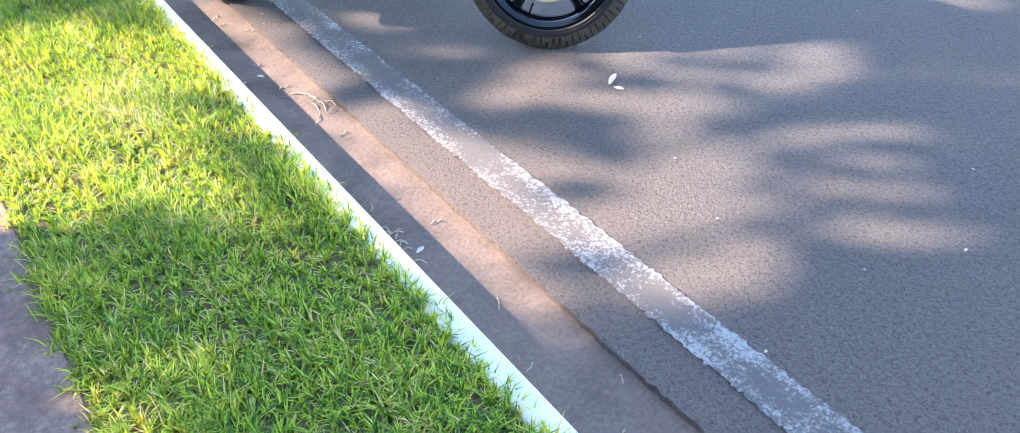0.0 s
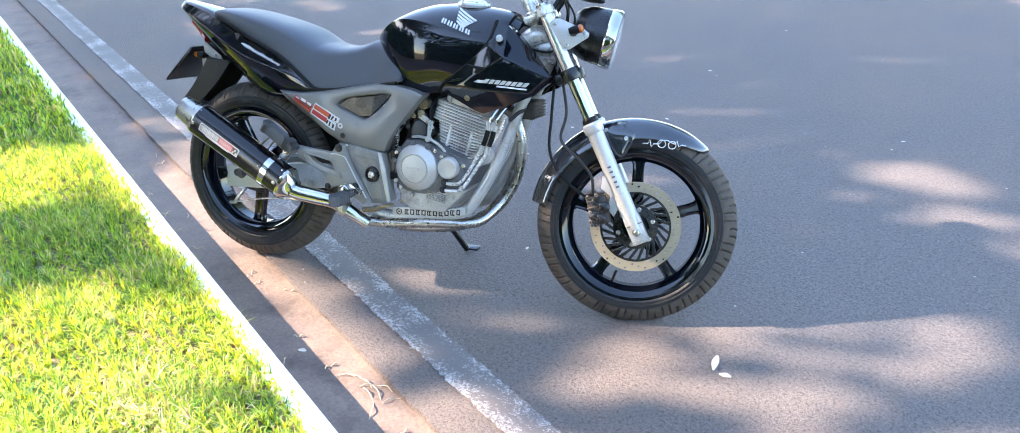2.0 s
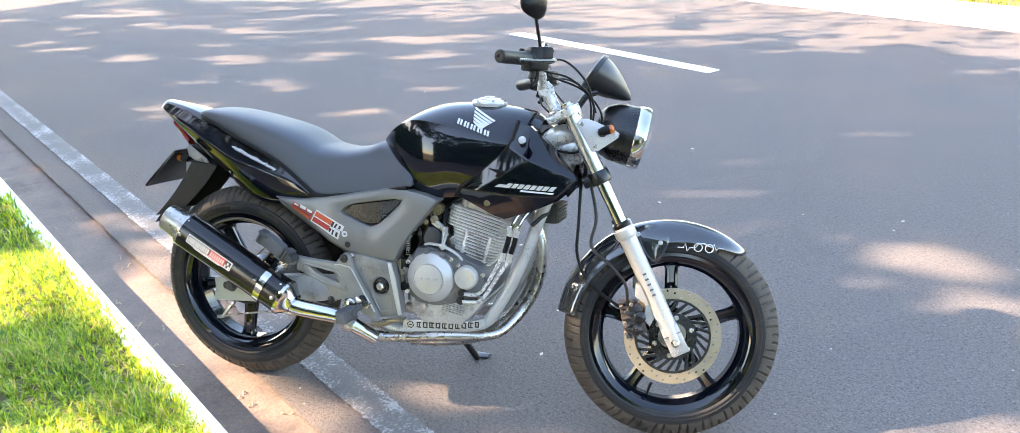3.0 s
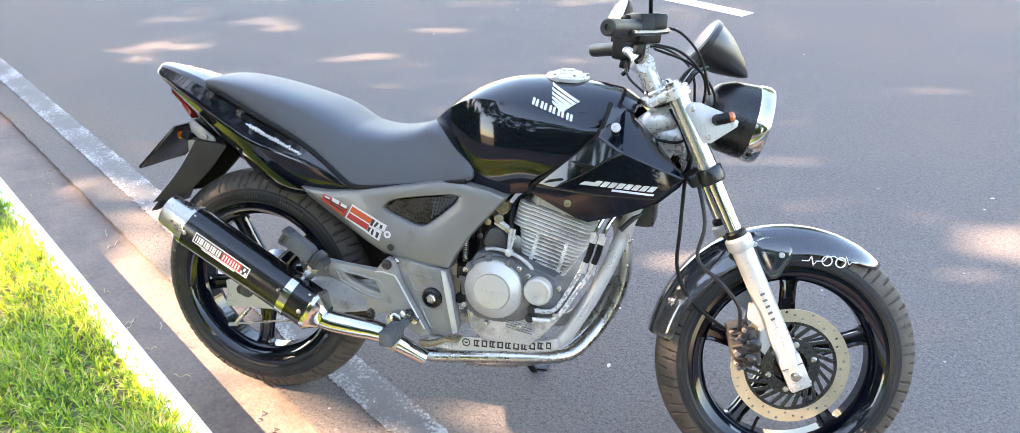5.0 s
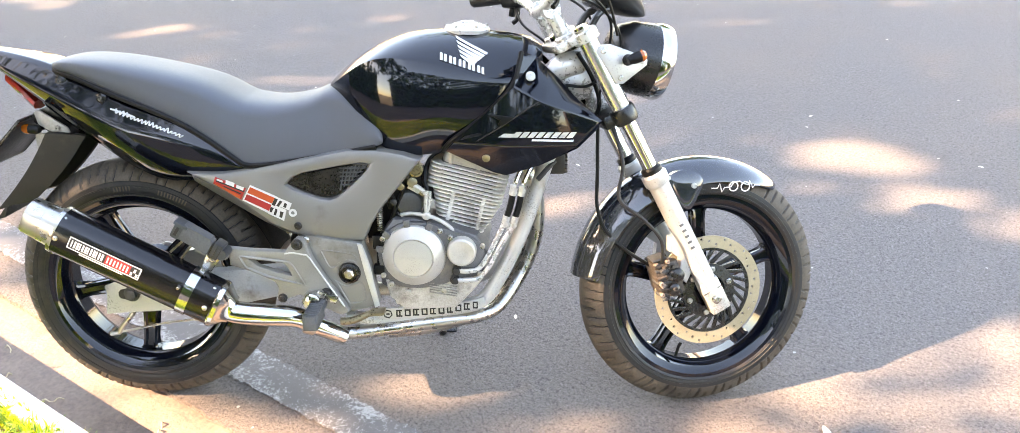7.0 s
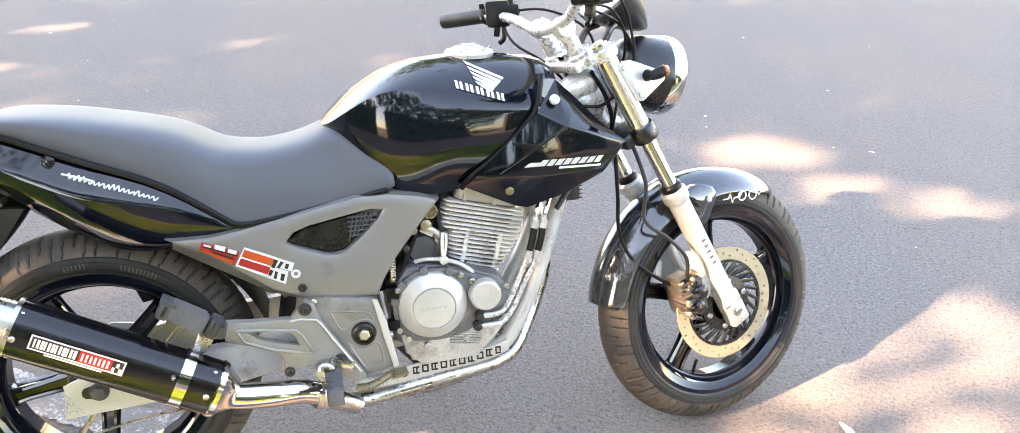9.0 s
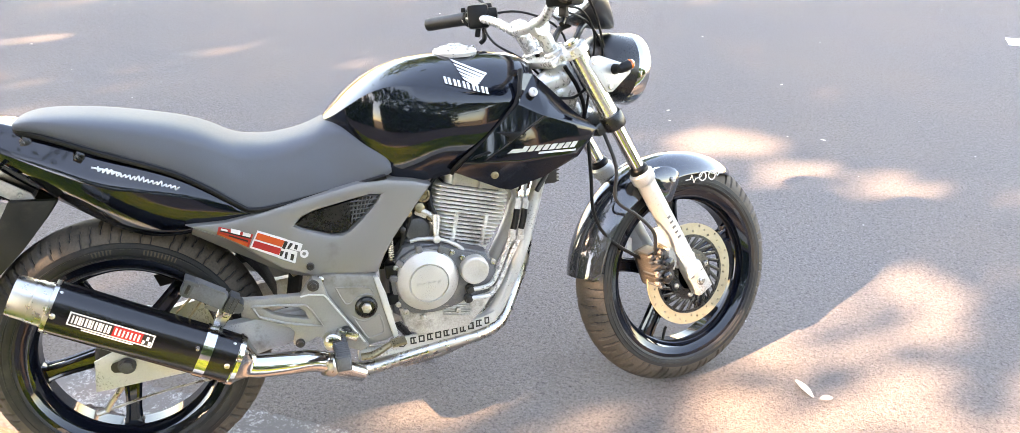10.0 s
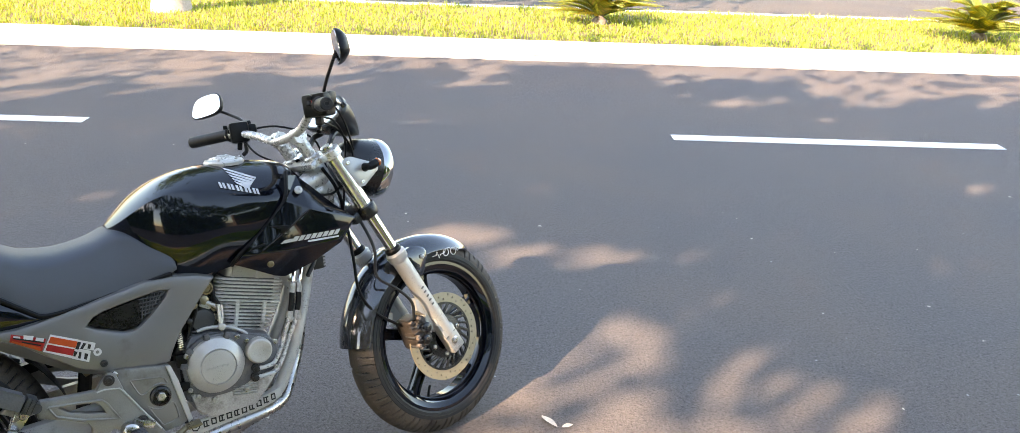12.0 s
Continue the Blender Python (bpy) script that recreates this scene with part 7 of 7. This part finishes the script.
part("instrument_glass", from_rings([[Vector((1.147, 0, 0.997)) + Vector((0.82, 0, -0.57)) * d + r * (Vector((0, math.cos(a), 0)) * 1.75 + Vector((0.57, 0, 0.82)) * math.sin(a)) for a in np.linspace(0, 2 * math.pi, 36, endpoint=False)] for d, r in ((-0.037, 0.048), (-0.0385, 0.047), (-0.0385, 0.001))]), LENS_GLASS, clock, "glass over the dials", STEER)
part("pod_stay", joined(tube([forkpoint(0.68, 0.05, 0.0), (1.1, 0.05, 0.945), (1.13, 0.04, 0.96)], 0.008), tube([forkpoint(0.68, -0.05, 0.0), (1.1, -0.05, 0.945), (1.13, -0.04, 0.96)], 0.008)), SATIN_BLACK, bike, m=STEER)
cable = [[(0.99, -0.17, 1.0), (1.06, -0.13, 0.985), (1.12, -0.08, 0.93), (1.12, -0.055, 0.85), (1.1, -0.05, 0.75)], [(0.985, 0.17, 0.99), (1.03, 0.13, 0.94), (1.08, 0.06, 0.88), (1.09, 0.04, 0.78)], [(1.0, -0.15, 0.99), (1.09, -0.1, 0.96), (1.145, -0.07, 0.9), (1.14, -0.06, 0.83)],
         [(0.965, 0.2, 0.985), (0.97, 0.14, 0.93), (1.01, 0.09, 0.89), (1.05, 0.06, 0.84)], [(0.97, 0.21, 1.0), (1.05, 0.14, 1.0), (1.11, 0.06, 0.95), (1.12, 0.03, 0.86)], [(0.98, -0.19, 1.02), (1.04, -0.16, 1.03), (1.1, -0.12, 0.98), (1.13, -0.1, 0.9)]]
for c in cable:
    part("cable", tube(c, 0.003, 8), PLASTIC, bike, m=STEER)
part("speedometer_cable", tube([(1.1, -0.05, 0.72), (1.098, -0.055, 0.6), (1.1, -0.055, 0.5), (1.15, -0.06, 0.42), (1.3, -0.06, 0.32)], 0.0045, 8), PLASTIC, bike, "black drive cable", STEER)
part("brake_hose", tube([(1.12, -0.07, 0.73), (1.145, -0.095, 0.62), (1.135, -0.1, 0.54), (1.19, -0.11, 0.49), (1.232, -0.112, 0.44), (1.24, -0.1, 0.385)], 0.0045, 8), RUBBER, bike, "black front brake hose", STEER)
cal = part("brake_caliper", joined(box((1.258, -0.038, 0.34), (0.05, 0.03, 0.095), 0.009, ry=-16), box((1.262, -0.088, 0.342), (0.055, 0.028, 0.085), 0.009, ry=-16), box((1.242, -0.064, 0.345), (0.028, 0.07, 0.08), 0.008, ry=-16)), RUST, bike, "grimy brown brake caliper", STEER)
for k in range(7):
    part("caliper_fin", box((1.2325 + 0.0035 * k, -0.08 - 0.005 * (k % 2), 0.391 - 0.0142 * k), (0.034, 0.046, 0.0052), 0.0018, ry=-16 + 9 * (k % 3)), RUST if k % 2 else STARTER, cal, m=STEER)
# invented small pieces; their pale and dark colours paint the caliper's broken highlights
grimy_glint = surface("pale_grimy_glint", (0.2, 0.16, 0.135), 0.7, metal=0.2, vary=0.4, scale=60, fine=300, bump=0.4, dirt=(0.03, 0.025, 0.022), dirt_amount=0.5)
rnd = random.Random(31)
for k in range(26):
    u, w = rnd.uniform(-0.022, 0.022), rnd.uniform(-0.05, 0.046)
    q = (1.25 + u - 0.28 * w, -0.101 - rnd.uniform(0, 0.007), 0.346 + w)
    piece = box(q, (rnd.uniform(0.006, 0.013), 0.012, rnd.uniform(0.005, 0.012)), 0.0018, ry=rnd.uniform(-60, 40)) if k % 3 else bolt(q, rnd.uniform(0.004, 0.0065), (0, -1, 0), 0.008, 8)
    part("caliper_fleck" if k % 3 else "caliper_bolt", piece, (grimy_glint, DARK_METAL, RUST, STARTER)[k % 4], cal, m=STEER)
part("caliper_piston", lathe([(0, 0.017), (0.01, 0.0165), (0.013, 0.012)], (1.275, -0.1, 0.352), (0, -1, 0), 18), SATIN_BLACK, cal, m=STEER)
part("caliper_piston", lathe([(0, 0.015), (0.01, 0.0145), (0.013, 0.01)], (1.268, -0.1, 0.318), (0, -1, 0), 18), SATIN_BLACK, cal, m=STEER)
for q in ((1.248, -0.103, 0.375), (1.243, -0.103, 0.33), (1.252, -0.1, 0.3)):
    part("caliper_bolt", bolt(q, 0.007, (0, -1, 0), 0.006, 6), RUST, cal, m=STEER)


def fender_ring(a, wid, r, drop):
    """A cross-section of the front mudguard at the angle a round the axle."""
    out = []
    ys = np.linspace(-1, 1, 15)
    for lift in (0.0, 0.004):
        row = []
        for y in (ys if lift == 0 else ys[::-1]):
            rr = r + lift - drop * abs(y) ** 2.6
            row.append((FC[0] + rr * math.cos(a), y * wid, FC[2] + rr * math.sin(a)))
        out += row
    return out


FEND = [(radians(50), 0.012, 0.304, 0.01), (radians(53), 0.035, 0.306, 0.02), (radians(62), 0.055, 0.309, 0.033), (radians(75), 0.066, 0.311, 0.045), (radians(90), 0.069, 0.313, 0.052), (radians(104), 0.07, 0.316, 0.058), (radians(120), 0.07, 0.32, 0.055), (radians(138), 0.069, 0.321, 0.052),
        (radians(154), 0.067, 0.321, 0.05), (radians(168), 0.063, 0.32, 0.047), (radians(171.5), 0.06, 0.32, 0.045)]
fender = part("front_mudguard", from_rings([fender_ring(*f) for f in curve_points(FEND, 3)]), FENDER_BLACK, bike, "glossy black front mudguard", STEER, smooth=60)
for s in (-1, 1):
    skirt = part("mudguard_skirt", dome([(1.266, 0.582), (1.3, 0.592), (1.338, 0.58), (1.346, 0.555), (1.334, 0.528), (1.322, 0.505), (1.306, 0.5), (1.283, 0.522), (1.264, 0.556)], lambda x, z, s=s: s * (0.075 - 0.25 * max(z - 0.57, 0)), 0.004, 0.012, smooth=2), FENDER_BLACK, fender, "glossy skirt of the mudguard beside the fork", STEER)
    part("skirt_bolt", bolt((1.322, s * 0.08, 0.556), 0.0065, (0, s, 0)), SILVER, skirt, m=STEER)
    part("skirt_bolt", bolt((1.262, s * 0.07, 0.575), 0.0065, (0, s, 0)), SILVER, skirt, m=STEER)
wave = [(1.37, 0.545), (1.385, 0.545), (1.39, 0.556), (1.396, 0.535), (1.402, 0.545), (1.418, 0.546), (1.425, 0.556), (1.44, 0.558), (1.452, 0.552), (1.462, 0.549), (1.468, 0.557), (1.474, 0.541), (1.48, 0.547), (1.495, 0.545)]


def on_fender(x, z):
    """A place on the outer right side of the mudguard."""
    r = math.hypot(x - FC[0], z - FC[2])
    y = 0.068 * (max(0.001, (0.311 + 0.004 - r) / 0.045)) ** (1 / 2.6)
    return (x, -min(y, 0.069) - 0.0015, z)


part("mudguard_sticker", tube([on_fender(*p) for p in wave], 0.0016, 5, 0), WHITE, fender, "thin white line drawing of a pulse", STEER)
part("mudguard_sticker", joined(tube([on_fender(1.425 + 0.011 * math.cos(a), 0.547 + 0.011 * math.sin(a)) for a in np.linspace(0, 2 * math.pi, 14)], 0.0016, 5, 0), tube([on_fender(1.455 + 0.011 * math.cos(a), 0.545 + 0.011 * math.sin(a)) for a in np.linspace(0, 2 * math.pi, 14)], 0.0016, 5, 0)), WHITE, fender, m=STEER)
part("slider_lettering", joined(*[box(Vector(forkpoint(0.212 - 0.0155 * i, -LEG - 0.0238)), (0.0105, 0.0012, 0.0052), 0.0003, ry=-27.2) for i in range(5)]), PEG_RUBBER, bike, "dark maker's mark kept as plain bars", STEER)


# ---- small things on the ground ----
def leaf_scrap(x, y, z, size, turn, material, label, flat=0.25):
    """A curled dry leaf or scrap lying on the ground."""
    bm = bmesh.new()
    rows = []
    for i in range(7):
        t = i / 6
        w = size * (0.13 if size > 0.04 else 0.28) * math.sin(math.pi * (0.08 + 0.86 * t))
        rows.append([bm.verts.new((size * (t - 0.5), s * w, 0.002 + size * flat * (0.5 * abs(s) * w / size + 0.25 * math.sin(2.2 * t)))) for s in (-1, 0, 1)])
    for a, b in zip(rows, rows[1:]):
        for k in range(2):
            bm.faces.new((a[k], a[k + 1], b[k + 1], b[k]))
    ob = part("dry_leaf", bm, material)
    ob.matrix_world = pose(x, y, z, 0, 0, turn)
    return tagged(ob, label, "leaf", group="fallen leaves")


leaf_scrap(1.443, 0.811, 0.0, 0.08, -55, DRY, "curled pale dry leaf on the asphalt")
leaf_scrap(0.62, -0.09, -0.018, 0.03, 30, DRY, "curled pale dry leaf in the gutter")
leaf_scrap(1.78, -0.12, -0.018, 0.028, 110, DRY, "curled pale dry leaf in the gutter")
leaf_scrap(1.50, 0.79, 0.0, 0.035, 20, DRY, "curled pale dry leaf on the asphalt")
rnd = random.Random(12)
for i in range(46):
    x, y = rnd.uniform(-3, 5), rnd.uniform(0.1, 4)
    leaf_scrap(x, y, 0.0, rnd.uniform(0.01, 0.024), rnd.uniform(0, 360), DRY, "tiny pale leaf scrap on the asphalt")


def straw(x, y, z, length, turn, bend):
    n = 6
    pts = [(length * (i / (n - 1) - 0.5), bend * math.sin(math.pi * i / (n - 1)), 0.003 + 0.006 * math.sin(2 * i)) for i in range(n)]
    ob = part("straw", tube(pts, 0.0018, 5, 2), TWIG)
    ob.matrix_world = pose(x, y, z, 0, 0, turn)
    return tagged(ob, "dry grass stalk lying in the gutter", "straw", group="gutter litter")


for x, y, L, a in ((0.9, -0.02, 0.16, 8), (0.86, -0.03, 0.12, 25), (0.97, -0.05, 0.14, -20), (0.93, 0.0, 0.1, 40), (1.02, 0.02, 0.08, 60)):
    straw(x, y, -0.018, L, a, 0.02)
for i in range(26):
    straw(rnd.gauss(1.66, 0.09), rnd.gauss(-0.185, 0.022), -0.015 if rnd.random() < 0.5 else -0.012, rnd.uniform(0.03, 0.09), rnd.uniform(0, 180), rnd.uniform(-0.01, 0.02))
for i in range(30):
    straw(rnd.uniform(-2.5, 2.6), rnd.uniform(-0.2, 0.03), -0.018, rnd.uniform(0.02, 0.06), rnd.uniform(0, 180), rnd.uniform(-0.01, 0.01))
